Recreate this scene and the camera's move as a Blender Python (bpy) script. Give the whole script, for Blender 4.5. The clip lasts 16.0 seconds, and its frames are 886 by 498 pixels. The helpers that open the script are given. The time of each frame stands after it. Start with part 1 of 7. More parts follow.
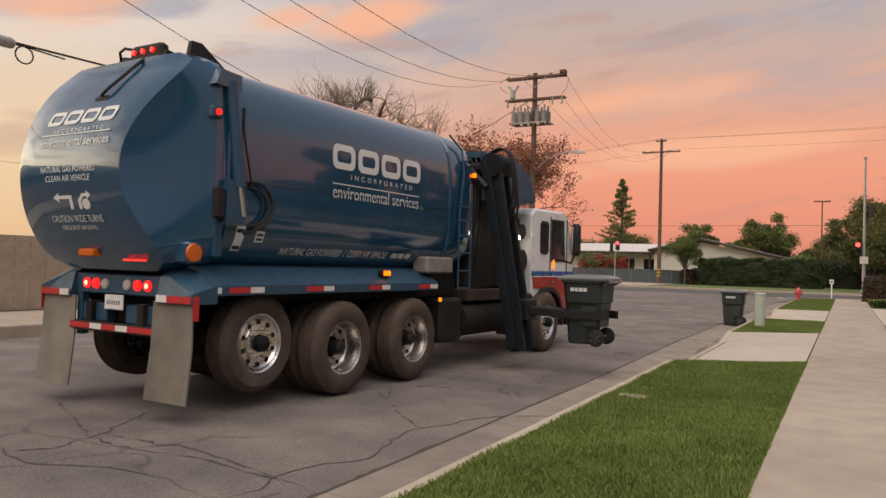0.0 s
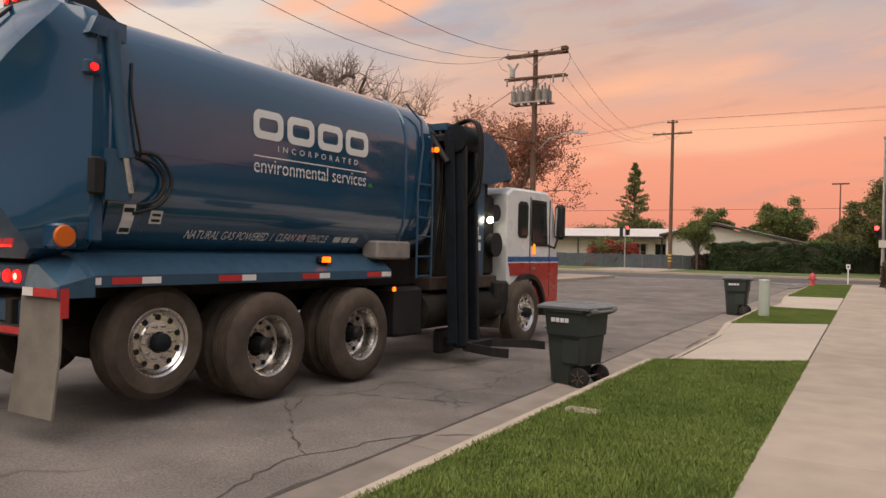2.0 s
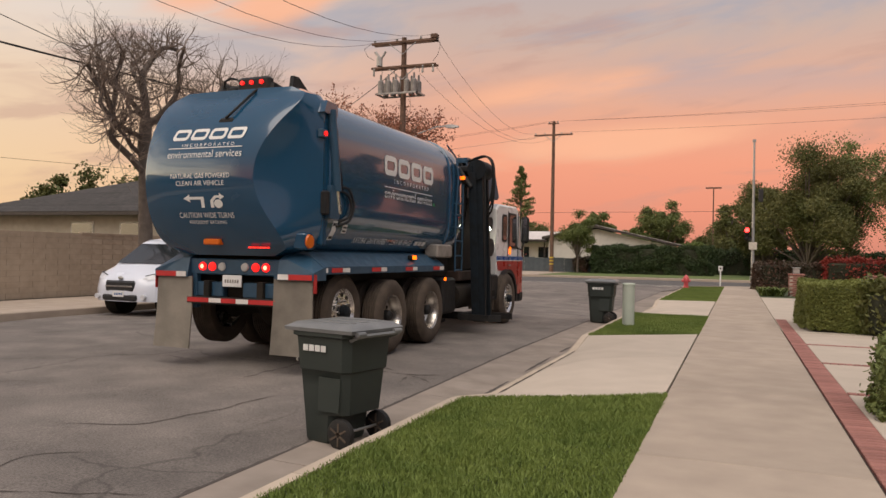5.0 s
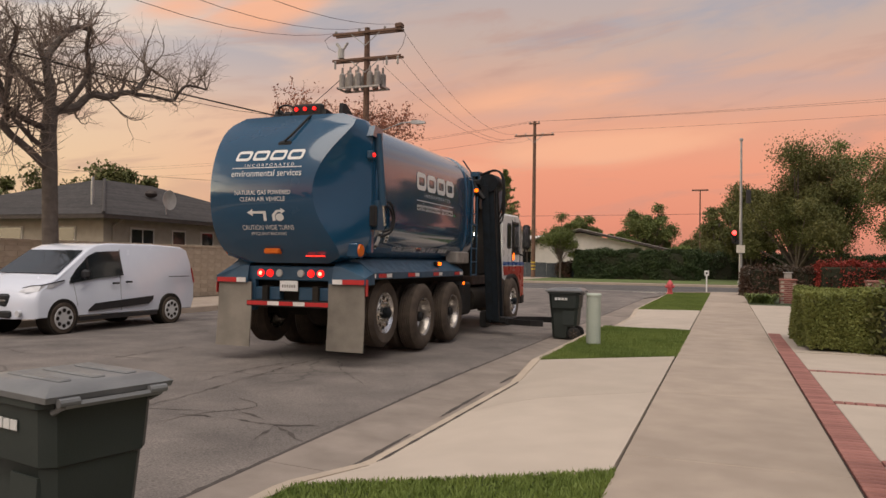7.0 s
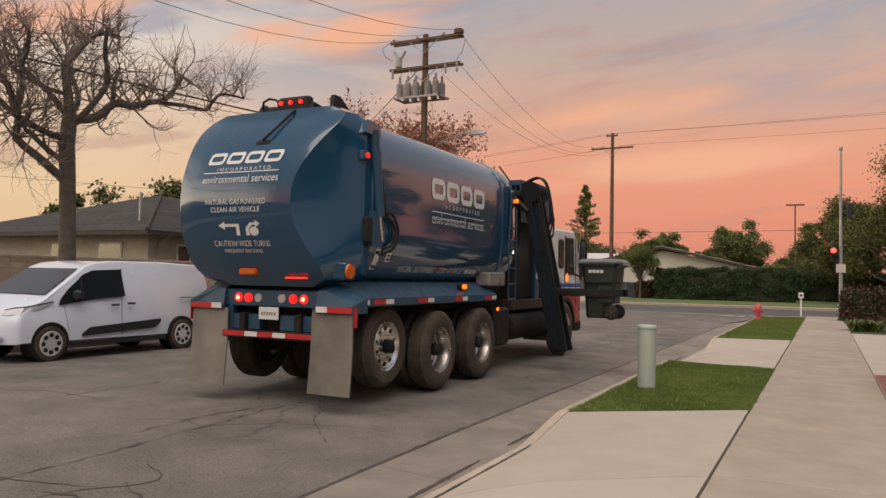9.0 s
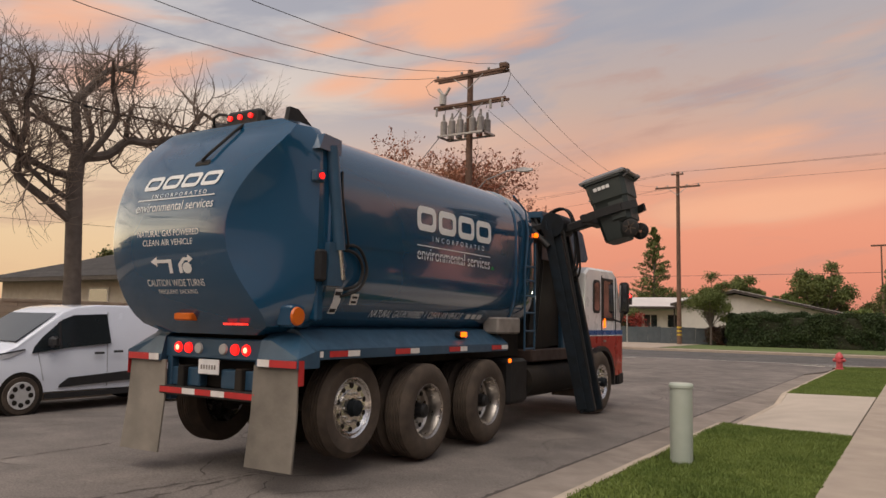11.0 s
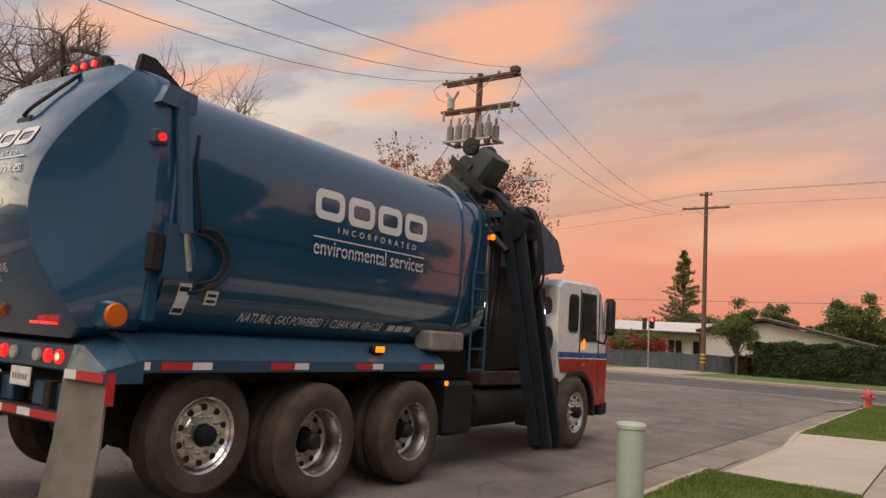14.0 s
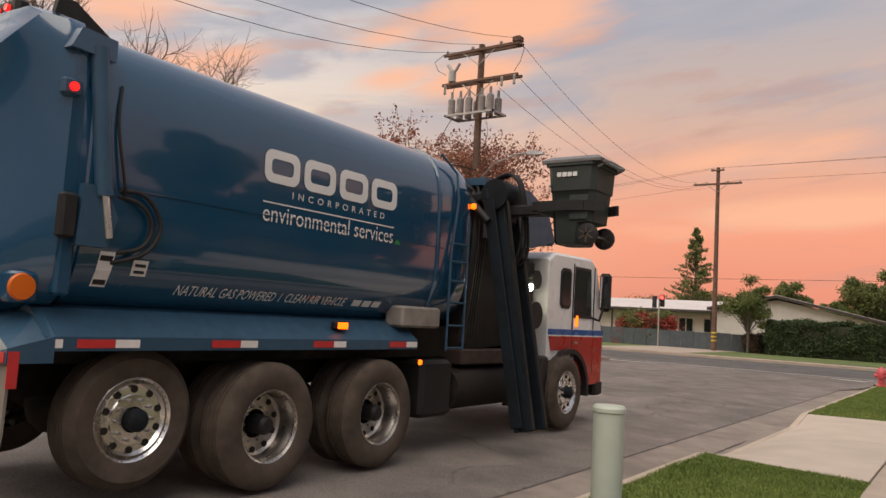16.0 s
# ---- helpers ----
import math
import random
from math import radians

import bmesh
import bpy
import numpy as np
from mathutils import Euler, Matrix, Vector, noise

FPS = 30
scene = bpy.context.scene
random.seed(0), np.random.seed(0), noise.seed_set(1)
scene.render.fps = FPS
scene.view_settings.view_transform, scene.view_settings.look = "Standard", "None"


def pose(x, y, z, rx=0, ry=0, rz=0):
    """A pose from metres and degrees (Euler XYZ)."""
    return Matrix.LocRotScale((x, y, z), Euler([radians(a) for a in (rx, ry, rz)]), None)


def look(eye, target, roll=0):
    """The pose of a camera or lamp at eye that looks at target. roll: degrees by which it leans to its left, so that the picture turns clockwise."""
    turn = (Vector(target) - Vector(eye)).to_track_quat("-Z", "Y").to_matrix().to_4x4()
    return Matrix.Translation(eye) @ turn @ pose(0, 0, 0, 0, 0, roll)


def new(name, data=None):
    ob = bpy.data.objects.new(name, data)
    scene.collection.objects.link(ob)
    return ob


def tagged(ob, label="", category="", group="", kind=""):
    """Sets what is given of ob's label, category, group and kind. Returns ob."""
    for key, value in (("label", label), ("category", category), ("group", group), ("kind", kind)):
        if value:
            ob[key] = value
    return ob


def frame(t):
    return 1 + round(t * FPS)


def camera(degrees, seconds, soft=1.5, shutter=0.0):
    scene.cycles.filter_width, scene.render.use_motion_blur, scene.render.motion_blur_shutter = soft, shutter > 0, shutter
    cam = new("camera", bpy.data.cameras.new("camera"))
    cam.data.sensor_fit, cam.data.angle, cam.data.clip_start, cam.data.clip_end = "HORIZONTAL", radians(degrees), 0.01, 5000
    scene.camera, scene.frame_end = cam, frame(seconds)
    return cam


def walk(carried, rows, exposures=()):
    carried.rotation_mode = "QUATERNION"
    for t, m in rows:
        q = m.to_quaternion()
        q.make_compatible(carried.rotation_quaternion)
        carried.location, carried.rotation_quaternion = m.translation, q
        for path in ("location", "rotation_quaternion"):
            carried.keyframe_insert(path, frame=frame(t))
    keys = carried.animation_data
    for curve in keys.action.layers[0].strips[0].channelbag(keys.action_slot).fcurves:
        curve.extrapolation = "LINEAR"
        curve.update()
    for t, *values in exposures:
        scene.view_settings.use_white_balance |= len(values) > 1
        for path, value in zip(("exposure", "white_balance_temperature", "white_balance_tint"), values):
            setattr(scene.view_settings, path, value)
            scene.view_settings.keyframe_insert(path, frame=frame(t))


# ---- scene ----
cam = camera(61.2, 16.0)
PATH = [
    (0, (0.555, 6.527, 1.445), (-0.394, 8.287, 1.483), 1.6),
    (0.5, (0.594, 6.96, 1.44), (-0.382, 8.705, 1.482), 1.0),
    (1, (0.589, 7.431, 1.424), (-0.389, 9.175, 1.451), -0.0),
    (1.5, (0.624, 7.896, 1.432), (-0.34, 9.649, 1.43), 0.2),
    (2, (0.69, 8.438, 1.448), (-0.295, 10.179, 1.449), 1.3),
    (2.5, (0.637, 8.893, 1.447), (-0.312, 10.653, 1.457), 1.7),
    (3, (0.692, 9.383, 1.46), (-0.225, 11.159, 1.523), 2.6),
    (3.5, (0.646, 9.922, 1.422), (-0.205, 11.731, 1.476), 1.6),
    (4, (0.659, 10.544, 1.396), (-0.116, 12.387, 1.418), 1.5),
    (6.5, (0.701, 14.065, 1.413), (-0.013, 15.933, 1.433), 0.9),
    (7, (0.716, 14.753, 1.428), (0.01, 16.624, 1.46), 0.8),
    (7.5, (0.703, 15.375, 1.452), (-0.086, 17.212, 1.497), 0.5),
    (8, (0.736, 16.064, 1.462), (-0.079, 17.89, 1.517), 0.7),
    (8.5, (0.794, 16.641, 1.491), (-0.076, 18.442, 1.541), 1.3),
    (9, (0.808, 17.204, 1.518), (-0.101, 18.984, 1.593), 1.1),
    (9.5, (0.888, 17.674, 1.527), (-0.071, 19.426, 1.623), 1.8),
    (10, (0.879, 18.195, 1.536), (-0.128, 19.918, 1.666), 1.1),
    (12.5, (0.928, 20.458, 1.552), (-0.183, 22.105, 1.784), 2.39),
    (13, (0.977, 20.76, 1.545), (-0.111, 22.426, 1.75), 2.53),
    (13.5, (1.046, 21.086, 1.535), (-0.068, 22.734, 1.735), 3.4),
    (14, (1.01, 21.41, 1.556), (-0.128, 23.039, 1.788), 3.55),
    (14.5, (1.068, 21.675, 1.557), (-0.102, 23.28, 1.788), 4.02),
    (15, (1.059, 21.932, 1.543), (-0.135, 23.525, 1.732), 3.68),
    (15.5, (0.985, 22.144, 1.556), (-0.188, 23.753, 1.742), 2.91),
    (16, (0.994, 22.232, 1.543), (-0.171, 23.847, 1.718), 3.4),
]
walk(cam, [(t, look(eye, target, roll)) for t, eye, target, roll in PATH],
     ((0.0, 0.06), (1.0, 0.08), (1.7, 0.12), (2.4, 0.23), (2.8, 0.21), (3.4, 0.14), (4.0, 0.12), (6.5, 0.05), (9.0, -0.03), (10.0, -0.01), (12.5, 0.02), (14.0, 0.06), (15.0, 0.10), (16.0, 0.16)))

# ---- light ----
world = bpy.data.worlds.new("dusk_sky")
scene.world = world
world.use_nodes = True


def build_sky(strength):
    nt = world.node_tree
    nt.nodes.clear()
    N, L = nt.nodes.new, nt.links.new
    out, bg = N("ShaderNodeOutputWorld"), N("ShaderNodeBackground")
    bg.inputs[1].default_value = strength
    L(bg.outputs[0], out.inputs[0])
    tc = N("ShaderNodeTexCoord")
    sep = N("ShaderNodeSeparateXYZ")
    L(tc.outputs["Generated"], sep.inputs[0])

    def ramp(stops):
        r = N("ShaderNodeValToRGB")
        while len(r.color_ramp.elements) < len(stops):
            r.color_ramp.elements.new(0.5)
        for e, (p, c) in zip(r.color_ramp.elements, stops):
            e.position, e.color = p, (*c, 1)
        L(sep.outputs[2], r.inputs[0])
        return r

    def mix(fac, a, b):
        m = N("ShaderNodeMix")
        m.data_type = "RGBA"
        for k, v in ((0, fac), (6, a), (7, b)):
            if isinstance(v, (tuple, float)):
                m.inputs[k].default_value = (*v, 1) if isinstance(v, tuple) else v
            else:
                L(v, m.inputs[k])
        return m.outputs[2]

    def span(src, a, b):
        r = N("ShaderNodeMapRange")
        r.interpolation_type = "SMOOTHSTEP"
        r.inputs[1].default_value, r.inputs[2].default_value = a, b
        L(src, r.inputs[0])
        return r.outputs[0]

    def scalar(op, a, b=None):
        n = N("ShaderNodeMath")
        n.operation = op
        for k, v in ((0, a), (1, b)):
            if v is None:
                continue
            if isinstance(v, float):
                n.inputs[k].default_value = v
            else:
                L(v, n.inputs[k])
        return n.outputs[0]

    def towards(x, y, a, b):
        """How far a direction turns towards (x, y), from 0 to 1."""
        dot = N("ShaderNodeVectorMath")
        dot.operation = "DOT_PRODUCT"
        dot.inputs[1].default_value = (x, y, 0.0)
        L(tc.outputs["Generated"], dot.inputs[0])
        return span(dot.outputs["Value"], a, b)

    pink = ramp([(0.0, (0.60, 0.23, 0.165)), (0.05, (0.78, 0.285, 0.185)), (0.12, (0.85, 0.34, 0.215)), (0.20, (0.76, 0.40, 0.275)), (0.28, (0.57, 0.42, 0.36)), (0.38, (0.43, 0.405, 0.43)), (1.0, (0.37, 0.40, 0.48))])
    gold = ramp([(0.0, (0.80, 0.50, 0.28)), (0.09, (0.84, 0.60, 0.36)), (0.20, (0.80, 0.62, 0.45)), (0.29, (0.78, 0.69, 0.62)), (0.40, (0.58, 0.56, 0.58)), (1.0, (0.37, 0.40, 0.48))])
    base = mix(towards(-0.94, 0.34, 0.62, 1.0), pink.outputs[0], gold.outputs[0])
    # dull dusk colours low in the east, away from the sunset
    dusk = ramp([(0.0, (0.26, 0.22, 0.24)), (0.12, (0.31, 0.26, 0.28)), (0.28, (0.36, 0.34, 0.38)), (0.5, (0.37, 0.39, 0.46)), (1.0, (0.37, 0.40, 0.48))])
    base = mix(towards(0.90, -0.44, 0.15, 0.75), base, dusk.outputs[0])
    # the afterglow where the sun went down, behind the opposite houses
    cream = ramp([(0.0, (3.4, 2.5, 1.5)), (0.10, (3.7, 3.0, 2.0)), (0.20, (3.0, 2.6, 1.95)), (0.34, (2.0, 1.75, 1.45)), (0.60, (0.85, 0.82, 0.80)), (1.0, (0.33, 0.36, 0.44))])
    base = mix(towards(-0.93, -0.37, 0.72, 0.97), base, cream.outputs[0])
    # turn to the left of the street, and height, both in radians
    turn = scalar("ARCTAN2", scalar("MULTIPLY", sep.outputs[0], -1.0), sep.outputs[1])
    rise = scalar("ARCSINE", sep.outputs[2])
    flat = N("ShaderNodeCombineXYZ")
    L(scalar("MULTIPLY", turn, 1.6), flat.inputs[0])
    L(scalar("ADD", scalar("MULTIPLY", rise, 7.5), scalar("MULTIPLY", turn, 1.1)), flat.inputs[1])

    def streaks(scale, detail, seed, twist):
        n = N("ShaderNodeTexNoise")
        n.noise_dimensions = "4D"
        n.inputs["W"].default_value = seed
        n.inputs["Scale"].default_value, n.inputs["Detail"].default_value = scale, detail
        n.inputs["Roughness"].default_value, n.inputs["Distortion"].default_value = 0.55, twist
        L(flat.outputs[0], n.inputs["Vector"])
        return n.outputs[0]

    fine, broad = streaks(3.4, 6.0, 2.0, 0.5), streaks(1.5, 5.0, 7.3, 0.8)
    # blue-grey gaps high up, dull rose veils lower down
    high = span(sep.outputs[2], 0.15, 0.30)
    a = mix(scalar("MULTIPLY", scalar("MULTIPLY", span(broad, 0.44, 0.60), high), 0.75), base, (0.36, 0.365, 0.425))
    a = mix(scalar("MULTIPLY", span(fine, 0.50, 0.66), scalar("MULTIPLY", span(sep.outputs[2], 0.02, 0.12), 0.45)), a, (0.50, 0.30, 0.25))
    # clouds still lit from below: turn, height, half length, half depth in degrees, slant, strength
    lit = None
    for az, el, w, h, slant, k in ((31, 23.0, 8.5, 3.0, 0.10, 1.0), (34, 18.2, 6.0, 1.6, 0.22, 0.85), (40, 17.6, 5.0, 1.1, 0.25, 0.8), (41, 20.5, 4.0, 1.0, 0.3, 0.6), (56, 16.5, 7.0, 2.2, 0.2, 0.7), (60, 20.0, 6.0, 2.0, 0.2, 0.8), (13, 12.5, 9.0, 1.3, 0.12, 0.75), (8, 8.6, 12.0, 1.6, 0.06, 0.8), (20, 7.0, 8.0, 1.2, 0.05, 0.5), (4, 19.0, 5.0, 1.2, 0.35, 0.35)):
        du = scalar("SUBTRACT", turn, radians(az))
        dv = scalar("SUBTRACT", scalar("ADD", rise, scalar("MULTIPLY", du, slant)), radians(el))
        q = scalar("ADD", scalar("POWER", scalar("DIVIDE", du, radians(w)), 2.0), scalar("POWER", scalar("DIVIDE", dv, radians(h)), 2.0))
        g = scalar("MULTIPLY", scalar("EXPONENT", scalar("MULTIPLY", q, -1.0)), k)
        lit = g if lit is None else scalar("MAXIMUM", lit, g)
    ragged = scalar("ADD", lit, scalar("MULTIPLY", scalar("SUBTRACT", fine, 0.5), 1.1))
    b = mix(scalar("MULTIPLY", span(ragged, 0.18, 0.85), 0.9), a, (0.93, 0.47, 0.29))
    # below the horizon: dull ground colour
    down = span(sep.outputs[2], -0.02, 0.0)
    L(mix(down, (0.16, 0.13, 0.11), b), bg.inputs[0])


build_sky(1.0)
SUN_EL, SUN_AZ = 60.0, 195.0  # degrees up, and left of the street's direction
sun = new("sun", bpy.data.lights.new("sun", "SUN"))
sun.data.energy, sun.data.angle, sun.data.color = 2.45, radians(65), (1.0, 0.89, 0.78)
d = Vector((-math.sin(radians(SUN_AZ)) * math.cos(radians(SUN_EL)), math.cos(radians(SUN_AZ)) * math.cos(radians(SUN_EL)), math.sin(radians(SUN_EL))))
sun.matrix_world = d.to_track_quat("Z", "Y").to_matrix().to_4x4()
scene.view_settings.exposure = 0.0

# ---- materials ----
def material(name, col, rough=0.6, metal=0.0, col2=None, scale=6.0, bump=0.0, bscale=60.0, spec=0.5, coat=0.0, vary=0.0):
    """A principled material: two colours mixed by noise at two scales, and fine relief."""
    m = bpy.data.materials.new(name)
    m.use_nodes = True
    nt = m.node_tree
    N, L = nt.nodes.new, nt.links.new
    p = nt.nodes["Principled BSDF"]
    p.inputs["Roughness"].default_value, p.inputs["Metallic"].default_value = rough, metal
    p.inputs["Specular IOR Level"].default_value = spec
    p.inputs["Coat Weight"].default_value = coat
    p.inputs["Coat Roughness"].default_value = 0.05
    tc = N("ShaderNodeTexCoord")
    col2 = col2 or tuple(0.75 * c for c in col)
    n1, n2 = N("ShaderNodeTexNoise"), N("ShaderNodeTexNoise")
    for n, s, dt in ((n1, scale, 5.0), (n2, scale * 0.17, 3.0)):
        n.inputs["Scale"].default_value, n.inputs["Detail"].default_value = s, dt
        L(tc.outputs["Object"], n.inputs["Vector"])
    add = N("ShaderNodeMath")
    add.operation = "ADD"
    L(n1.outputs[0], add.inputs[0])
    L(n2.outputs[0], add.inputs[1])
    rg = N("ShaderNodeMapRange")
    rg.inputs[1].default_value, rg.inputs[2].default_value = 0.75, 1.25
    L(add.outputs[0], rg.inputs[0])
    mx = N("ShaderNodeMix")
    mx.data_type = "RGBA"
    mx.inputs[6].default_value, mx.inputs[7].default_value = (*col, 1), (*col2, 1)
    L(rg.outputs[0], mx.inputs[0])
    colour = mx.outputs[2]
    if vary:
        oi = N("ShaderNodeObjectInfo")
        hs = N("ShaderNodeHueSaturation")
        mr = N("ShaderNodeMapRange")
        mr.inputs[3].default_value, mr.inputs[4].default_value = 1 - vary, 1 + vary
        L(oi.outputs["Random"], mr.inputs[0])
        L(mr.outputs[0], hs.inputs["Value"])
        L(colour, hs.inputs["Color"])
        colour = hs.outputs[0]
    L(colour, p.inputs["Base Color"])
    rr = N("ShaderNodeMapRange")
    rr.inputs[1].default_value, rr.inputs[2].default_value = 0.3, 0.7
    rr.inputs[3].default_value, rr.inputs[4].default_value = max(0.02, rough - 0.08), min(1.0, rough + 0.08)
    L(n1.outputs[0], rr.inputs[0])
    L(rr.outputs[0], p.inputs["Roughness"])
    if bump:
        nb, bp = N("ShaderNodeTexNoise"), N("ShaderNodeBump")
        nb.inputs["Scale"].default_value, nb.inputs["Detail"].default_value = bscale, 4.0
        L(tc.outputs["Object"], nb.inputs["Vector"])
        bp.inputs["Strength"].default_value, bp.inputs["Distance"].default_value = bump, 0.02
        L(nb.outputs[0], bp.inputs["Height"])
        L(bp.outputs[0], p.inputs["Normal"])
    return m


def glow(name, col, strength):
    m = bpy.data.materials.new(name)
    m.use_nodes = True
    p = m.node_tree.nodes["Principled BSDF"]
    p.inputs["Base Color"].default_value = (*col, 1)
    p.inputs["Emission Color"].default_value = (*col, 1)
    p.inputs["Emission Strength"].default_value = strength
    p.inputs["Roughness"].default_value = 0.25
    return m


def asphalt(name, base, other, crack):
    """Old asphalt: aggregate grain, patches, dark wandering cracks that come and go."""
    m = material(name, base, 0.85, 0, other, 1.4, 0.5, 160.0, 0.3)
    nt = m.node_tree
    N, L = nt.nodes.new, nt.links.new
    p = nt.nodes["Principled BSDF"]
    src = p.inputs["Base Color"].links[0].from_socket
    tc = [n for n in nt.nodes if n.type == "TEX_COORD"][0]
    warp = N("ShaderNodeTexNoise")
    warp.inputs["Scale"].default_value, warp.inputs["Detail"].default_value = 1.1, 5.0
    L(tc.outputs["Object"], warp.inputs["Vector"])
    mixv = N("ShaderNodeMix")
    mixv.data_type = "VECTOR"
    mixv.inputs[0].default_value = 0.45
    L(tc.outputs["Object"], mixv.inputs[4])
    L(warp.outputs["Color"], mixv.inputs[5])
    vo = N("ShaderNodeTexVoronoi")
    vo.feature = "DISTANCE_TO_EDGE"
    vo.inputs["Scale"].default_value = 0.62
    L(mixv.outputs[1], vo.inputs["Vector"])
    line = N("ShaderNodeMapRange")
    line.inputs[1].default_value, line.inputs[2].default_value = 0.002, 0.011
    line.inputs[3].default_value, line.inputs[4].default_value = 1.0, 0.0
    L(vo.outputs[0], line.inputs[0])
    gate = N("ShaderNodeTexNoise")
    gate.inputs["Scale"].default_value = 0.33
    L(tc.outputs["Object"], gate.inputs["Vector"])
    gm = N("ShaderNodeMapRange")
    gm.inputs[1].default_value, gm.inputs[2].default_value = 0.48, 0.56
    L(gate.outputs[0], gm.inputs[0])
    mul = N("ShaderNodeMath")
    mul.operation = "MULTIPLY"
    L(line.outputs[0], mul.inputs[0])
    L(gm.outputs[0], mul.inputs[1])
    fac = N("ShaderNodeMath")
    fac.operation = "MULTIPLY"
    fac.inputs[1].default_value = crack
    L(mul.outputs[0], fac.inputs[0])
    grain = N("ShaderNodeTexNoise")
    grain.inputs["Scale"].default_value, grain.inputs["Detail"].default_value = 55.0, 3.0
    L(tc.outputs["Object"], grain.inputs["Vector"])
    gr = N("ShaderNodeMapRange")
    gr.inputs[1].default_value, gr.inputs[2].default_value, gr.inputs[3].default_value, gr.inputs[4].default_value = 0.3, 0.7, 0.68, 1.3
    L(grain.outputs[0], gr.inputs[0])
    hs = N("ShaderNodeHueSaturation")
    L(gr.outputs[0], hs.inputs["Value"])
    L(src, hs.inputs["Color"])
    dark = N("ShaderNodeMix")
    dark.data_type = "RGBA"
    dark.inputs[7].default_value = (0.045, 0.04, 0.036, 1)
    L(fac.outputs[0], dark.inputs[0])
    L(hs.outputs[0], dark.inputs[6])
    L(dark.outputs[2], p.inputs["Base Color"])
    return m


M = {}
M["road"] = asphalt("old_asphalt", (0.235, 0.203, 0.180), (0.138, 0.121, 0.110), 0.45)
M["road2"] = asphalt("dark_asphalt", (0.13, 0.12, 0.115), (0.09, 0.085, 0.08), 0.5)
M["concrete"] = material("concrete", (0.445, 0.362, 0.288), 0.8, 0, (0.355, 0.288, 0.23), 2.2, 0.25, 120, 0.3, vary=0.05)
M["kerb"] = material("kerb_concrete", (0.52, 0.425, 0.33), 0.8, 0, (0.42, 0.345, 0.27), 3.0, 0.25, 110, 0.3, vary=0.05)
M["drive"] = material("driveway_concrete", (0.52, 0.44, 0.36), 0.8, 0, (0.45, 0.38, 0.31), 1.6, 0.2, 120, 0.3, vary=0.03)
M["gutter"] = material("gutter_concrete", (0.30, 0.25, 0.21), 0.8, 0, (0.205, 0.172, 0.145), 2.5, 0.25, 100, 0.3, vary=0.06)
M["joint"] = material("joint_dirt", (0.085, 0.07, 0.06), 0.95, 0, None, 20)
M["brickpave"] = material("brick_paver", (0.36, 0.165, 0.135), 0.8, 0, (0.27, 0.12, 0.10), 8, 0.3, 80, 0.3, vary=0.2)
M["soil"] = material("lawn_soil", (0.055, 0.075, 0.025), 0.95, 0, (0.035, 0.045, 0.02), 9, 0.5, 60)
M["grass"] = material("grass_blade", (0.185, 0.235, 0.054), 0.6, 0, (0.110, 0.158, 0.032), 3.5, spec=0.3)
M["verge"] = material("verge_grass", (0.13, 0.17, 0.045), 0.9, 0, (0.09, 0.12, 0.035), 1.5, 0.6, 25)
M["earth"] = material("far_ground", (0.14, 0.12, 0.085), 0.9, 0, (0.10, 0.10, 0.06), 0.6, 0.3, 8)
M["paintline"] = material("road_paint", (0.62, 0.58, 0.52), 0.7, 0, (0.42, 0.39, 0.35), 6)
M["blue"] = material("truck_blue", (0.0068, 0.058, 0.119), 0.20, 0, (0.0057, 0.049, 0.102), 1.2, spec=0.4, coat=1.0)
M["blue"].node_tree.nodes["Principled BSDF"].inputs["Coat IOR"].default_value = 1.6
M["blue2"] = material("frame_blue", (0.028, 0.075, 0.125), 0.4, 0, (0.020, 0.055, 0.094), 7, 0.1, 40)
M["black"] = material("black_steel", (0.014, 0.014, 0.015), 0.55, 0, (0.026, 0.024, 0.022), 9, 0.15, 50, spec=0.25)
M["dark"] = material("chassis", (0.014, 0.013, 0.012), 0.75, 0, (0.034, 0.028, 0.022), 7, 0.2, 30, spec=0.12)
M["mast"] = material("worn_mast_steel", (0.012, 0.018, 0.024), 0.55, 0.0, (0.008, 0.009, 0.010), 8, 0.15, 50, spec=0.2)
M["rubber"] = material("tyre_rubber", (0.052, 0.039, 0.030), 0.85, 0, (0.104, 0.079, 0.059), 7, 0.2, 70, 0.3)
M["flap"] = material("mudflap_rubber", (0.25, 0.22, 0.18), 0.75, 0, (0.13, 0.115, 0.095), 2.4, 0.15, 25, 0.3)
M["alu"] = material("polished_aluminium", (0.86, 0.84, 0.81), 0.24, 1.0, (0.66, 0.63, 0.59), 8)
M["steel"] = material("bare_steel", (0.45, 0.44, 0.42), 0.4, 0.9, (0.3, 0.28, 0.26), 10)
M["white"] = material("white_paint", (0.78, 0.77, 0.75), 0.3, 0, (0.70, 0.69, 0.67), 3, coat=0.3)
M["red"] = material("red_paint", (0.42, 0.025, 0.02), 0.3, 0, (0.34, 0.02, 0.018), 3, coat=0.3)
M["stripe"] = material("stripe_blue", (0.03, 0.11, 0.32), 0.3, 0, None, 3)
M["decal"] = material("white_vinyl", (0.72, 0.71, 0.68), 0.45, 0, (0.66, 0.65, 0.62), 12)
M["green"] = material("green_vinyl", (0.02, 0.22, 0.06), 0.45)
M["tapered"] = material("red_reflective_tape", (0.52, 0.03, 0.03), 0.35, 0, (0.42, 0.025, 0.025), 9)
M["tapewhite"] = material("white_reflective_tape", (0.75, 0.72, 0.68), 0.35, 0, (0.65, 0.6, 0.56), 9)
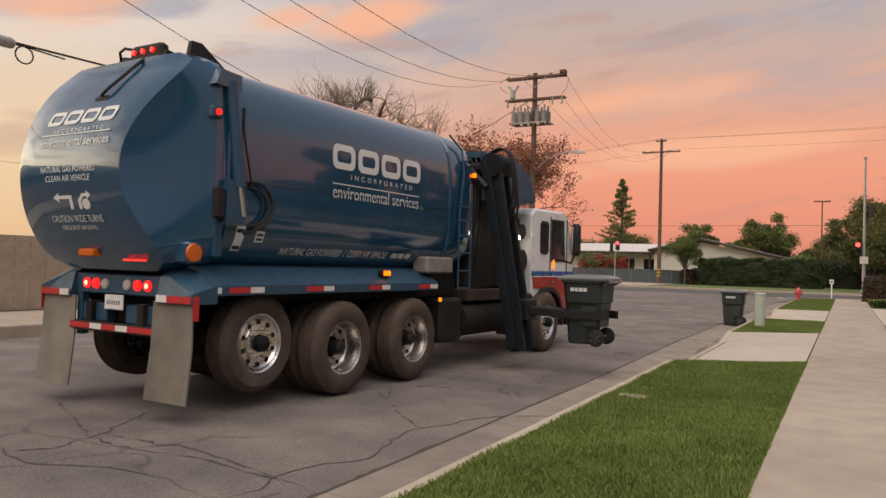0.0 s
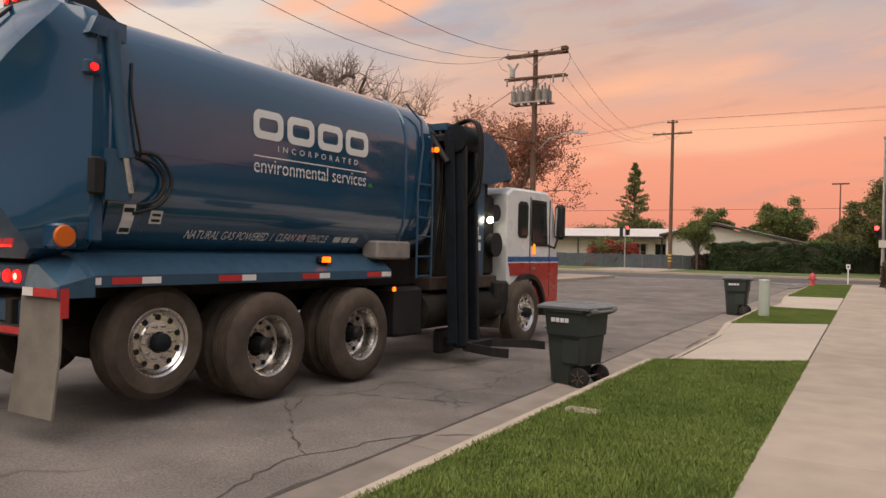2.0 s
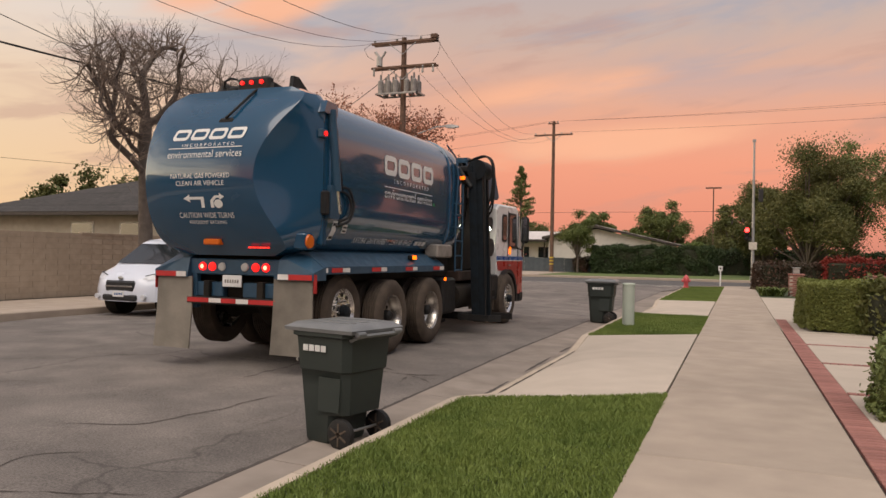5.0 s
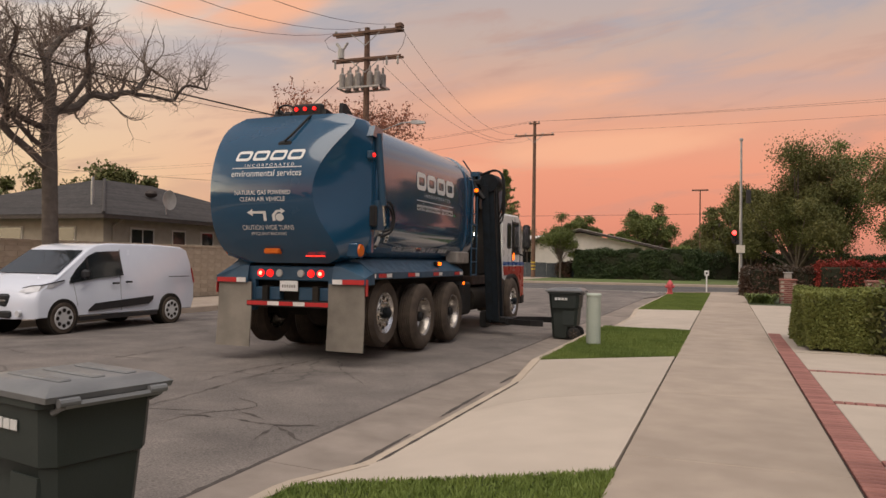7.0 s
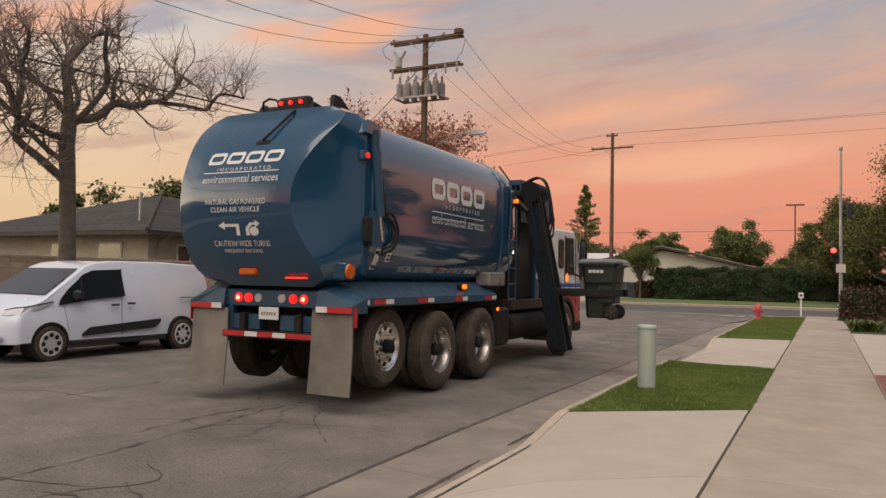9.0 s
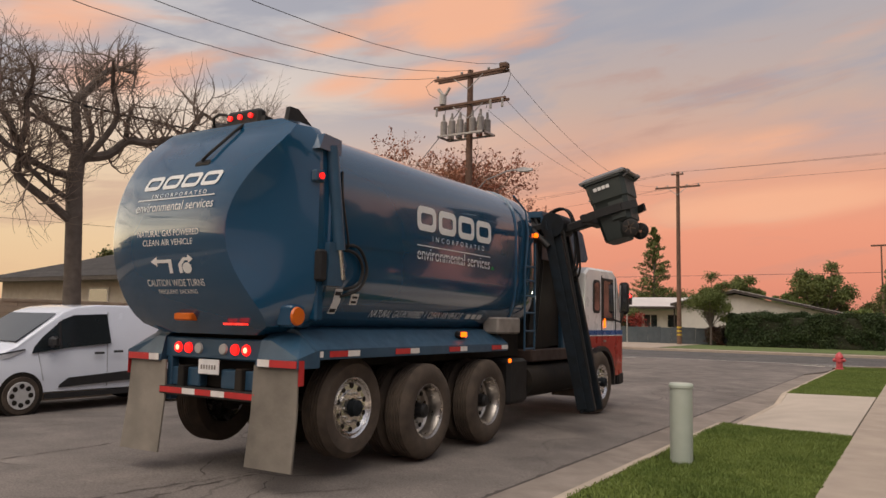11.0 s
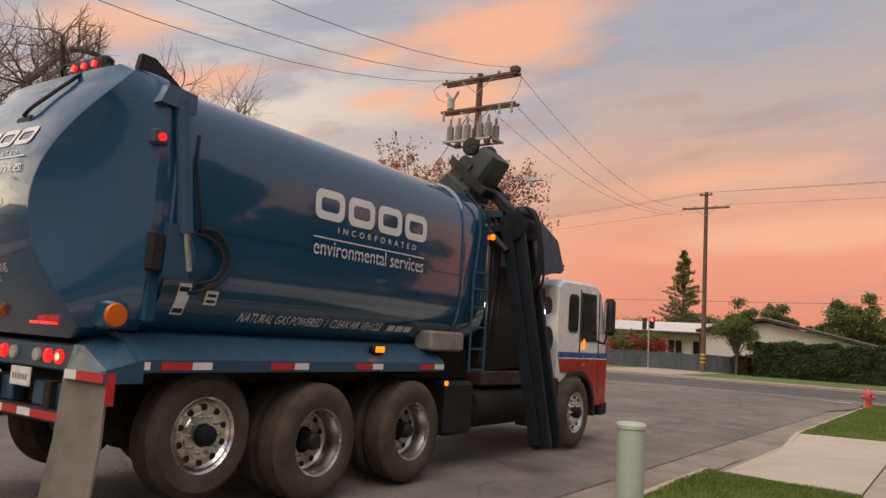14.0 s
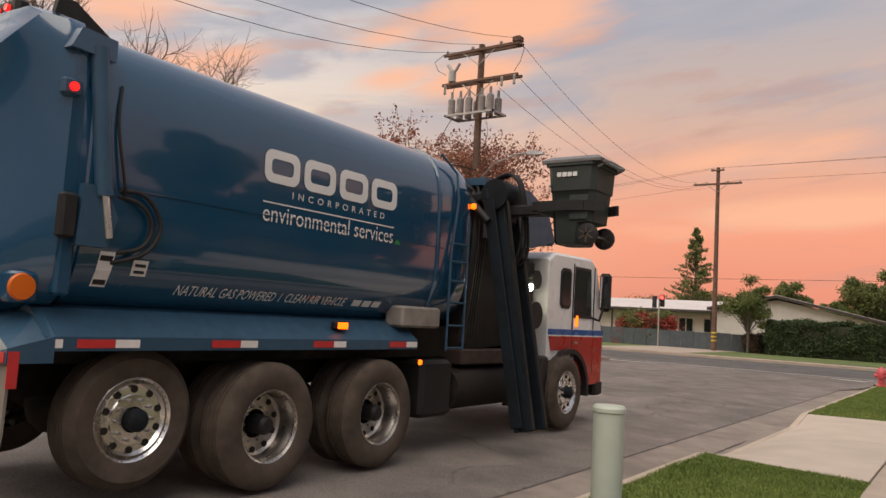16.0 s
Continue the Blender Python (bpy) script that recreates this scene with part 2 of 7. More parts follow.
M["glass"] = material("dark_glass", (0.02, 0.025, 0.028), 0.04, 0, (0.018, 0.022, 0.025), 2, spec=0.8)
M["grey"] = material("grey_box", (0.27, 0.24, 0.21), 0.55, 0, (0.15, 0.13, 0.115), 6, 0.1, 40)
M["bin"] = material("dark_green_plastic", (0.022, 0.030, 0.026), 0.55, 0, (0.030, 0.038, 0.033), 4, 0.12, 120)
M["lid"] = material("dark_grey_plastic_lid", (0.20, 0.20, 0.195), 0.36, 0, (0.14, 0.142, 0.142), 4, 0.1, 120)
M["van"] = material("white_car_paint", (0.70, 0.725, 0.79), 0.2, 0, (0.66, 0.685, 0.76), 2, coat=0.6)
M["vanblack"] = material("black_trim", (0.02, 0.02, 0.021), 0.5)
M["lampglass"] = material("headlight_glass", (0.70, 0.70, 0.72), 0.08, 0.0, (0.40, 0.40, 0.42), 9)
M["pvc"] = material("painted_post", (0.46, 0.50, 0.42), 0.5, 0, (0.40, 0.44, 0.36), 5, 0.05, 40)
M["hydrant"] = material("pink_red_paint", (0.62, 0.10, 0.11), 0.45, 0, (0.50, 0.07, 0.08), 6)
M["polewood"] = material("weathered_pole_wood", (0.17, 0.095, 0.062), 0.85, 0, (0.10, 0.06, 0.042), 14, 0.3, 40)
M["yellow"] = material("yellow_band", (0.60, 0.42, 0.04), 0.6)
M["wire"] = material("cable_black", (0.03, 0.028, 0.026), 0.6)
M["porcelain"] = material("grey_porcelain", (0.42, 0.40, 0.37), 0.35, 0, (0.33, 0.31, 0.29), 5)
M["galv"] = material("galvanised_steel", (0.42, 0.42, 0.41), 0.45, 0.6, (0.34, 0.33, 0.32), 12)
M["block"] = material("tan_wall_block", (0.42, 0.335, 0.25), 0.85, 0, (0.34, 0.27, 0.20), 5, 0.3, 60, 0.3, vary=0.07)
M["mortar"] = material("mortar", (0.28, 0.235, 0.185), 0.9, 0, None, 8)
M["stucco"] = material("beige_stucco", (0.40, 0.345, 0.27), 0.9, 0, (0.34, 0.295, 0.23), 4, 0.3, 90)
M["whitestucco"] = material("pale_stucco", (0.62, 0.57, 0.52), 0.9, 0, (0.55, 0.5, 0.46), 2, 0.3, 60)
M["shingle"] = material("dark_shingle", (0.06, 0.054, 0.052), 0.9, 0, (0.04, 0.037, 0.036), 5, 0.3, 60, 0.3, vary=0.2)
M["whiteroof"] = material("pale_roof", (0.62, 0.57, 0.54), 0.7, 0, (0.55, 0.5, 0.48), 2)
M["fascia"] = material("dark_fascia", (0.055, 0.042, 0.036), 0.7)
M["trim"] = material("cream_trim", (0.60, 0.55, 0.47), 0.6)
M["fence"] = material("blue_grey_fence", (0.085, 0.10, 0.11), 0.8, 0, (0.065, 0.08, 0.09), 3, vary=0.06)
M["bark"] = material("grey_bark", (0.135, 0.108, 0.09), 0.9, 0, (0.08, 0.064, 0.053), 6, 0.5, 30)
M["twig"] = material("twig_bark", (0.23, 0.175, 0.14), 0.9, 0, (0.16, 0.12, 0.095), 6)
M["leafred"] = material("russet_leaf", (0.26, 0.075, 0.045), 0.7, 0, (0.34, 0.15, 0.075), 2.5)
M["leaf"] = material("green_leaf", (0.105, 0.135, 0.036), 0.6, 0, (0.15, 0.17, 0.055), 1.5, spec=0.3)
M["leafdark"] = material("dark_leaf", (0.090, 0.104, 0.030), 0.6, 0, (0.155, 0.145, 0.050), 1.5, spec=0.3)
M["leaflight"] = material("light_leaf", (0.15, 0.185, 0.05), 0.6, 0, (0.105, 0.145, 0.038), 1.5, spec=0.3)
M["leafplum"] = material("plum_leaf", (0.055, 0.04, 0.022), 0.6, 0, (0.11, 0.042, 0.026), 1.2)
M["flowerred"] = material("red_leaf", (0.34, 0.035, 0.025), 0.6, 0, (0.24, 0.04, 0.02), 2)
M["rust"] = material("rusty_sheet", (0.06, 0.036, 0.027), 0.85)
M["redlamp"] = glow("red_lamp_lit", (1.0, 0.012, 0.010), 1.5)
M["redlampdim"] = glow("red_lamp", (0.8, 0.03, 0.02), 1.6)
M["amber"] = glow("amber_lamp_lit", (1.0, 0.15, 0.004), 2.2)
M["amberdim"] = glow("amber_lens", (0.55, 0.11, 0.008), 0.06)
M["whitelamp"] = glow("white_work_lamp", (1.0, 0.95, 0.75), 30.0)
M["signalred"] = glow("signal_red_lit", (1.0, 0.03, 0.025), 9.0)
M["clearlens"] = material("clear_lens", (0.55, 0.53, 0.5), 0.2)
M["mirror"] = material("mirror_glass", (0.8, 0.8, 0.8), 0.03, 1.0, (0.78, 0.78, 0.78), 2)

M["redplastic"] = material("red_plastic_lens", (0.35, 0.02, 0.02), 0.25)
M["wheelsilver"] = material("silver_wheel_cover", (0.58, 0.57, 0.56), 0.35, 0.0, (0.48, 0.47, 0.46), 9)
M["aludull"] = material("dusty_aluminium", (0.62, 0.58, 0.53), 0.3, 1.0, (0.34, 0.31, 0.28), 8)
M["lampcore"] = glow("hot_red_lamp_core", (1.0, 0.12, 0.07), 8.0)
M["hedgedark"] = material("dark_hedge_leaf", (0.030, 0.052, 0.018), 0.6, 0, (0.05, 0.072, 0.026), 1.5, spec=0.3)
# hedge core: near-black green stands in for the shade between leaves
M["innershade"] = material("inner_growth", (0.022, 0.026, 0.012), 0.9, 0, (0.035, 0.034, 0.018), 9, 0.4, 30)
M["hedgelight"] = material("clipped_hedge_leaf", (0.21, 0.225, 0.06), 0.6, 0, (0.14, 0.165, 0.042), 1.5, spec=0.3)
M["can"] = material("weathered_can_paint", (0.27, 0.245, 0.225), 0.5, 0, (0.19, 0.17, 0.155), 5)
M["wornpale"] = material("scuffed_pale_metal", (0.36, 0.30, 0.25), 0.6, 0, (0.13, 0.10, 0.08), 5, 0.2, 30)
M["vanseam"] = material("panel_gap", (0.40, 0.40, 0.42), 0.6)
# ---- mesh helpers ----
class Shape:
    """Collects faces of one mesh."""

    def __init__(self):
        self.v, self.f = [], []

    def add(self, verts, faces):
        n = len(self.v)
        self.v += [tuple(p) for p in verts]
        self.f += [[n + i for i in q] for q in faces]
        return self

    def loft(self, rings, closed=True, caps=True):
        n = len(rings[0])
        verts = [p for r in rings for p in r]
        faces = []
        for a in range(len(rings) - 1):
            for b in range(n if closed else n - 1):
                c = (b + 1) % n
                faces.append((a * n + b, a * n + c, (a + 1) * n + c, (a + 1) * n + b))
        if caps:
            faces += [tuple(range(n))[::-1], tuple(range((len(rings) - 1) * n, len(rings) * n))]
        return self.add(verts, faces)

    def box(self, x0, x1, y0, y1, z0, z1, b=0.0):
        """A box with chamfered edges."""
        b = min(b, (x1 - x0) / 2.1, (y1 - y0) / 2.1, (z1 - z0) / 2.1)
        if b <= 0:
            v = [(x, y, z) for z in (z0, z1) for x, y in ((x0, y0), (x1, y0), (x1, y1), (x0, y1))]
            return self.add(v, [(3, 2, 1, 0), (4, 5, 6, 7), (0, 1, 5, 4), (1, 2, 6, 5), (2, 3, 7, 6), (3, 0, 4, 7)])

        def ring(i, z):
            a, c = x0 + i, x1 - i
            e, g = y0 + i, y1 - i
            return [(a + b, e, z), (c - b, e, z), (c, e + b, z), (c, g - b, z), (c - b, g, z), (a + b, g, z), (a, g - b, z), (a, e + b, z)]

        return self.loft([ring(b * 0.9, z0), ring(0, z0 + b), ring(0, z1 - b), ring(b * 0.9, z1)])

    def cyl(self, p0, p1, r0, r1=None, seg=12, caps=True):
        r1 = r0 if r1 is None else r1
        p0, p1 = Vector(p0), Vector(p1)
        w = (p1 - p0).normalized()
        u = w.orthogonal().normalized()
        t = w.cross(u)
        ang = [2 * math.pi * k / seg for k in range(seg)]
        return self.loft([[p + (u * math.cos(a) + t * math.sin(a)) * r for a in ang] for p, r in ((p0, r0), (p1, r1))], True, caps)

    def tube(self, pts, r, seg=6):
        pts = [Vector(p) for p in pts]
        rad = r if isinstance(r, (list, tuple)) else [r] * len(pts)
        rings, u = [], None
        for i, p in enumerate(pts):
            w = (pts[min(i + 1, len(pts) - 1)] - pts[max(i - 1, 0)]).normalized()
            u = w.orthogonal().normalized() if u is None else (u - w * u.dot(w)).normalized()
            t = w.cross(u)
            rings.append([p + (u * math.cos(2 * math.pi * k / seg) + t * math.sin(2 * math.pi * k / seg)) * rad[i] for k in range(seg)])
        return self.loft(rings)

    def prism(self, pts, axis, a, b):
        """A polygon (two coordinates each) drawn out along an axis from a to b."""
        def put(p, v):
            q = list(p)
            q.insert("xyz".index(axis), v)
            return q
        return self.loft([[put(p, a) for p in pts], [put(p, b) for p in pts]])

    def lathe(self, prof, axis="z", seg=24, at=(0, 0, 0)):
        """Turns (radius, along) round an axis."""
        rings = []
        for r, h in prof:
            ring = []
            for k in range(seg):
                c, s = r * math.cos(2 * math.pi * k / seg), r * math.sin(2 * math.pi * k / seg)
                p = {"z": (c, s, h), "x": (h, c, s), "y": (s, h, c)}[axis]
                ring.append((p[0] + at[0], p[1] + at[1], p[2] + at[2]))
            rings.append(ring)
        return self.loft(rings, True, False)

    def ball(self, c, r, sx=1, sy=1, sz=1, seg=10):
        prof = [(max(0.002, math.sin(math.pi * i / 6)), -math.cos(math.pi * i / 6)) for i in range(7)]
        rings = [[(c[0] + r * sx * q * math.cos(2 * math.pi * k / seg), c[1] + r * sy * q * math.sin(2 * math.pi * k / seg), c[2] + r * sz * h) for k in range(seg)] for q, h in prof]
        return self.loft(rings)

    def mesh(self, name, mat, smooth=True):
        me = bpy.data.meshes.new(name)
        me.from_pydata(self.v, [], self.f)
        me.validate()
        bm = bmesh.new()
        bm.from_mesh(me)
        bmesh.ops.recalc_face_normals(bm, faces=bm.faces)
        bm.to_mesh(me)
        bm.free()
        me.materials.append(mat)
        if smooth:
            me.polygons.foreach_set("use_smooth", [True] * len(me.polygons))
            me.set_sharp_from_angle(angle=radians(35))
        return me


def bend(pts, n=5):
    """A smooth line through the given places."""
    p = [Vector(q) for q in pts]
    p = [2 * p[0] - p[1]] + p + [2 * p[-1] - p[-2]]
    out = []
    for a, b, c, e in zip(p, p[1:], p[2:], p[3:]):
        for k in range(n):
            t = k / n
            out.append(0.5 * (2 * b + (c - a) * t + (2 * a - 5 * b + 4 * c - e) * t * t + (3 * b - a - 3 * c + e) * t ** 3))
    return out + [p[-2]]


def part(name, shape, mat, parent=None, label="", smooth=True):
    ob = new(name, shape.mesh(name, mat, smooth) if isinstance(shape, Shape) else shape)
    ob.parent = parent
    if label:
        tagged(ob, label)
    return ob


def thing(name, m, label, category, group=""):
    ob = new(name)
    ob.matrix_world = m
    ob.empty_display_size = 0.2
    return tagged(ob, label, category, group)


def single(name, shape, mat, label, category, group="", smooth=True, kind=""):
    return tagged(part(name, shape, mat, None, "", smooth), label, category, group, kind)


def structure(name, shape, mat, label, smooth=False):
    return tagged(part(name, shape, mat, None, "", smooth), label, kind="structure")


def text_mesh(name, body, size, mat, spacing=1.0, shear=0.0, width=None):
    cu = bpy.data.curves.new(name, "FONT")
    cu.body, cu.size, cu.space_character, cu.shear = body, size, spacing, shear
    cu.resolution_u = 3
    ob = bpy.data.objects.new(name, cu)
    scene.collection.objects.link(ob)
    bpy.context.view_layer.update()
    me = bpy.data.meshes.new_from_object(ob.evaluated_get(bpy.context.evaluated_depsgraph_get()))
    bpy.data.objects.remove(ob)
    me.name = name
    me.materials.clear()
    me.materials.append(mat)
    if width:
        k = width / max(v.co.x for v in me.vertices)
        for v in me.vertices:
            v.co.x *= k
    return me


def cloud_mesh(name, pts, size, mat, rng, stretch=1.0):
    """Many small leaves, each a bent pair of triangles, at the given points."""
    n = len(pts)
    d = rng.normal(size=(n, 3))
    d /= np.linalg.norm(d, axis=1)[:, None]
    e = np.cross(d, rng.normal(size=(n, 3)))
    e /= np.linalg.norm(e, axis=1)[:, None] + 1e-9
    s = size * rng.uniform(0.6, 1.35, (n, 1))
    a, b = d * s * stretch, e * s * 0.55
    up = np.cross(d, e) * s * 0.18
    quad = np.stack([pts - a, pts + b + up, pts + a, pts - b + up], 1).reshape(-1, 3)
    me = bpy.data.meshes.new(name)
    k = np.arange(n) * 4
    faces = np.stack([k, k + 1, k + 2, k + 3], 1)
    me.from_pydata(quad.tolist(), [], faces.tolist())
    me.materials.append(mat)
    return me


# ---- ground, road and pavements ----
KERB, EDGE = -1.96, -1.83
s = Shape().box(-400, 400, -200, 900, -1.2, -0.45)
structure("ground", s, M["earth"], "bare brownish ground reaching the horizon")


def drop(y):
    """The street lies a little lower before the first driveway."""
    return float(np.interp(y, (17.5, 24.0), (0.085, 0.0)))


CROWN = ((-13.7, -0.165), (-10.6, -0.122), (-8.1, -0.112), (-5.4, -0.118), (-4.0, -0.135), (-2.78, -0.178))


def crown(x, y):
    return float(np.interp(x, [p[0] for p in CROWN], [p[1] for p in CROWN])) - drop(y)


road = structure("road", Shape().loft([[(-13.7, y, -0.6), (-2.78, y, -0.6)] + [(x, y, z - drop(y)) for x, z in CROWN[::-1]] for y in (-60, 10, 17.5, 19, 20.5, 22, 24, 40, 58)]), M["road"], "old grey cracked asphalt street")
structure("road_cross", Shape().box(-120, 120, 58, 70, -0.6, -0.135), M["road2"], "dark asphalt cross street behind the junction")
structure("road_mouth", Shape().prism([(-2.78, 50), (-2.78, 58), (3.0, 58), (-1.0, 56.6), (-2.2, 54.4), (-2.4, 52)], "z", -0.6, -0.138), M["road"], "asphalt at the rounded street corner")
# long tar-dark cracks and a patch edge on the old asphalt
rng = np.random.default_rng(4)


def crack(x, y, ang, length, w):
    pts, a = [(x, y)], ang
    for _ in range(int(length / 0.14)):
        a += rng.normal(0, 0.33) - 0.12 * (a - ang)
        pts.append((pts[-1][0] + 0.14 * math.cos(a), pts[-1][1] + 0.14 * math.sin(a)))
    sh = Shape()
    left, right = [], []
    for i, p in enumerate(pts):
        q = pts[min(i + 1, len(pts) - 1)]
        o = pts[max(i - 1, 0)]
        dx, dy = q[0] - o[0], q[1] - o[1]
        n = math.hypot(dx, dy) or 1
        h = 0.6 * w * (0.5 + 0.7 * abs(math.sin(i * 1.7)) + 0.4 * rng.random()) * (1 if 1 < i < len(pts) - 2 else 0.3)
        left.append((p[0] - dy / n * h, p[1] + dx / n * h, crown(p[0], p[1]) + 0.004))
        right.append((p[0] + dy / n * h, p[1] - dx / n * h, crown(p[0], p[1]) + 0.004))
    n = len(pts)
    return sh.add(left + right, [(i, i + 1, n + i + 1, n + i) for i in range(n - 1)])


for x, y, a, ln, w in ((-3.25, 10.5, 1.60, 9, 0.013), (-6.4, 9.4, 0.25, 3.2, 0.013), (-6.6, 9.3, 2.7, 3.0, 0.012), (-6.5, 9.2, -0.9, 2.2, 0.010), (-5.1, 17.0, 0.15, 2.6, 0.014),
                       (-4.5, 20.5, 1.3, 2.0, 0.011), (-6.5, 21.0, 0.4, 2.5, 0.012), (-9.5, 19.0, 0.5, 4.5, 0.010), (-8.2, 16.2, 1.2, 3.0, 0.010), (-4.4, 24.4, 1.9, 1.4, 0.010), (-3.1, 36.0, 1.75, 15, 0.014), (-7.0, 12.2, 0.9, 2.5, 0.010), (-11.0, 23.6, 0.1, 4, 0.010), (-5.0, 14.6, 0.6, 2.4, 0.010)):
    structure("road_crack", crack(x, y, a, ln, w), M["joint"], "dark irregular crack in the asphalt")



def crack_along(way, w):
    """A crack through the given places, wandering between them."""
    pts = []
    for a, b in zip(way, way[1:]):
        n = max(2, int(math.dist(a, b) / 0.09))
        pts += [(a[0] + (b[0] - a[0]) * i / n + rng.normal(0, 0.018), a[1] + (b[1] - a[1]) * i / n + rng.normal(0, 0.018)) for i in range(n)]
    pts.append(way[-1])
    left, right, n = [], [], len(pts)
    for i, p in enumerate(pts):
        q, o = pts[min(i + 1, n - 1)], pts[max(i - 1, 0)]
        dx, dy = q[0] - o[0], q[1] - o[1]
        m = math.hypot(dx, dy) or 1
        h = w * max(0.06, rng.uniform(-0.25, 1.0)) * (1 if 1 < i < n - 2 else 0.3)
        left.append((p[0] - dy / m * h, p[1] + dx / m * h, crown(p[0], p[1]) + 0.0045))
        right.append((p[0] + dy / m * h, p[1] - dx / m * h, crown(p[0], p[1]) + 0.0045))
    return Shape().add(left + right, [(i, i + 1, n + i + 1, n + i) for i in range(n - 1)])


for w, way in ((0.036, ((-4.48, 20.97), (-3.92, 21.02), (-3.37, 21.04), (-2.9, 21.3))), (0.034, ((-3.37, 21.04), (-3.25, 20.51))), (0.036, ((-3.37, 21.04), (-2.84, 20.67))), (0.026, ((-5.5, 22.63), (-5.51, 23.67), (-5.38, 24.45), (-5.15, 25.55))), (0.024, ((-4.25, 21.5), (-3.58, 21.15))),
               (0.022, ((-5.52, 10.26), (-5.26, 10.55), (-5.45, 11.18), (-5.93, 12.14))), (0.022, ((-5.39, 11.14), (-4.45, 11.23), (-3.77, 11.14), (-2.85, 10.93))), (0.02, ((-3.07, 10.46), (-3.05, 11.04))),
               (0.03, ((-5.05, 19.6), (-5.03, 21.7), (-5.1, 22.9), (-5.12, 23.6), (-5.2, 24.4), (-5.12, 25.2))), (0.022, ((-7.95, 23.6), (-7.97, 25.4))), (0.016, ((-4.9, 25.1), (-4.3, 24.1), (-3.84, 23.62), (-3.5, 23.3))), (0.018, ((-6.25, 25.5), (-5.78, 24.9), (-5.5, 24.66))), (0.018, ((-7.2, 11.9), (-6.27, 11.42), (-5.38, 11.0), (-4.93, 10.9), (-4.1, 11.06), (-3.2, 11.0))),
               (0.017, ((-4.71, 14.64), (-4.09, 13.99), (-3.7, 13.55), (-2.85, 12.9))), (0.018, ((-4.9, 14.72), (-4.6, 15.3), (-3.9, 15.46), (-3.0, 15.9))), (0.015, ((-4.3, 14.2), (-4.64, 14.87)))):
    structure("road_crack", crack_along(way, w), M["joint"], "dark ragged crack in the asphalt")

# gutter and kerb in cast lengths
DRIVES = ((18.9, 25.6), (32.1, 39.0))  # at the kerb
INNER = ((20.0, 26.92), (31.75, 39.4))  # at the pavement


def dropped(y):
    """How far the kerb stands above the gutter: lower before the driveways."""
    for a, b in DRIVES:
        if a < y < b:
            return min(1.0, max(0.0, (a + 1.2 - y) / 1.2, (y - b + 1.2) / 1.2))
    return 1.0


gut = structure("gutter", Shape().box(-2.78, KERB, -40, 54, -0.6, -0.31), M["joint"], "dirt-filled gutter bed")
y = -10.0
while y < 53.0:
    g = Shape().loft([[(-2.775, yy, -0.4), (KERB - 0.002, yy, -0.4), (KERB - 0.002, yy, -0.186 - drop(yy)), (-2.1, yy, -0.200 - drop(yy)), (-2.775, yy, -0.172 - drop(yy))] for yy in (y + 0.005, y + 1.5, y + 2.995)])
    part("gutter_slab", g, M["gutter"], gut)
    y += 3.0
kerb = structure("kerb", Shape().box(KERB + 0.01, EDGE - 0.01, -40, -10, -0.5, 0.0), M["concrete"], "pale concrete kerb stones")
y = -10.0
while y < 53.0:
    k = Shape()
    rings = []
    for j in range(6):
        yy = y + 0.004 + j * 0.1984
        h = -0.165 + 0.168 * dropped(yy)
        rings.append([(KERB + 0.0, yy, -0.45), (KERB + 0.0, yy, h - 0.02), (KERB + 0.03, yy, h), (EDGE, yy, h + 0.002), (EDGE, yy, -0.45)])
    part("kerb_stone", k.loft(rings), M["kerb"], kerb, smooth=False)
    y += 1.0
# corner kerb and far kerb
cor = Shape()
pts = [(-2.02 + 5.0 * (1 - math.cos(a)), 53.0 + 4.2 * math.sin(a)) for a in np.linspace(0, math.pi / 2, 12)]
for a, b in zip(pts, pts[1:]):
    cor.add([(a[0] - .08, a[1] + .03, -.4), (b[0] - .08, b[1] + .08, -.4), (b[0] - .08, b[1] + .08, 0.0), (a[0] - .08, a[1] + .03, 0.0), (a[0] + .08, a[1] - .03, -.4), (b[0] + .08, b[1] - .03, -.4), (b[0] + .08, b[1] - .03, 0.004), (a[0] + .08, a[1] - .03, 0.004)],
            [(0, 1, 2, 3), (3, 2, 6, 7), (7, 6, 5, 4)])
structure("kerb_corner", cor, M["concrete"], "rounded concrete kerb at the street corner")
structure("kerb_far", Shape().box(-120, 120, 70, 70.4, -0.5, 0.02, 0.02), M["concrete"], "pale kerb on the far side of the cross street")
structure("pavement_far", Shape().box(-120, 120, 70.4, 72.0, -0.5, 0.0), M["concrete"], "pale pavement beyond the cross street")
structure("verge_far", Shape().box(-120, 120, 72.0, 96, -0.5, 0.03), M["verge"], "patchy grass strip beyond the cross street")
structure("kerb_left", Shape().box(-13.85, -13.7, -60, 57, -0.5, 0.0, 0.02), M["concrete"], "concrete kerb along the opposite side of the street")
structure("pavement_left", Shape().box(-17.2, -13.85, -60, 57, -0.5, -0.01), M["concrete"], "concrete pavement before the block wall")
structure("road_lines", Shape().box(-30, 1, 57.4, 57.6, -0.5, -0.134).box(-30, 0.5, 58.6, 58.75, -0.5, -0.131), M["paintline"], "worn white crossing lines")

# the near pavement in slabs
bed = structure("pavement", Shape().box(0.004, 1.54, -40, 56.5, -0.5, -0.02), M["joint"], "concrete pavement with fine dark joints")
y = -10.0
while y < 56.4:
    ln = min(3.05, 56.5 - y)
    part("slab", Shape().box(0.014, 1.532, y + 0.005, y + ln - 0.005, -0.1, 0.0, 0.006), M["concrete"], bed)
    y += 3.05


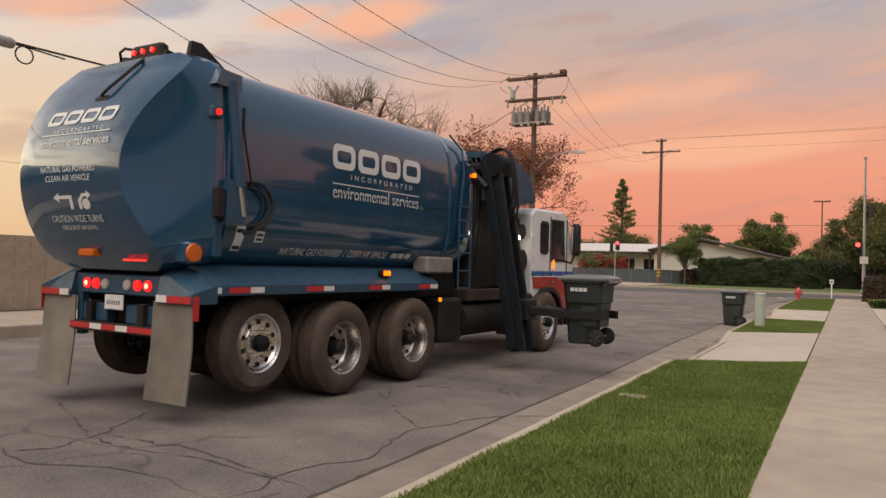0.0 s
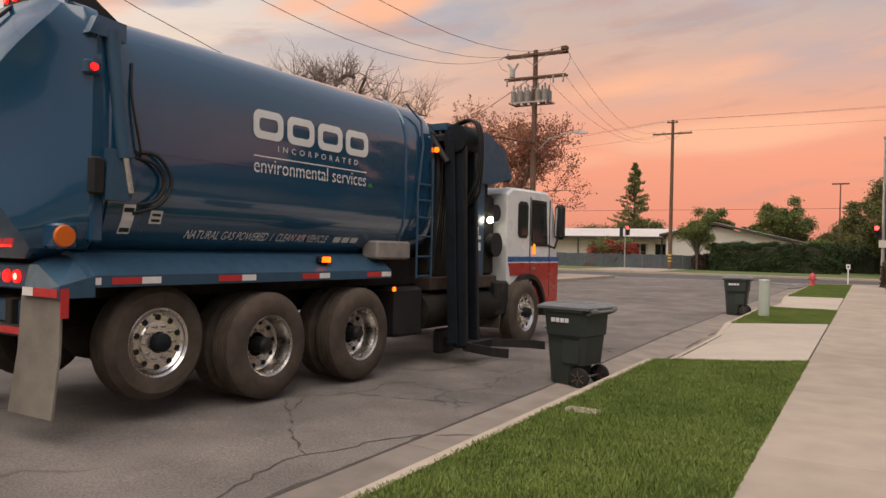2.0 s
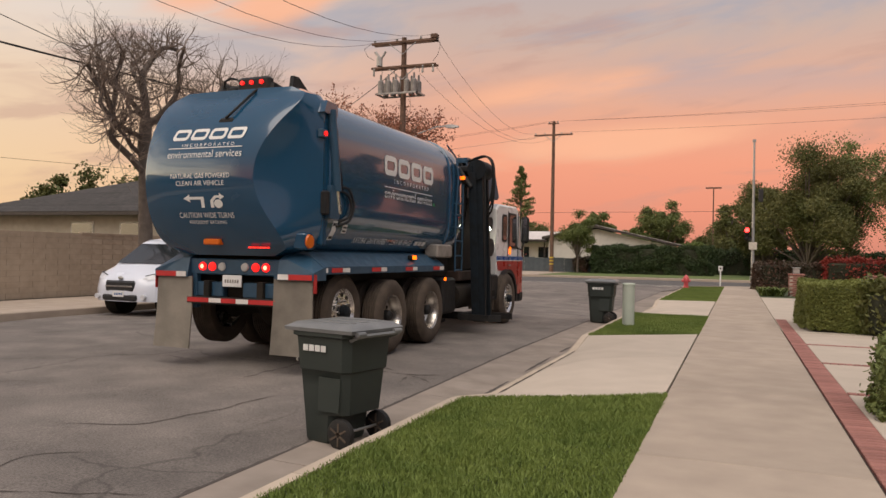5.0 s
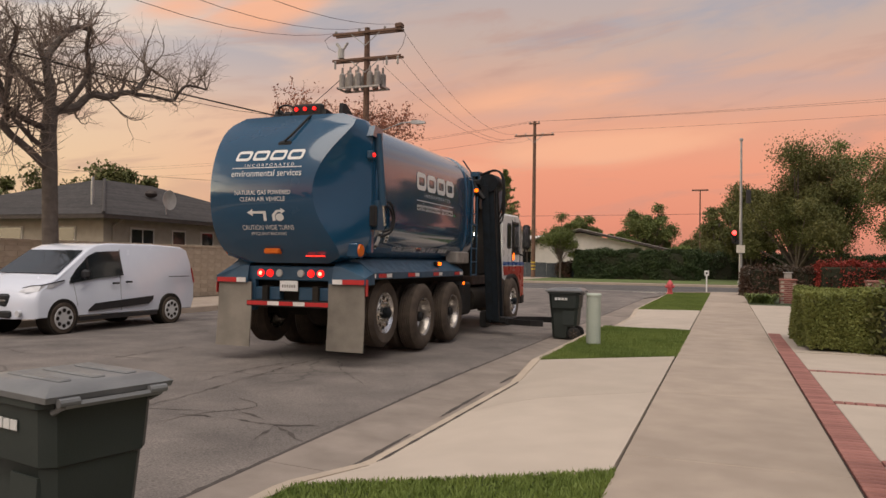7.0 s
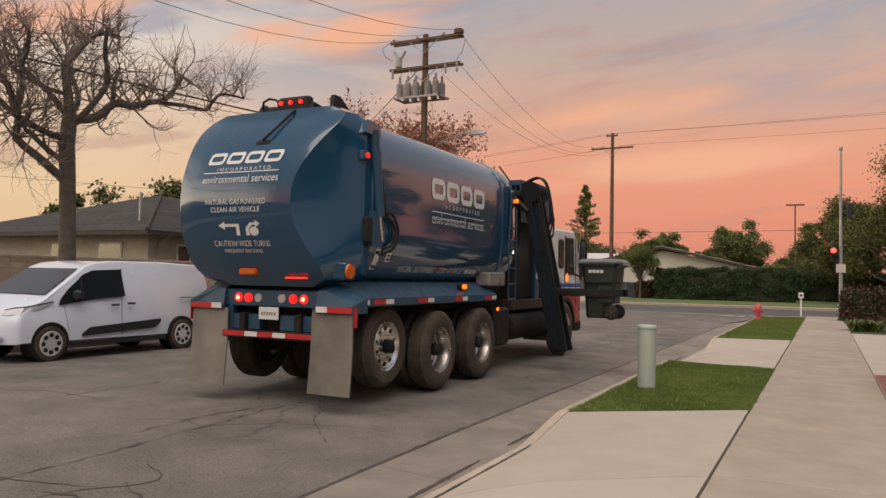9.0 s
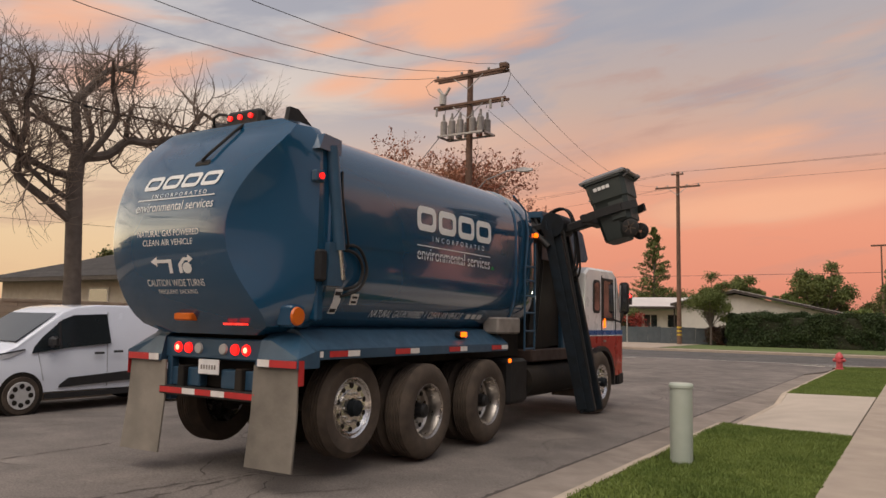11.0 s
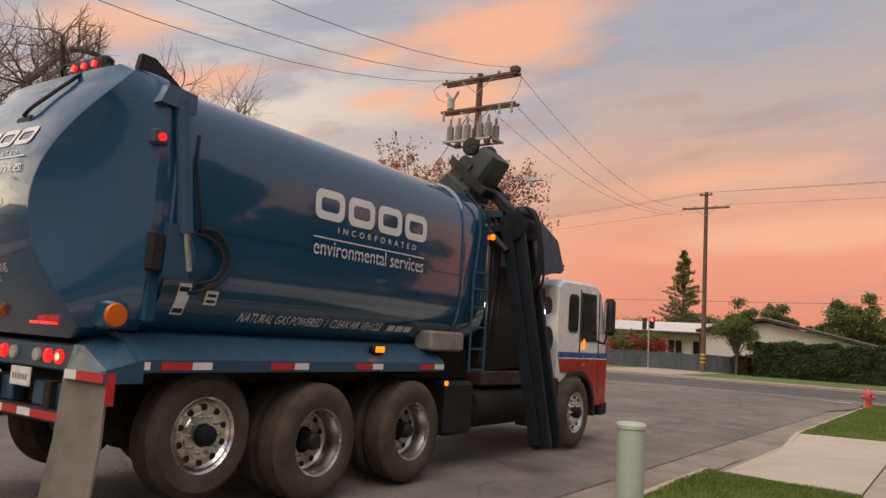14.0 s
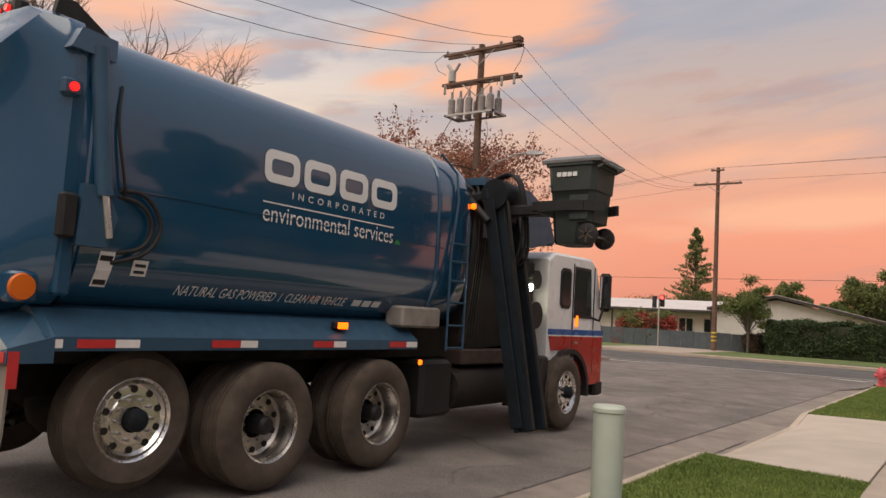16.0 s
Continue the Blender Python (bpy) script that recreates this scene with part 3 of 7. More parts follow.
def apron(k0, k1, y0, y1):
    """A driveway crossing: two slabs that dip from the pavement to the gutter, with splayed ends."""
    b = structure("driveway", Shape().box(EDGE + 0.1, -0.02, max(k0, y0) + 0.1, min(k1, y1) - 0.1, -0.5, -0.2), M["joint"], "pale smooth concrete driveway crossing")
    for i in range(2):
        rings = []
        for x, z in ((EDGE + 0.003, -0.163), (-1.5, -0.085), (-1.15, -0.03), (-0.6, -0.012), (-0.01, -0.002)):
            t = (x - EDGE) / -EDGE
            a, c = k0 + (y0 - k0) * t, k1 + (y1 - k1) * t
            p, q = a + (c - a) * i / 2 + (0.004 if i else 0), a + (c - a) * (i + 1) / 2 - 0.004
            top = [p + (q - p) * n / 10 for n in range(10, -1, -1)]
            rings.append([(x, p, -0.45), (x, q, -0.45)] + [(x, yy, z * min(1.0, (yy - a) / 1.2 + 0.02, (c - yy) / 1.2 + 0.02)) for yy in top])
        part("slab", Shape().loft(rings), M["drive"], b)


for (a, b), (c, e) in zip(DRIVES, INNER):
    apron(a, b, c, e)
# private drive behind the pavement: brick edging, pale slabs with brick joints
pd = structure("private_drive", Shape().box(1.54, 12, 13.0, 28.5, -0.5, -0.03), M["joint"], "pale concrete drive edged and divided with red brick")
for x0, x1, y0, y1 in [(a, b, c, e) for a, b in ((1.80, 4.6), (4.8, 8.0)) for c, e in ((13.1, 15.6), (15.77, 18.3), (18.47, 20.95), (21.12, 23.55), (23.72, 26.1), (26.27, 28.45))]:
    part("slab", Shape().box(x0, x1, y0, y1, -0.2, -0.004, 0.006), M["drive"], pd)
me = Shape().box(-0.095, 0.095, -0.045, 0.045, -0.06, 0.0, 0.006).mesh("brick", M["brickpave"], False)
me2 = Shape().box(-0.045, 0.045, -0.095, 0.095, -0.06, 0.0, 0.006).mesh("brick", M["brickpave"], False)
y = 13.1
while y < 32.0:
    ob = new("brick", me)
    ob.parent, ob.location = pd, (1.675 + 0.0, y, 0.002)
    ob.scale = (1.25, 1, 1)
    y += 0.098
for yy in (15.685, 18.385, 21.035, 23.635, 26.185):
    x = 1.85
    while x < 4.6:
        ob = new("brick", me2)
        ob.parent, ob.location = pd, (x, yy, 0.0)
        ob.scale = (1, 0.8, 1)
        x += 0.098
structure("front_yard_ground", Shape().box(1.54, 40, 28.5, 56.5, -0.5, -0.012), M["soil"], "dark planted ground beside the pavement")
structure("front_lawn_ground", Shape().box(1.54, 40, -40, 13.0, -0.5, -0.015), M["verge"], "grass beside the pavement")
structure("second_drive", Shape().box(1.545, 6.8, 28.52, 44.0, -0.4, -0.005), M["drive"], "pale concrete drive behind the pavement")

# lawns: soil with real blades


def lawn(name, x0, x1, y0, y1, k0, k1, per, height, label, rng):
    """Blades on soil; y0 to y1 along the pavement, k0 to k1 along the kerb."""
    structure(name + "_soil", Shape().prism([(x0, k0), (x1, y0), (x1, y1), (x0, k1)], "z", -0.5, -0.012), M["soil"], "dark soil under the clipped lawn")
    n = int((x1 - x0) * (y1 - y0) * per)
    u, t = rng.uniform(-0.01, 1.01, n), rng.uniform(-0.003, 1.004, n)
    p = np.stack([x0 + (x1 - x0) * u, (k0 + (y0 - k0) * u) * (1 - t) + (k1 + (y1 - k1) * u) * t, np.full(n, -0.015)], 1)
    patch = 0.8 + 0.35 * np.sin(p[:, 0] * 3.1 + 1.3 * np.sin(p[:, 1] * 1.7)) * np.sin(p[:, 1] * 2.3)
    h = height * (0.65 + 0.5 * rng.random(n)) * patch.clip(0.7, 1.15)
    ang = rng.uniform(0, 2 * math.pi, n)
    w = 0.006 + 0.006 * rng.random(n)
    w *= math.sqrt(5200 / per)
    side = np.stack([np.cos(ang), np.sin(ang), 0 * ang], 1) * w[:, None]
    lean = np.stack([rng.normal(0, 0.35, n) * h, rng.normal(0, 0.35, n) * h, h], 1)
    v = np.stack([p - side, p + side, p + lean], 1).reshape(-1, 3)
    me = bpy.data.meshes.new(name)
    k = np.arange(n) * 3
    me.from_pydata(v.tolist(), [], np.stack([k, k + 1, k + 2], 1).tolist())
    me.materials.append(M["grass"])
    tagged(new(name, me), label, "lawn", kind="stuff")


rng = np.random.default_rng(7)
lawn("lawn", EDGE, 0.0, 5.5, 19.97, 5.5, 18.87, 7500, 0.05, "bright green clipped lawn strip between kerb and pavement", rng)
lawn("lawn", EDGE, 0.0, 26.95, 31.72, 25.65, 32.05, 7500, 0.05, "bright green clipped lawn strip round the pale post", rng)
lawn("lawn", EDGE, 0.0, 39.45, 54.2, 39.05, 54.2, 2200, 0.05, "bright green lawn strip by the hydrant", rng)
single("meter_box_cover", Shape().box(-1.72, -1.40, 14.95, 15.17, -0.1, 0.010, 0.012), M["concrete"], "small pale concrete meter cover in the lawn", "meter cover")
structure("lawn_behind_soil", Shape().box(EDGE, 0.0, -40, 5.5, -0.5, -0.0), M["verge"], "grass strip farther back along the street")

# dirt-filled gap where the asphalt meets the gutter
gap = structure("gutter_joint", Shape().loft([[(-2.81, y, -0.5), (-2.778, y, -0.5), (-2.778, y, -0.170 - drop(y)), (-2.81, y, -0.170 - drop(y))] for y in (-40, 17.5, 20, 22, 24, 53)]), M["joint"], "dark dirty joint between asphalt and gutter")
# dirt caught along the foot of the dropped kerb, and the ragged edge of the asphalt
for y0, y1 in ((19.7, 21.4), (22.15, 23.75), (24.4, 25.3), (33.0, 35.2)):
    n = 24
    v = []
    for i in range(n + 1):
        h = 0.03 * math.sin(math.pi * i / n) ** 0.5 * rng.uniform(0.5, 1.2)
        yy = y0 + (y1 - y0) * i / n
        v += [(-2.09 - h, yy, -0.194 - drop(yy)), (-2.09 + h, yy, -0.193 - drop(yy))]
    structure("gutter_dirt", Shape().add(v, [(2 * i, 2 * i + 2, 2 * i + 3, 2 * i + 1) for i in range(n)]), M["joint"], "dark damp dirt caught in the gutter", False)
v = []
for i in range(420):
    yy = 8 + 0.1 * i
    v += [(-2.80 - 0.035 * rng.random() ** 2 - 0.012, yy, -0.1725 - drop(yy)), (-2.772, yy, -0.1712 - drop(yy))]
structure("asphalt_edge", Shape().add(v, [(2 * i, 2 * i + 2, 2 * i + 3, 2 * i + 1) for i in range(419)]), M["joint"], "dark ragged edge of the asphalt", False)
v = []
for i in range(62):
    yy = 19.3 + 0.1 * i
    h = rng.uniform(0.004, 0.016)
    v += [(-1.838 - h, yy, -0.158), (-1.832 + h, yy, -0.156)]
structure("kerb_joint", Shape().add(v, [(2 * i, 2 * i + 2, 2 * i + 3, 2 * i + 1) for i in range(61)]), M["joint"], "dark open joint between kerb and driveway", False)
# ---- the refuse truck (its own space: x to its right, y ahead, z up from the road, origin under the front tandem axle) ----
ZC, HZ, HW, NX = 2.58, 1.13, 1.33, 3.9


def half_width(z):
    q = min(1.0, abs((z - ZC) / HZ))
    return HW * (1 - q ** NX) ** (1 / NX)


def body_ring(y, k=1.0, kz=1.0, seg=56, dz=0.0):
    r = []
    for i in range(seg):
        a = 2 * math.pi * i / seg
        c, sn = math.cos(a), math.sin(a)
        r.append((HW * k * math.copysign(abs(c) ** (2 / NX), c), y, ZC + dz + HZ * kz * math.copysign(abs(sn) ** (2 / NX), sn)))
    return r


truck = thing("garbage_truck", pose(-5.55, 26.8, -0.1, 0, 0, 0.8), "dark blue side-loading garbage truck with a white and red cab", "garbage truck")


KX, DY = 1.1, 0.0  # the truck is a little wider than drawn below; DY slides a group of parts along it


def tp(name, shape, mat, parent=None, label="", smooth=True, plain=False):
    if not plain:
        shape.v = [(x * KX, y + DY, z) for x, y, z in shape.v]
    return part(name, shape, M[mat], parent or truck, label, smooth)


body = tp("tank_body", Shape().loft([body_ring(-1.86), body_ring(2.95), body_ring(3.22, 0.985, 0.985), body_ring(3.40, 0.94, 0.94), body_ring(3.48, 0.86, 0.87)]), "blue", label="glossy dark blue rounded steel body", plain=True)
for y in (-1.80, 2.55):
    tp("body_hoop", Shape().loft([body_ring(y, 1.0, 1.0), body_ring(y + 0.012, 1.016, 1.016), body_ring(y + 0.05, 1.016, 1.016), body_ring(y + 0.062, 1.0, 1.0)], caps=False), "blue", body, plain=True)
seam = [(half_width(2.44) + 0.002, -1.7 + 0.2 * i, 2.44) for i in range(23)]
tp("side_seam", Shape().tube(seam, 0.007, 4), "blue", body, plain=True)


# tailgate: a bulging rear skin cut by slanting side cheeks
def tail():
    sh = Shape()
    zs = np.linspace(ZC - HZ * 0.985, ZC + HZ * 0.985, 25)
    rings = []
    for z in zs:
        n = 7.0 if z > ZC else 5.5
        w = 0.995 * HW * (1 - min(1.0, abs((z - ZC) / HZ)) ** n) ** (1 / n)
        q = (z - 2.50) / 1.12
        rear = -2.12 - 0.48 * max(0.0, 1 - q * q)
        inner = max(0.02, w - 0.06 - 0.62 * max(0.0, 1 - q * q) ** 1.3)
        left = max(0.02, w - 0.10 * (-1.95 - rear))
        row = [(w, -1.86, z), (w, -1.95, z)]
        for k in range(1, 5):
            t = k / 5
            row.append((w + (inner - w) * t, -1.95 + (rear + 1.95) * t, z))
        row += [(inner if u == 1 else -left if u == -1 else (inner - left) / 2 + (inner + left) / 2 * u, rear - 0.03 * (1 - u ** 8), z) for u in (1.0, 0.98, 0.6, 0.2, -0.2, -0.6, -0.98, -1.0)]
        for k in range(4, 0, -1):
            t = k / 5
            row.append((-(w + (left - w) * t), -1.95 + (rear + 1.95) * t, z))
        row += [(-w, -1.95, z), (-w, -1.86, z)]
        rings.append(row)
    # cheeks and rear skin meet in hard curved edges
    for a, b in ((0, 7), (6, 14), (13, 20)):
        sh.loft([r[a:b] for r in rings], closed=False, caps=False)
    return sh, rings


ts, trings = tail()
ts.add(trings[0], [tuple(range(len(trings[0])))]).add(trings[-1], [tuple(range(len(trings[-1])))])
tailgate = tp("tailgate", ts, "blue", label="bulging blue tailgate with slanted side cheeks", plain=True)


def rear_y(x, z):
    q = (z - 2.50) / 1.12
    return -2.12 - 0.48 * max(0.0, 1 - q * q) - 0.03


# hinge arms and cylinders on both sides of the tailgate
for sx in (1, -1):
    arm = tp("tailgate_arm", Shape().box(sx * 1.15 - 0.05, sx * 1.15 + 0.05, -1.94, -1.82, 1.62, 3.42, 0.02), "blue")
    tp("hinge_bracket", Shape().prism([(-2.02, 3.36), (-1.68, 3.34), (-1.68, 3.50), (-1.95, 3.52)], "x", sx * 1.08 - 0.17, sx * 1.08 + 0.17), "blue", arm)
    tp("cylinder_barrel", Shape().cyl((sx * 1.26, -1.68, 2.35), (sx * 1.22, -1.80, 3.42), 0.065, seg=14), "blue2", arm)
    tp("cylinder_rod", Shape().cyl((sx * 1.27, -1.62, 2.05), (sx * 1.26, -1.68, 2.38), 0.03, seg=10), "alu", arm)
    tp("pivot_ear", Shape().prism([(-1.86, 1.98), (-1.62, 1.98), (-1.56, 2.2), (-1.66, 2.42), (-1.84, 2.42)], "x", sx * 1.2 - 0.02, sx * 1.2 + 0.07), "blue2", arm)
    tp("latch_block", Shape().box(sx * 1.22 - 0.04, sx * 1.22 + 0.05, -1.98, -1.86, 2.02, 2.34, 0.02), "black", arm)
    tp("side_marker_housing", Shape().box(sx * 1.19 - 0.03, sx * 1.19 + 0.05, -2.04, -1.90, 3.02, 3.14, 0.015), "blue2", arm)
    tp("side_marker_lamp", Shape().cyl((sx * 1.235, -1.97, 3.08), (sx * 1.26, -1.97, 3.08), 0.032, seg=14), "redlamp", arm, "lit red side marker")
for k in range(2):
    o = 0.07 * k
    tp("hydraulic_hose", Shape().tube(bend([(1.16, -1.62, 2.40 - o * .2), (1.245, -1.38 - o * .5, 2.42 - o), (1.25, -1.22 - o, 2.28 - o * .4), (1.25, -1.20 - o, 2.12), (1.24, -1.32 - o * .5, 1.96 + o * .6), (1.15, -1.52, 1.88 + o)]), 0.017, 8), "black", body)
tp("hose_line", Shape().tube(bend([(1.19, -1.58, 3.2), (1.225, -1.6, 2.9), (1.25, -1.52, 2.45), (1.2, -1.5, 2.38)]), 0.011, 6), "black", body)
# roof gear at the rear
DY = 0.28
rack = tp("roof_light_bar", Shape().box(-0.12, 0.40, -2.31, -2.19, 3.66, 3.89, 0.03), "black", label="black roof bar with red lamps")
for x in (-0.03, 0.12, 0.28):
    tp("roof_lamp", Shape().cyl((x, -2.305, 3.81), (x, -2.335, 3.81), 0.028, seg=14), "redlamp", rack, "lit red roof lamp")
tp("roof_camera", Shape().box(-0.34, -0.13, -2.28, -2.0, 3.6, 3.80, 0.04).box(-0.52, -0.36, -2.26, -2.0, 3.6, 3.78, 0.04).ball((-0.45, -2.12, 3.79), 0.075).tube([(-0.42, -2.2, 3.80), (-0.36, -2.26, 3.87), (-0.26, -2.27, 3.90), (-0.16, -2.26, 3.88), (-0.10, -2.25, 3.82)], 0.016), "black", label="black roof camera housing")
tp("roof_latch", Shape().prism([(-2.3, 3.58), (-1.55, 3.56), (-1.62, 3.68), (-1.99, 3.91), (-2.12, 3.91), (-2.16, 3.70)], "x", 0.60, 0.66).prism([(-2.34, 3.54), (-1.9, 3.52), (-1.95, 3.76), (-2.28, 3.80)], "x", 0.40, 0.46).cyl((0.38, -2.05, 3.70), (0.68, -2.05, 3.70), 0.05), "black", label="dark steel roof latch ears")
tp("rear_camera", Shape().box(-0.11, 0.15, -2.72, -2.56, 3.18, 3.27, 0.03).tube(bend([(0.34, -2.30, 3.72), (0.30, -2.41, 3.69), (0.24, -2.49, 3.60), (0.17, -2.60, 3.46), (0.10, -2.70, 3.33), (0.02, -2.72, 3.26)]), 0.017), "black", tailgate, "black rear camera on its cable")

DY = 0.0

# writing on the bare surfaces: emblem as plain shapes, readable lines as words


def frame_block(x0, z0, w, h, t, lean):
    """A rounded outline block, in (along, up)."""
    def rr(a, b, c, e, r, n=5):
        out = []
        for cx, cz, s0 in ((c - r, e - r, 0), (a + r, e - r, 90), (a + r, b + r, 180), (c - r, b + r, 270)):
            out += [(cx + r * math.cos(radians(s0 + 90 * i / n)), cz + r * math.sin(radians(s0 + 90 * i / n))) for i in range(n + 1)]
        return [(px + lean * pz, pz) for px, pz in out]
    o, i = rr(0, 0, w, h, min(w, h) * 0.3), rr(t, t, w - t, h - t, min(w, h) * 0.14)
    return [(x0 + a, z0 + b) for a, b in o], [(x0 + a, z0 + b) for a, b in i]


def emblem(parent, place, x0, z0, width, height, lean):
    for k in range(4):
        w = width / 4 * 0.88
        o, i = frame_block(x0 + width / 4 * k, z0, w, height, height * 0.27, lean)
        n = len(o)
        sh = Shape().add([place(*p) for p in o + i], [(j, (j + 1) % n, n + (j + 1) % n, n + j) for j in range(n)])
        part("emblem_block", sh, M["decal"], parent, "plain white emblem block", False)


def lay(name, words, size, parent, place, x0, z0, mat="decal", spacing=1.0, shear=0.0, width=None, label=""):
    me = text_mesh(name, words, size, M[mat], spacing, shear, width)
    for v in me.vertices:
        v.co = place(x0 + v.co.x, z0 + v.co.y)
    ob = new(name, me)
    ob.parent = parent
    tagged(ob, label or "white lettering: " + words)


def bars(parent, place, x0, z0, n, w, h, gap, mat="decal"):
    for k in range(n):
        a = x0 + k * (w + gap)
        part("printed_bar", Shape().add([place(a, z0), place(a + w, z0), place(a + w, z0 + h), place(a, z0 + h)], [(0, 1, 2, 3)]), M[mat], parent, "", False)


def on_side(y, z):
    return (half_width(z) + 0.006, y, z)


def on_rear(x, z):
    return (x, rear_y(x, z) - 0.006, z)


emblem(body, on_side, -0.17, 2.745, 1.97, 0.305, 0.0)
lay("lettering", "INCORPORATED", 0.09, body, on_side, 0.18, 2.635, spacing=1.9, width=1.36)
part("printed_rule", Shape().add([on_side(y, z) for z in (2.555, 2.568) for y in (-0.16, 0.4, 1.1, 1.72)], [(0, 1, 5, 4), (1, 2, 6, 5), (2, 3, 7, 6)]), M["decal"], body, "", False)
lay("lettering", "environmental services", 0.225, body, on_side, -0.16, 2.39, width=1.87)
part("green_mark", Shape().prism([(1.75, 2.385), (1.85, 2.385), (1.81, 2.435), (1.77, 2.435)], "x", half_width(2.4) + 0.004, half_width(2.4) + 0.008), M["green"], body, "small green printed mark")
lay("lettering", "NATURAL GAS POWERED  I  CLEAN AIR VEHICLE", 0.12, body, on_side, -0.90, 1.675, shear=0.2, width=2.06)
bars(body, on_side, 1.27, 1.680, 3, 0.13, 0.065, 0.03)
sign = part("safety_label", Shape().add([on_side(y, z) for z in (1.70, 1.82, 1.96) for y in (-1.62, -1.50)], [(0, 1, 3, 2), (2, 3, 5, 4)]), M["decal"], body, "white and black safety label", False)
part("safety_label_print", Shape().add([(half_width(z) + 0.009, y, z) for z in (1.715, 1.93) for y in (-1.61, -1.51)], [(0, 1, 3, 2)]), M["black"], sign, "", False)
plate2 = part("number_label", Shape().add([on_side(y, z) for z in (1.80, 1.92) for y in (-1.34, -1.21)], [(0, 1, 3, 2)]), M["decal"], body, "small white label", False)
for z in (1.83, 1.88):
    part("printed_bar", Shape().add([(half_width(z) + 0.009, y, zz) for zz in (z - 0.012, z + 0.012) for y in (-1.32, -1.23)], [(0, 1, 3, 2)]), M["black"], plate2, "", False)
emblem(tailgate, on_rear, -0.64, 2.97, 1.18, 0.155, 0.25)
lay("lettering", "INCORPORATED", 0.06, tailgate, on_rear, -0.45, 2.88, spacing=1.6, width=0.84)
part("printed_rule", Shape().add([on_rear(x, z) for z in (2.855, 2.867) for x in (-0.66, 0.52)], [(0, 1, 3, 2)]), M["decal"], tailgate, "", False)
lay("lettering", "environmental services", 0.14, tailgate, on_rear, -0.66, 2.73, width=1.19)
lay("lettering", "NATURAL GAS POWERED", 0.09, tailgate, on_rear, -0.58, 2.46, width=0.95)
lay("lettering", "CLEAN AIR VEHICLE", 0.09, tailgate, on_rear, -0.49, 2.365, width=0.77)
lay("lettering", "CAUTION WIDE TURNS", 0.1, tailgate, on_rear, -0.50, 1.95, width=0.88)
lay("lettering", "FREQUENT BACKING", 0.06, tailgate, on_rear, -0.36, 1.875, width=0.60)
arrow = Shape()
for pts in ([(-0.32, 2.20), (-0.24, 2.25), (-0.24, 2.22), (-0.06, 2.22), (-0.06, 2.08), (-0.10, 2.08), (-0.10, 2.185), (-0.24, 2.185), (-0.24, 2.15)], [(0.02, 2.08), (0.06, 2.08), (0.06, 2.16), (0.10, 2.205), (0.14, 2.205), (0.14, 2.175), (0.20, 2.22), (0.14, 2.265), (0.14, 2.235), (0.08, 2.235), (0.02, 2.17)]):
    arrow.add([on_rear(p[0] * 1.25 + 0.02, p[1]) for p in pts], [tuple(range(len(pts)))])
part("turn_arrows", arrow, M["decal"], tailgate, "white bent arrows", False)
ring = [(0.12 + 0.055 * math.cos(a), 2.13 + 0.055 * math.sin(a)) for a in np.linspace(0, 2 * math.pi, 15)[:-1]]
part("turn_roundel", Shape().add([on_rear(p[0] * 1.25 + 0.02, p[1]) for p in ring], [tuple(range(14))]), M["decal"], tailgate, "", False)
tp("rear_marker_lamp", Shape().box(-0.32, -0.06, -2.42, -2.30, 1.60, 1.68, 0.015), "amberdim", tailgate, "amber marker strip")
for x in (0.42, 0.58):
    tp("rear_marker_lamp", Shape().box(x - 0.06, x + 0.06, -2.36, -2.28, 1.565, 1.585), "redlampdim", tailgate, "thin red marker strip")
for sx in (1, -1):
    h = tp("turn_lamp_housing", Shape().box(sx * 1.02 - 0.1, sx * 1.02 + 0.1, -2.20, -2.0, 1.56, 1.77, 0.02), "blue")
    tp("turn_lamp", Shape().lathe([(0.095, 0.0), (0.085, 0.025), (0.001, 0.03)], "x", 18, (sx * 1.12, -2.12, 1.665)) if sx > 0 else Shape().lathe([(0.095, 0.0), (0.085, -0.025), (0.001, -0.03)], "x", 18, (sx * 1.12, -2.12, 1.665)), "amberdim", h, "round amber turn lamp")

DY = 0.06
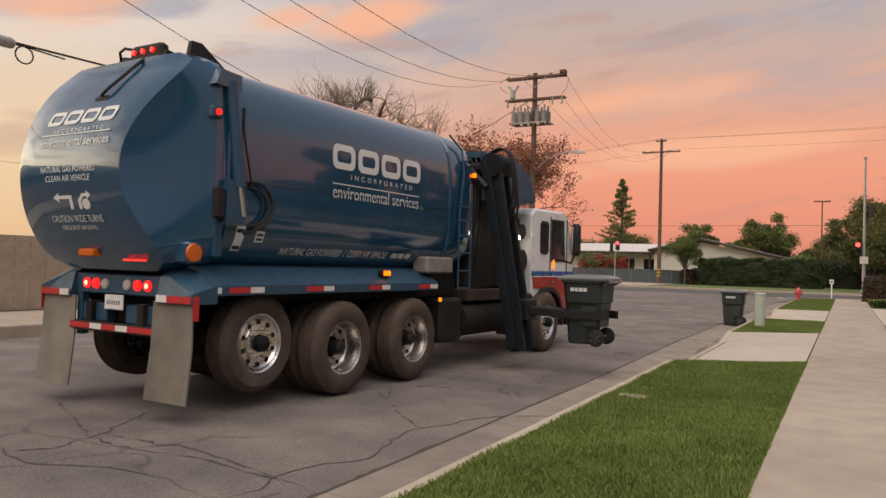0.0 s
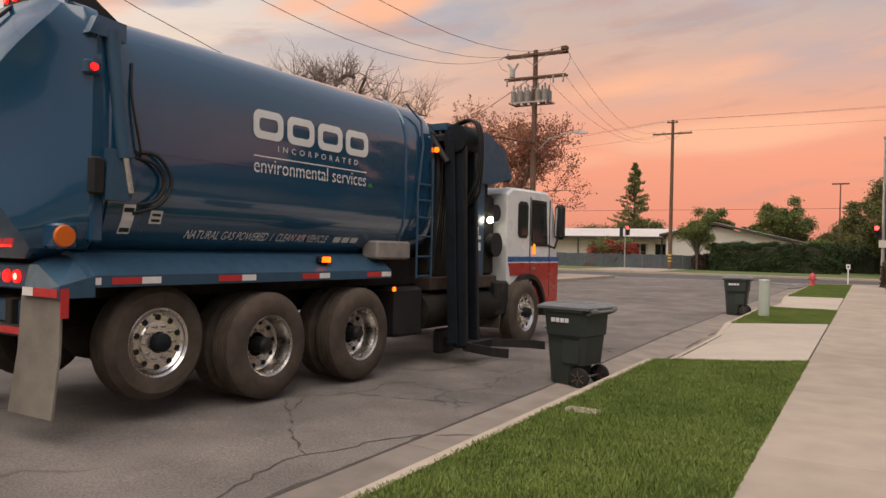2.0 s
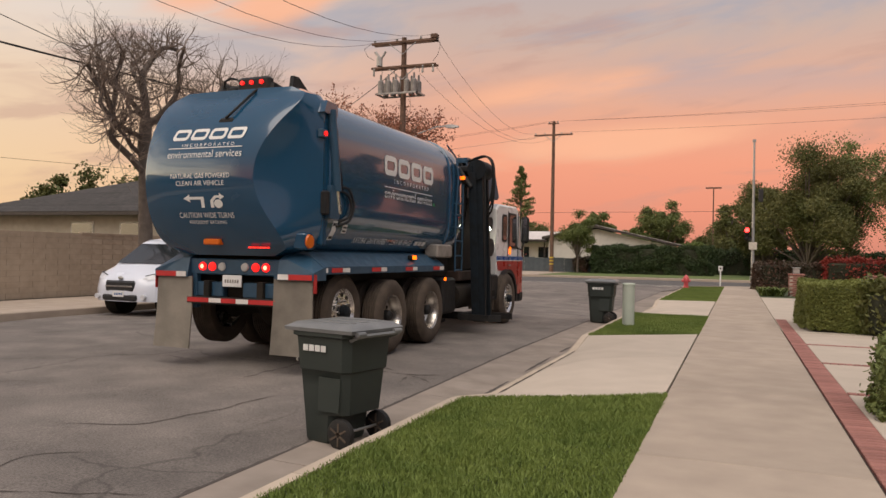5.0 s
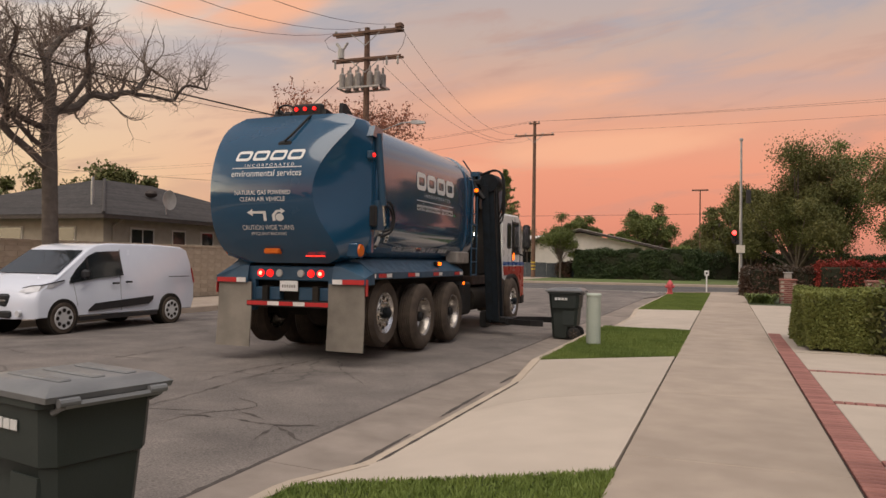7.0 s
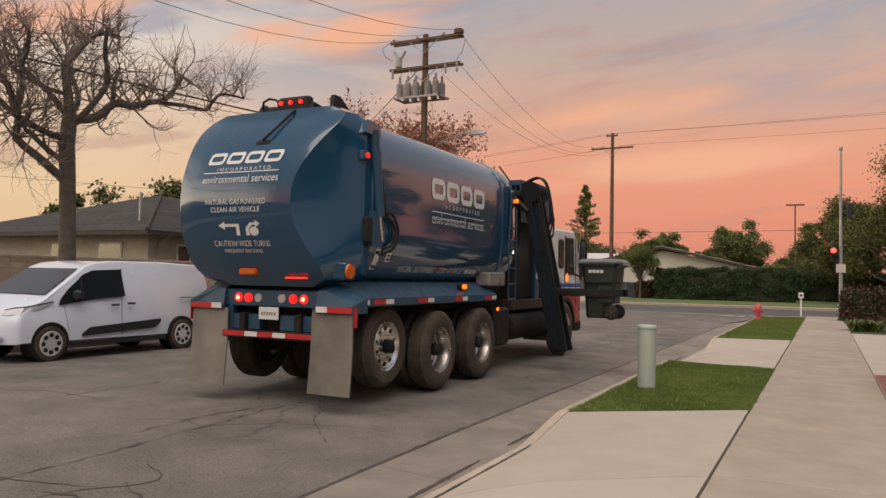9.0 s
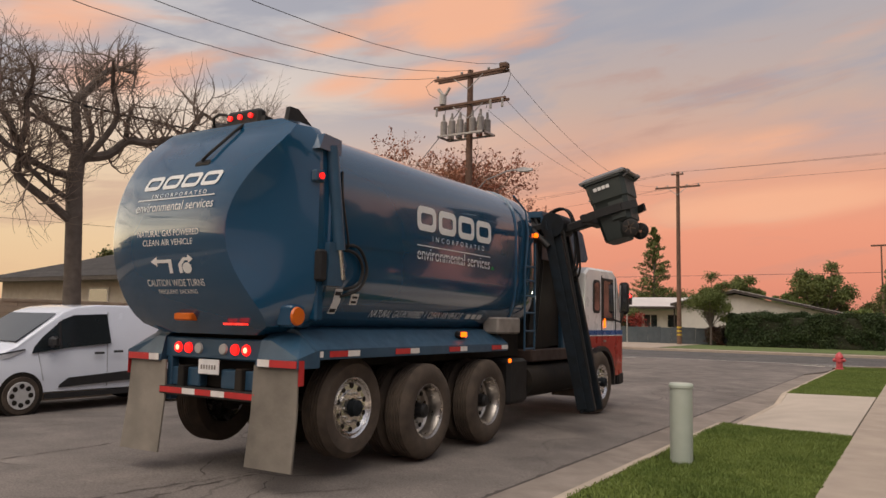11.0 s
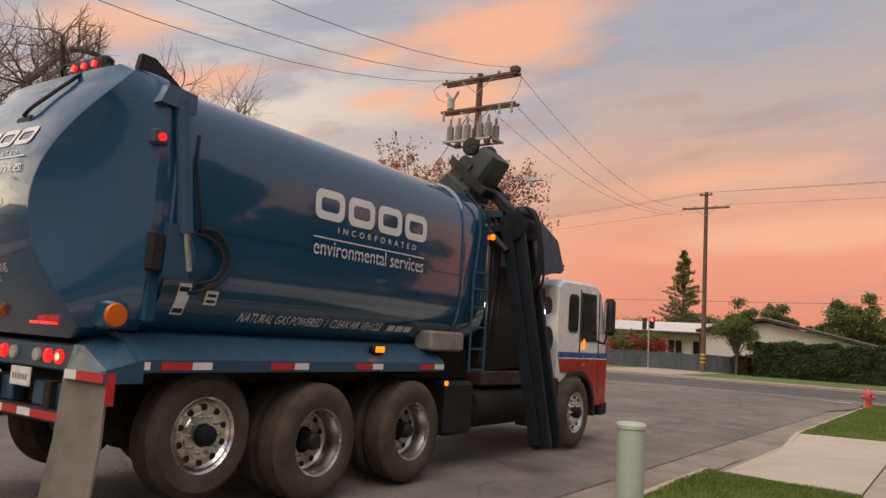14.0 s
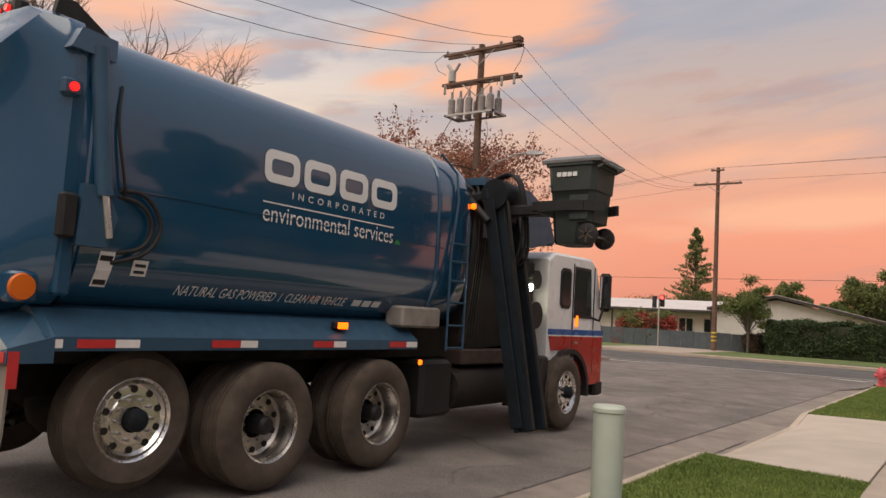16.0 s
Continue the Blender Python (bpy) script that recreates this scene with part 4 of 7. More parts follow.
# long fenders with reflective tape, and the wings at the rear corners
for sx in (1, -1):
    DY = 0.06
    f = tp("fender", Shape().prism([(sx * 0.88, 1.30), (sx * 0.88, 1.56), (sx * 1.02, 1.53), (sx * 1.26, 1.34), (sx * 1.26, 1.24), (sx * 1.22, 1.24), (sx * 1.20, 1.32)], "y", -2.06, 2.16), "blue2", label="long blue steel fender over the rear wheels", smooth=False)
    DY = 0.12
    w = tp("rear_wing", Shape().loft([[(sx * 0.72, -2.36, 1.16), (sx * 1.27, -2.36, 1.16), (sx * 1.27, -2.36, 1.26), (sx * 0.85, -2.30, 1.42), (sx * 0.72, -2.30, 1.42)], [(sx * 0.72, -2.05, 1.16), (sx * 1.27, -2.05, 1.16), (sx * 1.27, -2.05, 1.34), (sx * 1.02, -2.05, 1.53), (sx * 0.72, -2.05, 1.56)]]), "blue2", smooth=False)
    DY = 0.06
    for y, ln, red in ((-2.05, 0.12, 0), (-1.83, 0.29, 1), (-1.54, 0.20, 0), (-0.68, 0.30, 1), (-0.38, 0.19, 0), (0.50, 0.28, 1), (0.78, 0.18, 0), (1.66, 0.29, 1), (1.95, 0.20, 0)):
        tp("tape", Shape().box(sx * 1.262 - 0.004, sx * 1.262 + 0.004, y, y + ln - 0.004, 1.262, 1.322), "tapered" if red else "tapewhite", f)
    DY = 0.12
    for a, b, red in ((0.74, 0.90, 0), (0.90, 1.25, 1)):
        x0, x1 = sorted((sx * a, sx * b))
        tp("tape", Shape().box(x0, x1, -2.368, -2.360, 1.165, 1.235), "tapered" if red else "tapewhite", w)
    tp("tape", Shape().box(sx * 1.272 - 0.004, sx * 1.272 + 0.004, -2.35, -2.28, 1.0, 1.24), "tapered", w)
    x0, x1 = sorted((sx * 0.66, sx * 1.24))
    tp("mudflap", Shape().loft([[(x0, -2.33, 1.17), (x1, -2.33, 1.17), (x1, -2.31, 1.17), (x0, -2.31, 1.17)], [(x0 + .01, -2.36, 0.7), (x1 + .01, -2.34, 0.7), (x1 + .01, -2.32, 0.7), (x0 + .01, -2.34, 0.7)], [(x0 + .03, -2.44, 0.2), (x1 + .02, -2.40, 0.19), (x1 + .02, -2.38, 0.19), (x0 + .03, -2.42, 0.2)]]), "flap", label="long dusty grey rubber mudflap")
DY = 0.25
side_lamp = tp("fender_lamp_base", Shape().box(1.12, 1.205, 0.66, 0.86, 1.43, 1.52, 0.02), "black", label="black rubber lamp base")
tp("fender_marker_lamp", Shape().box(1.20, 1.222, 0.685, 0.835, 1.443, 1.507, 0.018), "amber", side_lamp, "lit oblong amber side lamp")
tp("small_marker_lamp", Shape().box(1.24, 1.27, 2.02, 2.08, 1.06, 1.12, 0.01), "amber")
DY = 0.2
# rear lamp panel, plate, bumper frame
panel = tp("lamp_panel", Shape().box(-0.74, 0.74, -2.36, -2.24, 1.20, 1.42, 0.015), "blue2", label="blue steel rear lamp panel")
for x, k in ((-0.52, 1), (-0.36, 1), (-0.20, 0), (0.17, 0), (0.34, 1), (0.50, 1)):
    tp("tail_lamp" if k else "reversing_lamp", Shape().lathe([(0.060, 0), (0.052, -0.02), (0.001, -0.024)], "y", 18, (x, -2.362, 1.31)), "redlamp" if k else "clearlens", panel, "lit red tail lamp" if k else "unlit clear lamp")
    if abs(x) > 0.48:
        tp("lamp_core", Shape().lathe([(0.030, 0), (0.022, -0.006), (0.001, -0.008)], "y", 12, (x, -2.384, 1.31)), "lampcore", panel)
plate = tp("number_plate", Shape().box(-0.18, 0.13, -2.385, -2.365, 1.04, 1.20, 0.008), "white", label="white number plate with dark bars")
for k in range(6):
    tp("printed_bar", Shape().box(-0.135 + k * 0.040, -0.113 + k * 0.040, -2.388, -2.384, 1.095, 1.14), "grey", plate)
tp("rear_recess", Shape().box(-0.7, 0.7, -2.2, -2.1, 0.9, 1.22), "dark")
for a, b in ((-0.72, -0.2), (0.12, 0.72)):
    tp("rear_crossplate", Shape().box(a, b, -2.34, -2.22, 0.90, 1.10, 0.012), "blue2")
bumper = tp("rear_bumper", Shape().box(-0.74, 0.74, -2.42, -2.30, 0.80, 0.90, 0.012), "black", label="black bumper bar with reflective tape")
x = -0.72
for ln, red in ((0.36, 1), (0.2, 0), (0.24, 1), (0.2, 0), (0.42, 1)):
    tp("tape", Shape().box(x, x + ln - 0.004, -2.428, -2.420, 0.825, 0.885), "tapered" if red else "tapewhite", bumper)
    x += ln
for sx in (1, -1):
    tp("bumper_post", Shape().box(sx * 0.66 - 0.04, sx * 0.66 + 0.04, -2.36, -2.26, 0.74, 1.22, 0.01), "blue2", bumper)

DY = 0.0
# chassis
for sx in (1, -1):
    tp("chassis_rail", Shape().box(sx * 0.43 - 0.05, sx * 0.43 + 0.05, -2.2, 7.1, 0.82, 1.12, 0.01), "dark")
tp("subframe", Shape().box(-0.9, 0.9, -2.0, 3.3, 1.12, 1.5), "dark")
for y, z in ((-1.17, 0.70), (0.08, 0.55), (1.62, 0.55), (6.12, 0.55)):
    tp("axle", Shape().cyl((-1.0, y, z), (1.0, y, z), 0.09).ball((0, y, z), 0.26), "dark")


def wheel(y, z, sx, dual, wx):
    """A tyre (two for a dual), its aluminium disc wheel, hub and nuts."""
    R, W = (0.565 if y > -0.5 else 0.54), 0.30
    h = tp("wheel", Shape().lathe([(0.10, -0.02), (0.16, 0.0), (0.16, 0.06), (0.10, 0.10)], "x", 16, (0, 0, 0)), "dark", plain=True)
    h.location = (sx * wx, y, z)
    for k in range(2 if dual else 1):
        xo = (0.21 - 0.33 * k) * sx
        lo, hi = xo - W / 2, xo + W / 2
        prof = [(0.31, lo + 0.02), (0.335, lo), (0.47, lo - 0.012), (R - 0.03, lo + 0.02), (R, lo + 0.05)]
        for g in range(5):
            c = lo + 0.05 + (W - 0.1) * (g + 0.5) / 5
            prof += [(R, c - 0.012), (R - 0.012, c - 0.007), (R - 0.012, c + 0.007), (R, c + 0.012)]
        prof += [(R, hi - 0.05), (R - 0.03, hi - 0.02), (0.47, hi + 0.012), (0.335, hi), (0.31, hi - 0.02)]
        part("tyre", Shape().lathe(prof, "x", 40), M["rubber"], h, "dusty black tyre")
    rim = 0.21 * sx
    o = rim + sx * 0.13
    dish = (rim - sx * 0.07) if dual else (rim + sx * 0.11)
    prof = [(0.31, rim - sx * 0.13), (0.28, rim - sx * 0.12), (0.28, dish - sx * 0.02), (0.13, dish - sx * 0.02), (0.13, dish), (0.25, dish + sx * 0.004), (0.275, dish + sx * 0.03), (0.288, o - sx * 0.05), (0.30, o - sx * 0.03), (0.305, o - sx * 0.005), (0.325, o + sx * 0.014), (0.33, o + sx * 0.01), (0.33, o - sx * 0.005)]
    part("rim", Shape().lathe(prof, "x", 36), M["aludull" if dual else "alu"], h, "polished aluminium rim")
    if not dual:
        part("flange", Shape().lathe([(0.195, dish), (0.19, dish + sx * 0.022), (0.10, dish + sx * 0.026), (0.09, dish)], "x", 30), M["alu"], h, "raised aluminium wheel flange")
    hub = [(0.09, dish), (0.085, dish + sx * (0.10 if not dual else 0.15)), (0.06, dish + sx * (0.12 if not dual else 0.18)), (0.001, dish + sx * (0.125 if not dual else 0.185))]
    part("hub_cap", Shape().lathe(hub, "x", 20), M["black" if dual else "mast"], h)
    nut = Shape().cyl((0, 0, 0), (sx * 0.035, 0, 0), 0.014, seg=6).mesh("wheel_nut", M["steel"])
    hole = Shape().cyl((-sx * 0.002, 0, 0), (sx * 0.0075, 0, 0), 0.028, seg=12).mesh("hand_hole", M["dark"])
    for k in range(10):
        a = 2 * math.pi * k / 10
        for me_, rr, ph, nm in ((nut, 0.155, 0.0, "wheel_nut"), (hole, 0.232, 0.31, "hand_hole")):
            ob = part(nm, me_, None, h)
            ob.location = (dish + sx * (0.004 if nm == "hand_hole" else 0.0 if dual else 0.02), rr * math.cos(a + ph), rr * math.sin(a + ph))
    return h


WHEELS = []


def narrowed(x):
    """The truck is drawn a little too wide above: drawn in from its far side."""
    return 1.40 - (1.40 - x) * 0.915


for y, z, dual, wx in ((-1.17, 0.70, False, 0.83), (0.08, 0.565, True, 1.02), (1.62, 0.565, True, 1.02), (6.12, 0.565, False, 1.04)):
    for sx in (1, -1):
        w = wheel(y, z, sx, dual, wx)
        w.location.x = narrowed(sx * wx)
        WHEELS.append((w, w.location.x, y, z))

DY = 0.2
# ladder, tool box, side details before the hopper
lad = tp("ladder", Shape().tube([(1.24, 2.62, 1.22), (1.24, 2.62, 2.4), (1.24, 2.72, 3.05), (1.17, 2.76, 3.40), (1.06, 2.55, 3.62)], 0.016), "blue2", label="blue steel access ladder")
tp("ladder_rail", Shape().tube([(1.24, 2.98, 1.22), (1.24, 2.98, 2.9)], 0.016), "blue2", lad)
for z in (1.25, 1.52, 1.80, 2.06, 2.30, 2.52):
    tp("rung", Shape().cyl((1.24, 2.62, z), (1.24, 2.98, z), 0.014, seg=8), "blue2", lad)
tp("tool_box", Shape().box(0.98, 1.24, 1.74, 2.48, 1.48, 1.72, 0.025), "grey", label="worn grey metal tool box")
tp("front_bulkhead_lamp", Shape().box(1.14, 1.20, 3.14, 3.20, 3.02, 3.09, 0.01), "amber")
tp("hydraulic_tank", Shape().box(0.55, 1.15, 2.3, 2.95, 0.42, 1.1, 0.05), "black")
tp("gas_tank", Shape().cyl((0.95, 3.0, 0.72), (0.95, 5.2, 0.72), 0.26, seg=18), "dark")
tp("underride_beam", Shape().box(0.5, 1.1, 3.2, 5.2, 1.02, 1.22, 0.02), "rust")

# hopper between body and cab
hop = tp("hopper", Shape().loft([[(-1.1, 3.24, 1.2), (1.0, 3.24, 1.2), (1.0, 3.24, 3.35), (-1.1, 3.24, 3.35)], [(-1.1, 5.0, 1.3), (1.0, 5.0, 1.3), (1.0, 5.0, 3.0), (-1.1, 5.0, 3.0)]]), "dark", label="dark grimy loading hopper")
tp("hopper_visor", Shape().prism([(3.5, 3.50), (4.75, 3.52), (5.35, 3.30), (5.62, 2.86), (5.54, 2.80), (5.28, 3.2), (4.72, 3.42), (3.5, 3.40)], "x", -1.0, 1.12).prism([(3.5, 3.50), (4.75, 3.52), (5.35, 3.30), (5.62, 2.86), (4.9, 2.7), (3.5, 2.7)], "x", 1.10, 1.13), "blue2", hop, "weathered blue visor over the hopper")
tp("hopper_collar", Shape().tube([(1.0, 3.3, 1.3), (1.12, 3.32, 2.6), (1.05, 3.4, 3.2), (0.8, 3.5, 3.42)], 0.06, 8), "black", hop)
for k in range(4):
    y = 3.42 + 0.06 * k
    tp("hydraulic_hose", Shape().tube([(0.98, y, 1.4), (1.08, y, 2.5), (1.12, y, 3.0), (1.0, y + .1, 3.38), (0.8, y + .2, 3.45)], 0.022, 6), "black", hop)
tp("vertical_placard", Shape().box(1.07, 1.075, 3.30, 3.36, 2.0, 2.36), "decal", hop, "narrow white printed strip")
tp("cab_rear_box", Shape().box(0.55, 1.02, 4.75, 5.25, 1.2, 2.55, 0.06), "dark")
tp("air_cleaner", Shape().cyl((0.80, 5.1, 1.72), (1.14, 5.1, 1.72), 0.20, seg=18).cyl((0.80, 5.12, 2.25), (1.12, 5.12, 2.25), 0.14, seg=16), "black", label="black round air cleaner")
tp("work_lamp", Shape().lathe([(0.055, 0), (0.05, -0.02), (0.001, -0.025)], "y", 16, (1.14, 4.86, 2.12)), "whitelamp", label="bright white work lamp")
tp("step_plate", Shape().box(0.7, 1.2, 5.0, 5.45, 0.55, 1.12, 0.03), "black")
tp("battery_box", Shape().box(0.72, 1.12, 4.42, 4.96, 0.50, 0.90, 0.035), "wornpale", label="scuffed pale battery box")
tp("front_mudguard", Shape().prism([(5.12, 0.34), (5.16, 0.34), (5.20, 0.80), (5.30, 1.10), (5.26, 1.10), (5.15, 0.80)], "x", 0.62, 1.20), "rubber", label="dusty rubber mudguard behind the front wheel")
post = tp("hopper_side_post", Shape().box(0.98, 1.08, 4.52, 4.78, 1.05, 2.95, 0.02), "blue2", hop, "weathered blue hopper side post")
for z, h in ((1.62, 0.13), (1.80, 0.06), (1.86, 0.14)):
    tp("small_label", Shape().box(1.081, 1.085, 4.58 if h < 0.14 else 4.54, 4.66 if h < 0.14 else 4.58, z, z + h), "decal", post, "small white label")

DY = 0.32
# cab
prof = [(5.35, 1.05), (7.38, 1.05), (7.46, 1.5), (7.38, 2.1), (7.18, 2.62), (6.95, 2.74), (5.55, 2.72), (5.35, 2.6)]
cab = tp("cab", Shape().loft([[(-1.12, a * 1 + 0.0, b) for a, b in prof]] + [[(x, y if abs(x) < 1.1 else y, z) for y, z in prof] for x in (-1.10, 1.10)] + [[(1.13, 5.4 + (a - 5.4) * 0.985, 1.08 + (b - 1.08) * 0.975) for a, b in prof]]), "white", label="white cab with red and blue lower bands")
tp("cab_lower", Shape().prism([(6.55, 0.62), (7.44, 0.62), (7.47, 1.42), (5.42, 1.42), (5.5, 1.2), (6.35, 1.2)], "x", -1.14, 1.145), "red", cab, "red painted lower cab", False)
tp("cab_stripe", Shape().box(-1.142, 1.148, 5.40, 7.475, 1.44, 1.53), "stripe", cab, "blue stripe")
tp("cab_stripe", Shape().box(-1.141, 1.147, 5.40, 7.47, 1.42, 1.44), "white", cab)
tp("front_bumper", Shape().box(-1.14, 1.15, 7.22, 7.55, 0.42, 0.68, 0.04), "black", cab, "black front bumper")
tp("wheel_arch", Shape().loft([[(x, 6.05 + 0.70 * math.cos(a), 0.55 + 0.68 * math.sin(a)) for a in np.linspace(-0.15, math.pi + 0.15, 14)] + [(x, 6.05 + 0.62 * math.cos(a), 0.55 + 0.60 * math.sin(a)) for a in np.linspace(math.pi + 0.15, -0.15, 14)] for x in (0.62, 1.24)]), "black", cab, "black rubber wheel arch")
for sx in (1, -1):
    x = sx * 1.135

    def pane(name, pts, mat="glass", t=0.012, label=""):
        tp(name, Shape().prism(pts, "x", min(x, x + sx * t), max(x, x + sx * t)), mat, cab, label, False)
    pane("door_window_frame", [(6.28, 1.72), (6.98, 1.72), (6.90, 2.56), (6.28, 2.56)], "black", 0.008)
    pane("door_window", [(6.33, 1.78), (6.92, 1.78), (6.85, 2.51), (6.33, 2.51)], "glass", 0.014, "dark side window of the cab")
    pane("quarter_window_frame", [(5.75, 1.92), (5.82, 1.86), (6.08, 1.86), (6.14, 1.92), (6.14, 2.44), (6.08, 2.5), (5.82, 2.5), (5.75, 2.44)], "black", 0.008)
    pane("quarter_window", [(5.80, 1.95), (5.86, 1.91), (6.04, 1.91), (6.09, 1.95), (6.09, 2.41), (6.04, 2.45), (5.86, 2.45), (5.80, 2.41)], "glass", 0.014, "small rounded rear window of the cab")
    for y in (6.22, 7.05):
        pane("door_gap", [(y, 0.8), (y + 0.015, 0.8), (y + 0.015, 2.6), (y, 2.6)], "black", 0.013)
    pane("door_handle", [(6.3, 1.30), (6.42, 1.30), (6.42, 1.34), (6.3, 1.34)], "steel", 0.03)
    tp("cab_marker_lamp", Shape().box(x - 0.01, x + 0.02, 6.36, 6.43, 1.58, 1.76, 0.01), "amber", cab, "lit amber marker")
    tp("mirror_arm", Shape().tube([(sx * 1.1, 7.0, 1.75), (sx * 1.22, 7.12, 1.70), (sx * 1.25, 7.2, 1.9)], 0.025), "black", cab)
    tp("mirror", Shape().box(sx * 1.26 - 0.10, sx * 1.26 + 0.10, 7.18, 7.32, 1.86, 2.52, 0.05), "black", cab, "black wing mirror")
    tp("mirror_glass", Shape().box(sx * 1.26 - 0.075, sx * 1.26 + 0.075, 7.172, 7.178, 1.92, 2.46), "mirror", cab)
tp("windscreen", Shape().add([(-1.0, 7.44, 1.78), (1.0, 7.44, 1.78), (0.95, 7.24, 2.52), (-0.95, 7.24, 2.52)], [(0, 1, 2, 3)]), "glass", cab, "dark windscreen")

DY = 0.0
PRINT = ("lettering", "emblem_block", "printed_rule", "turn_arrows", "turn_roundel")
for ob in truck.children_recursive:
    kind = ob.name.split(".")[0]
    if kind == "wheel" or ob.parent.name.startswith("wheel") or (ob.parent == tailgate and kind in PRINT):
        continue
    for v in ob.data.vertices:
        v.co.x = narrowed(v.co.x)

# lift: mast that swings out at its foot, and gripper that rides on it
mast = tp("lift_mast", Shape().box(-0.13, -0.08, -0.26, 0.2, -2.95, 0.15, 0.012), "mast", label="dark steel lift mast with chain track", plain=True)
for y in (-0.165, 0.165):
    rail = tp("mast_rail", Shape().box(-0.10, 0.10, y - 0.035, y + 0.035, -2.95, 0.1, 0.015), "mast", mast, plain=True)
    tp("wear_strip", Shape().box(0.098, 0.106, y - 0.03, y + 0.03, -2.93, 0.05), "black", rail, "worn steel edge", plain=True)
tp("mast_side_plate", Shape().box(-0.16, 0.0, -0.272, -0.255, -2.9, 0.0, 0.01), "mast", mast, "dull blue side plate", plain=True)
tp("mast_linkage", Shape().box(-0.75, 0.0, -0.22, -0.14, 0.02, 0.14, 0.02).box(-0.62, -0.45, -0.3, 0.1, -0.1, 0.22, 0.03).cyl((-0.4, -0.3, 0.14), (-0.1, -0.3, -0.3), 0.05), "black", mast, "black steel linkage", plain=True)
for k in range(3):
    tp("mast_hose", Shape().tube(bend([(-0.3, 0.0 + .05 * k, 0.25), (0.1, 0.05 * k, 0.34), (0.26, 0.05 * k, 0.1), (0.2, 0.05 * k, -0.5 - .1 * k), (0.0, 0.05 * k, -0.9)]), 0.02, 6), "black", mast, plain=True)
tp("mast_chain", Shape().box(-0.06, 0.0, -0.06, 0.06, -2.8, 0.1, 0.01), "black", mast, plain=True)
tp("mast_head", Shape().cyl((0, -0.24, 0.05), (0, 0.24, 0.05), 0.20, seg=18).box(-0.45, 0.0, -0.14, 0.14, -0.05, 0.16, 0.03), "mast", mast, plain=True)
tp("mast_hose", Shape().tube([(-0.12, -0.18, 0.2), (0.02, -0.22, 0.25), (0.16, -0.2, -0.1), (0.14, -0.2, -1.2), (0.12, -0.2, -2.5)], 0.02), "black", mast, plain=True)
MAST_TOP = (1.52, 3.75, 3.18)
# gripper in the space of the bin that it holds (origin at the bin's foot)
gripper = tp("gripper", Shape().box(-1.05, -0.42, -0.09, 0.09, 0.40, 0.54, 0.02).box(-1.12, -0.96, -0.2, 0.2, 0.30, 0.66, 0.03).box(-0.50, -0.40, -0.36, 0.36, 0.40, 0.54, 0.02), "black", label="black steel gripper with two belt arms", plain=True)
FING = []
for sy in (1, -1):
    pts = [(0, 0, 0), (0.20, 0.015 * sy, 0), (0.62, -0.02 * sy, 0), (0.84, -0.13 * sy, 0)]
    sh = Shape()
    for a, b in zip(pts, pts[1:]):
        n = Vector((-(b[1] - a[1]), b[0] - a[0], 0)).normalized() * 0.02
        sh.loft([[(p[0] + n.x * q, p[1] + n.y * q, h) for q, h in ((-1, -0.06), (1, -0.06), (1, 0.06), (-1, 0.06))] for p in (a, b)])
    fo = part("gripper_arm", sh, M["black"], gripper, "hinged black gripper arm")
    FING.append((fo, sy))

# ---- wheeled bins ----
BIN = 1.04  # the size of the bins against the drawing below


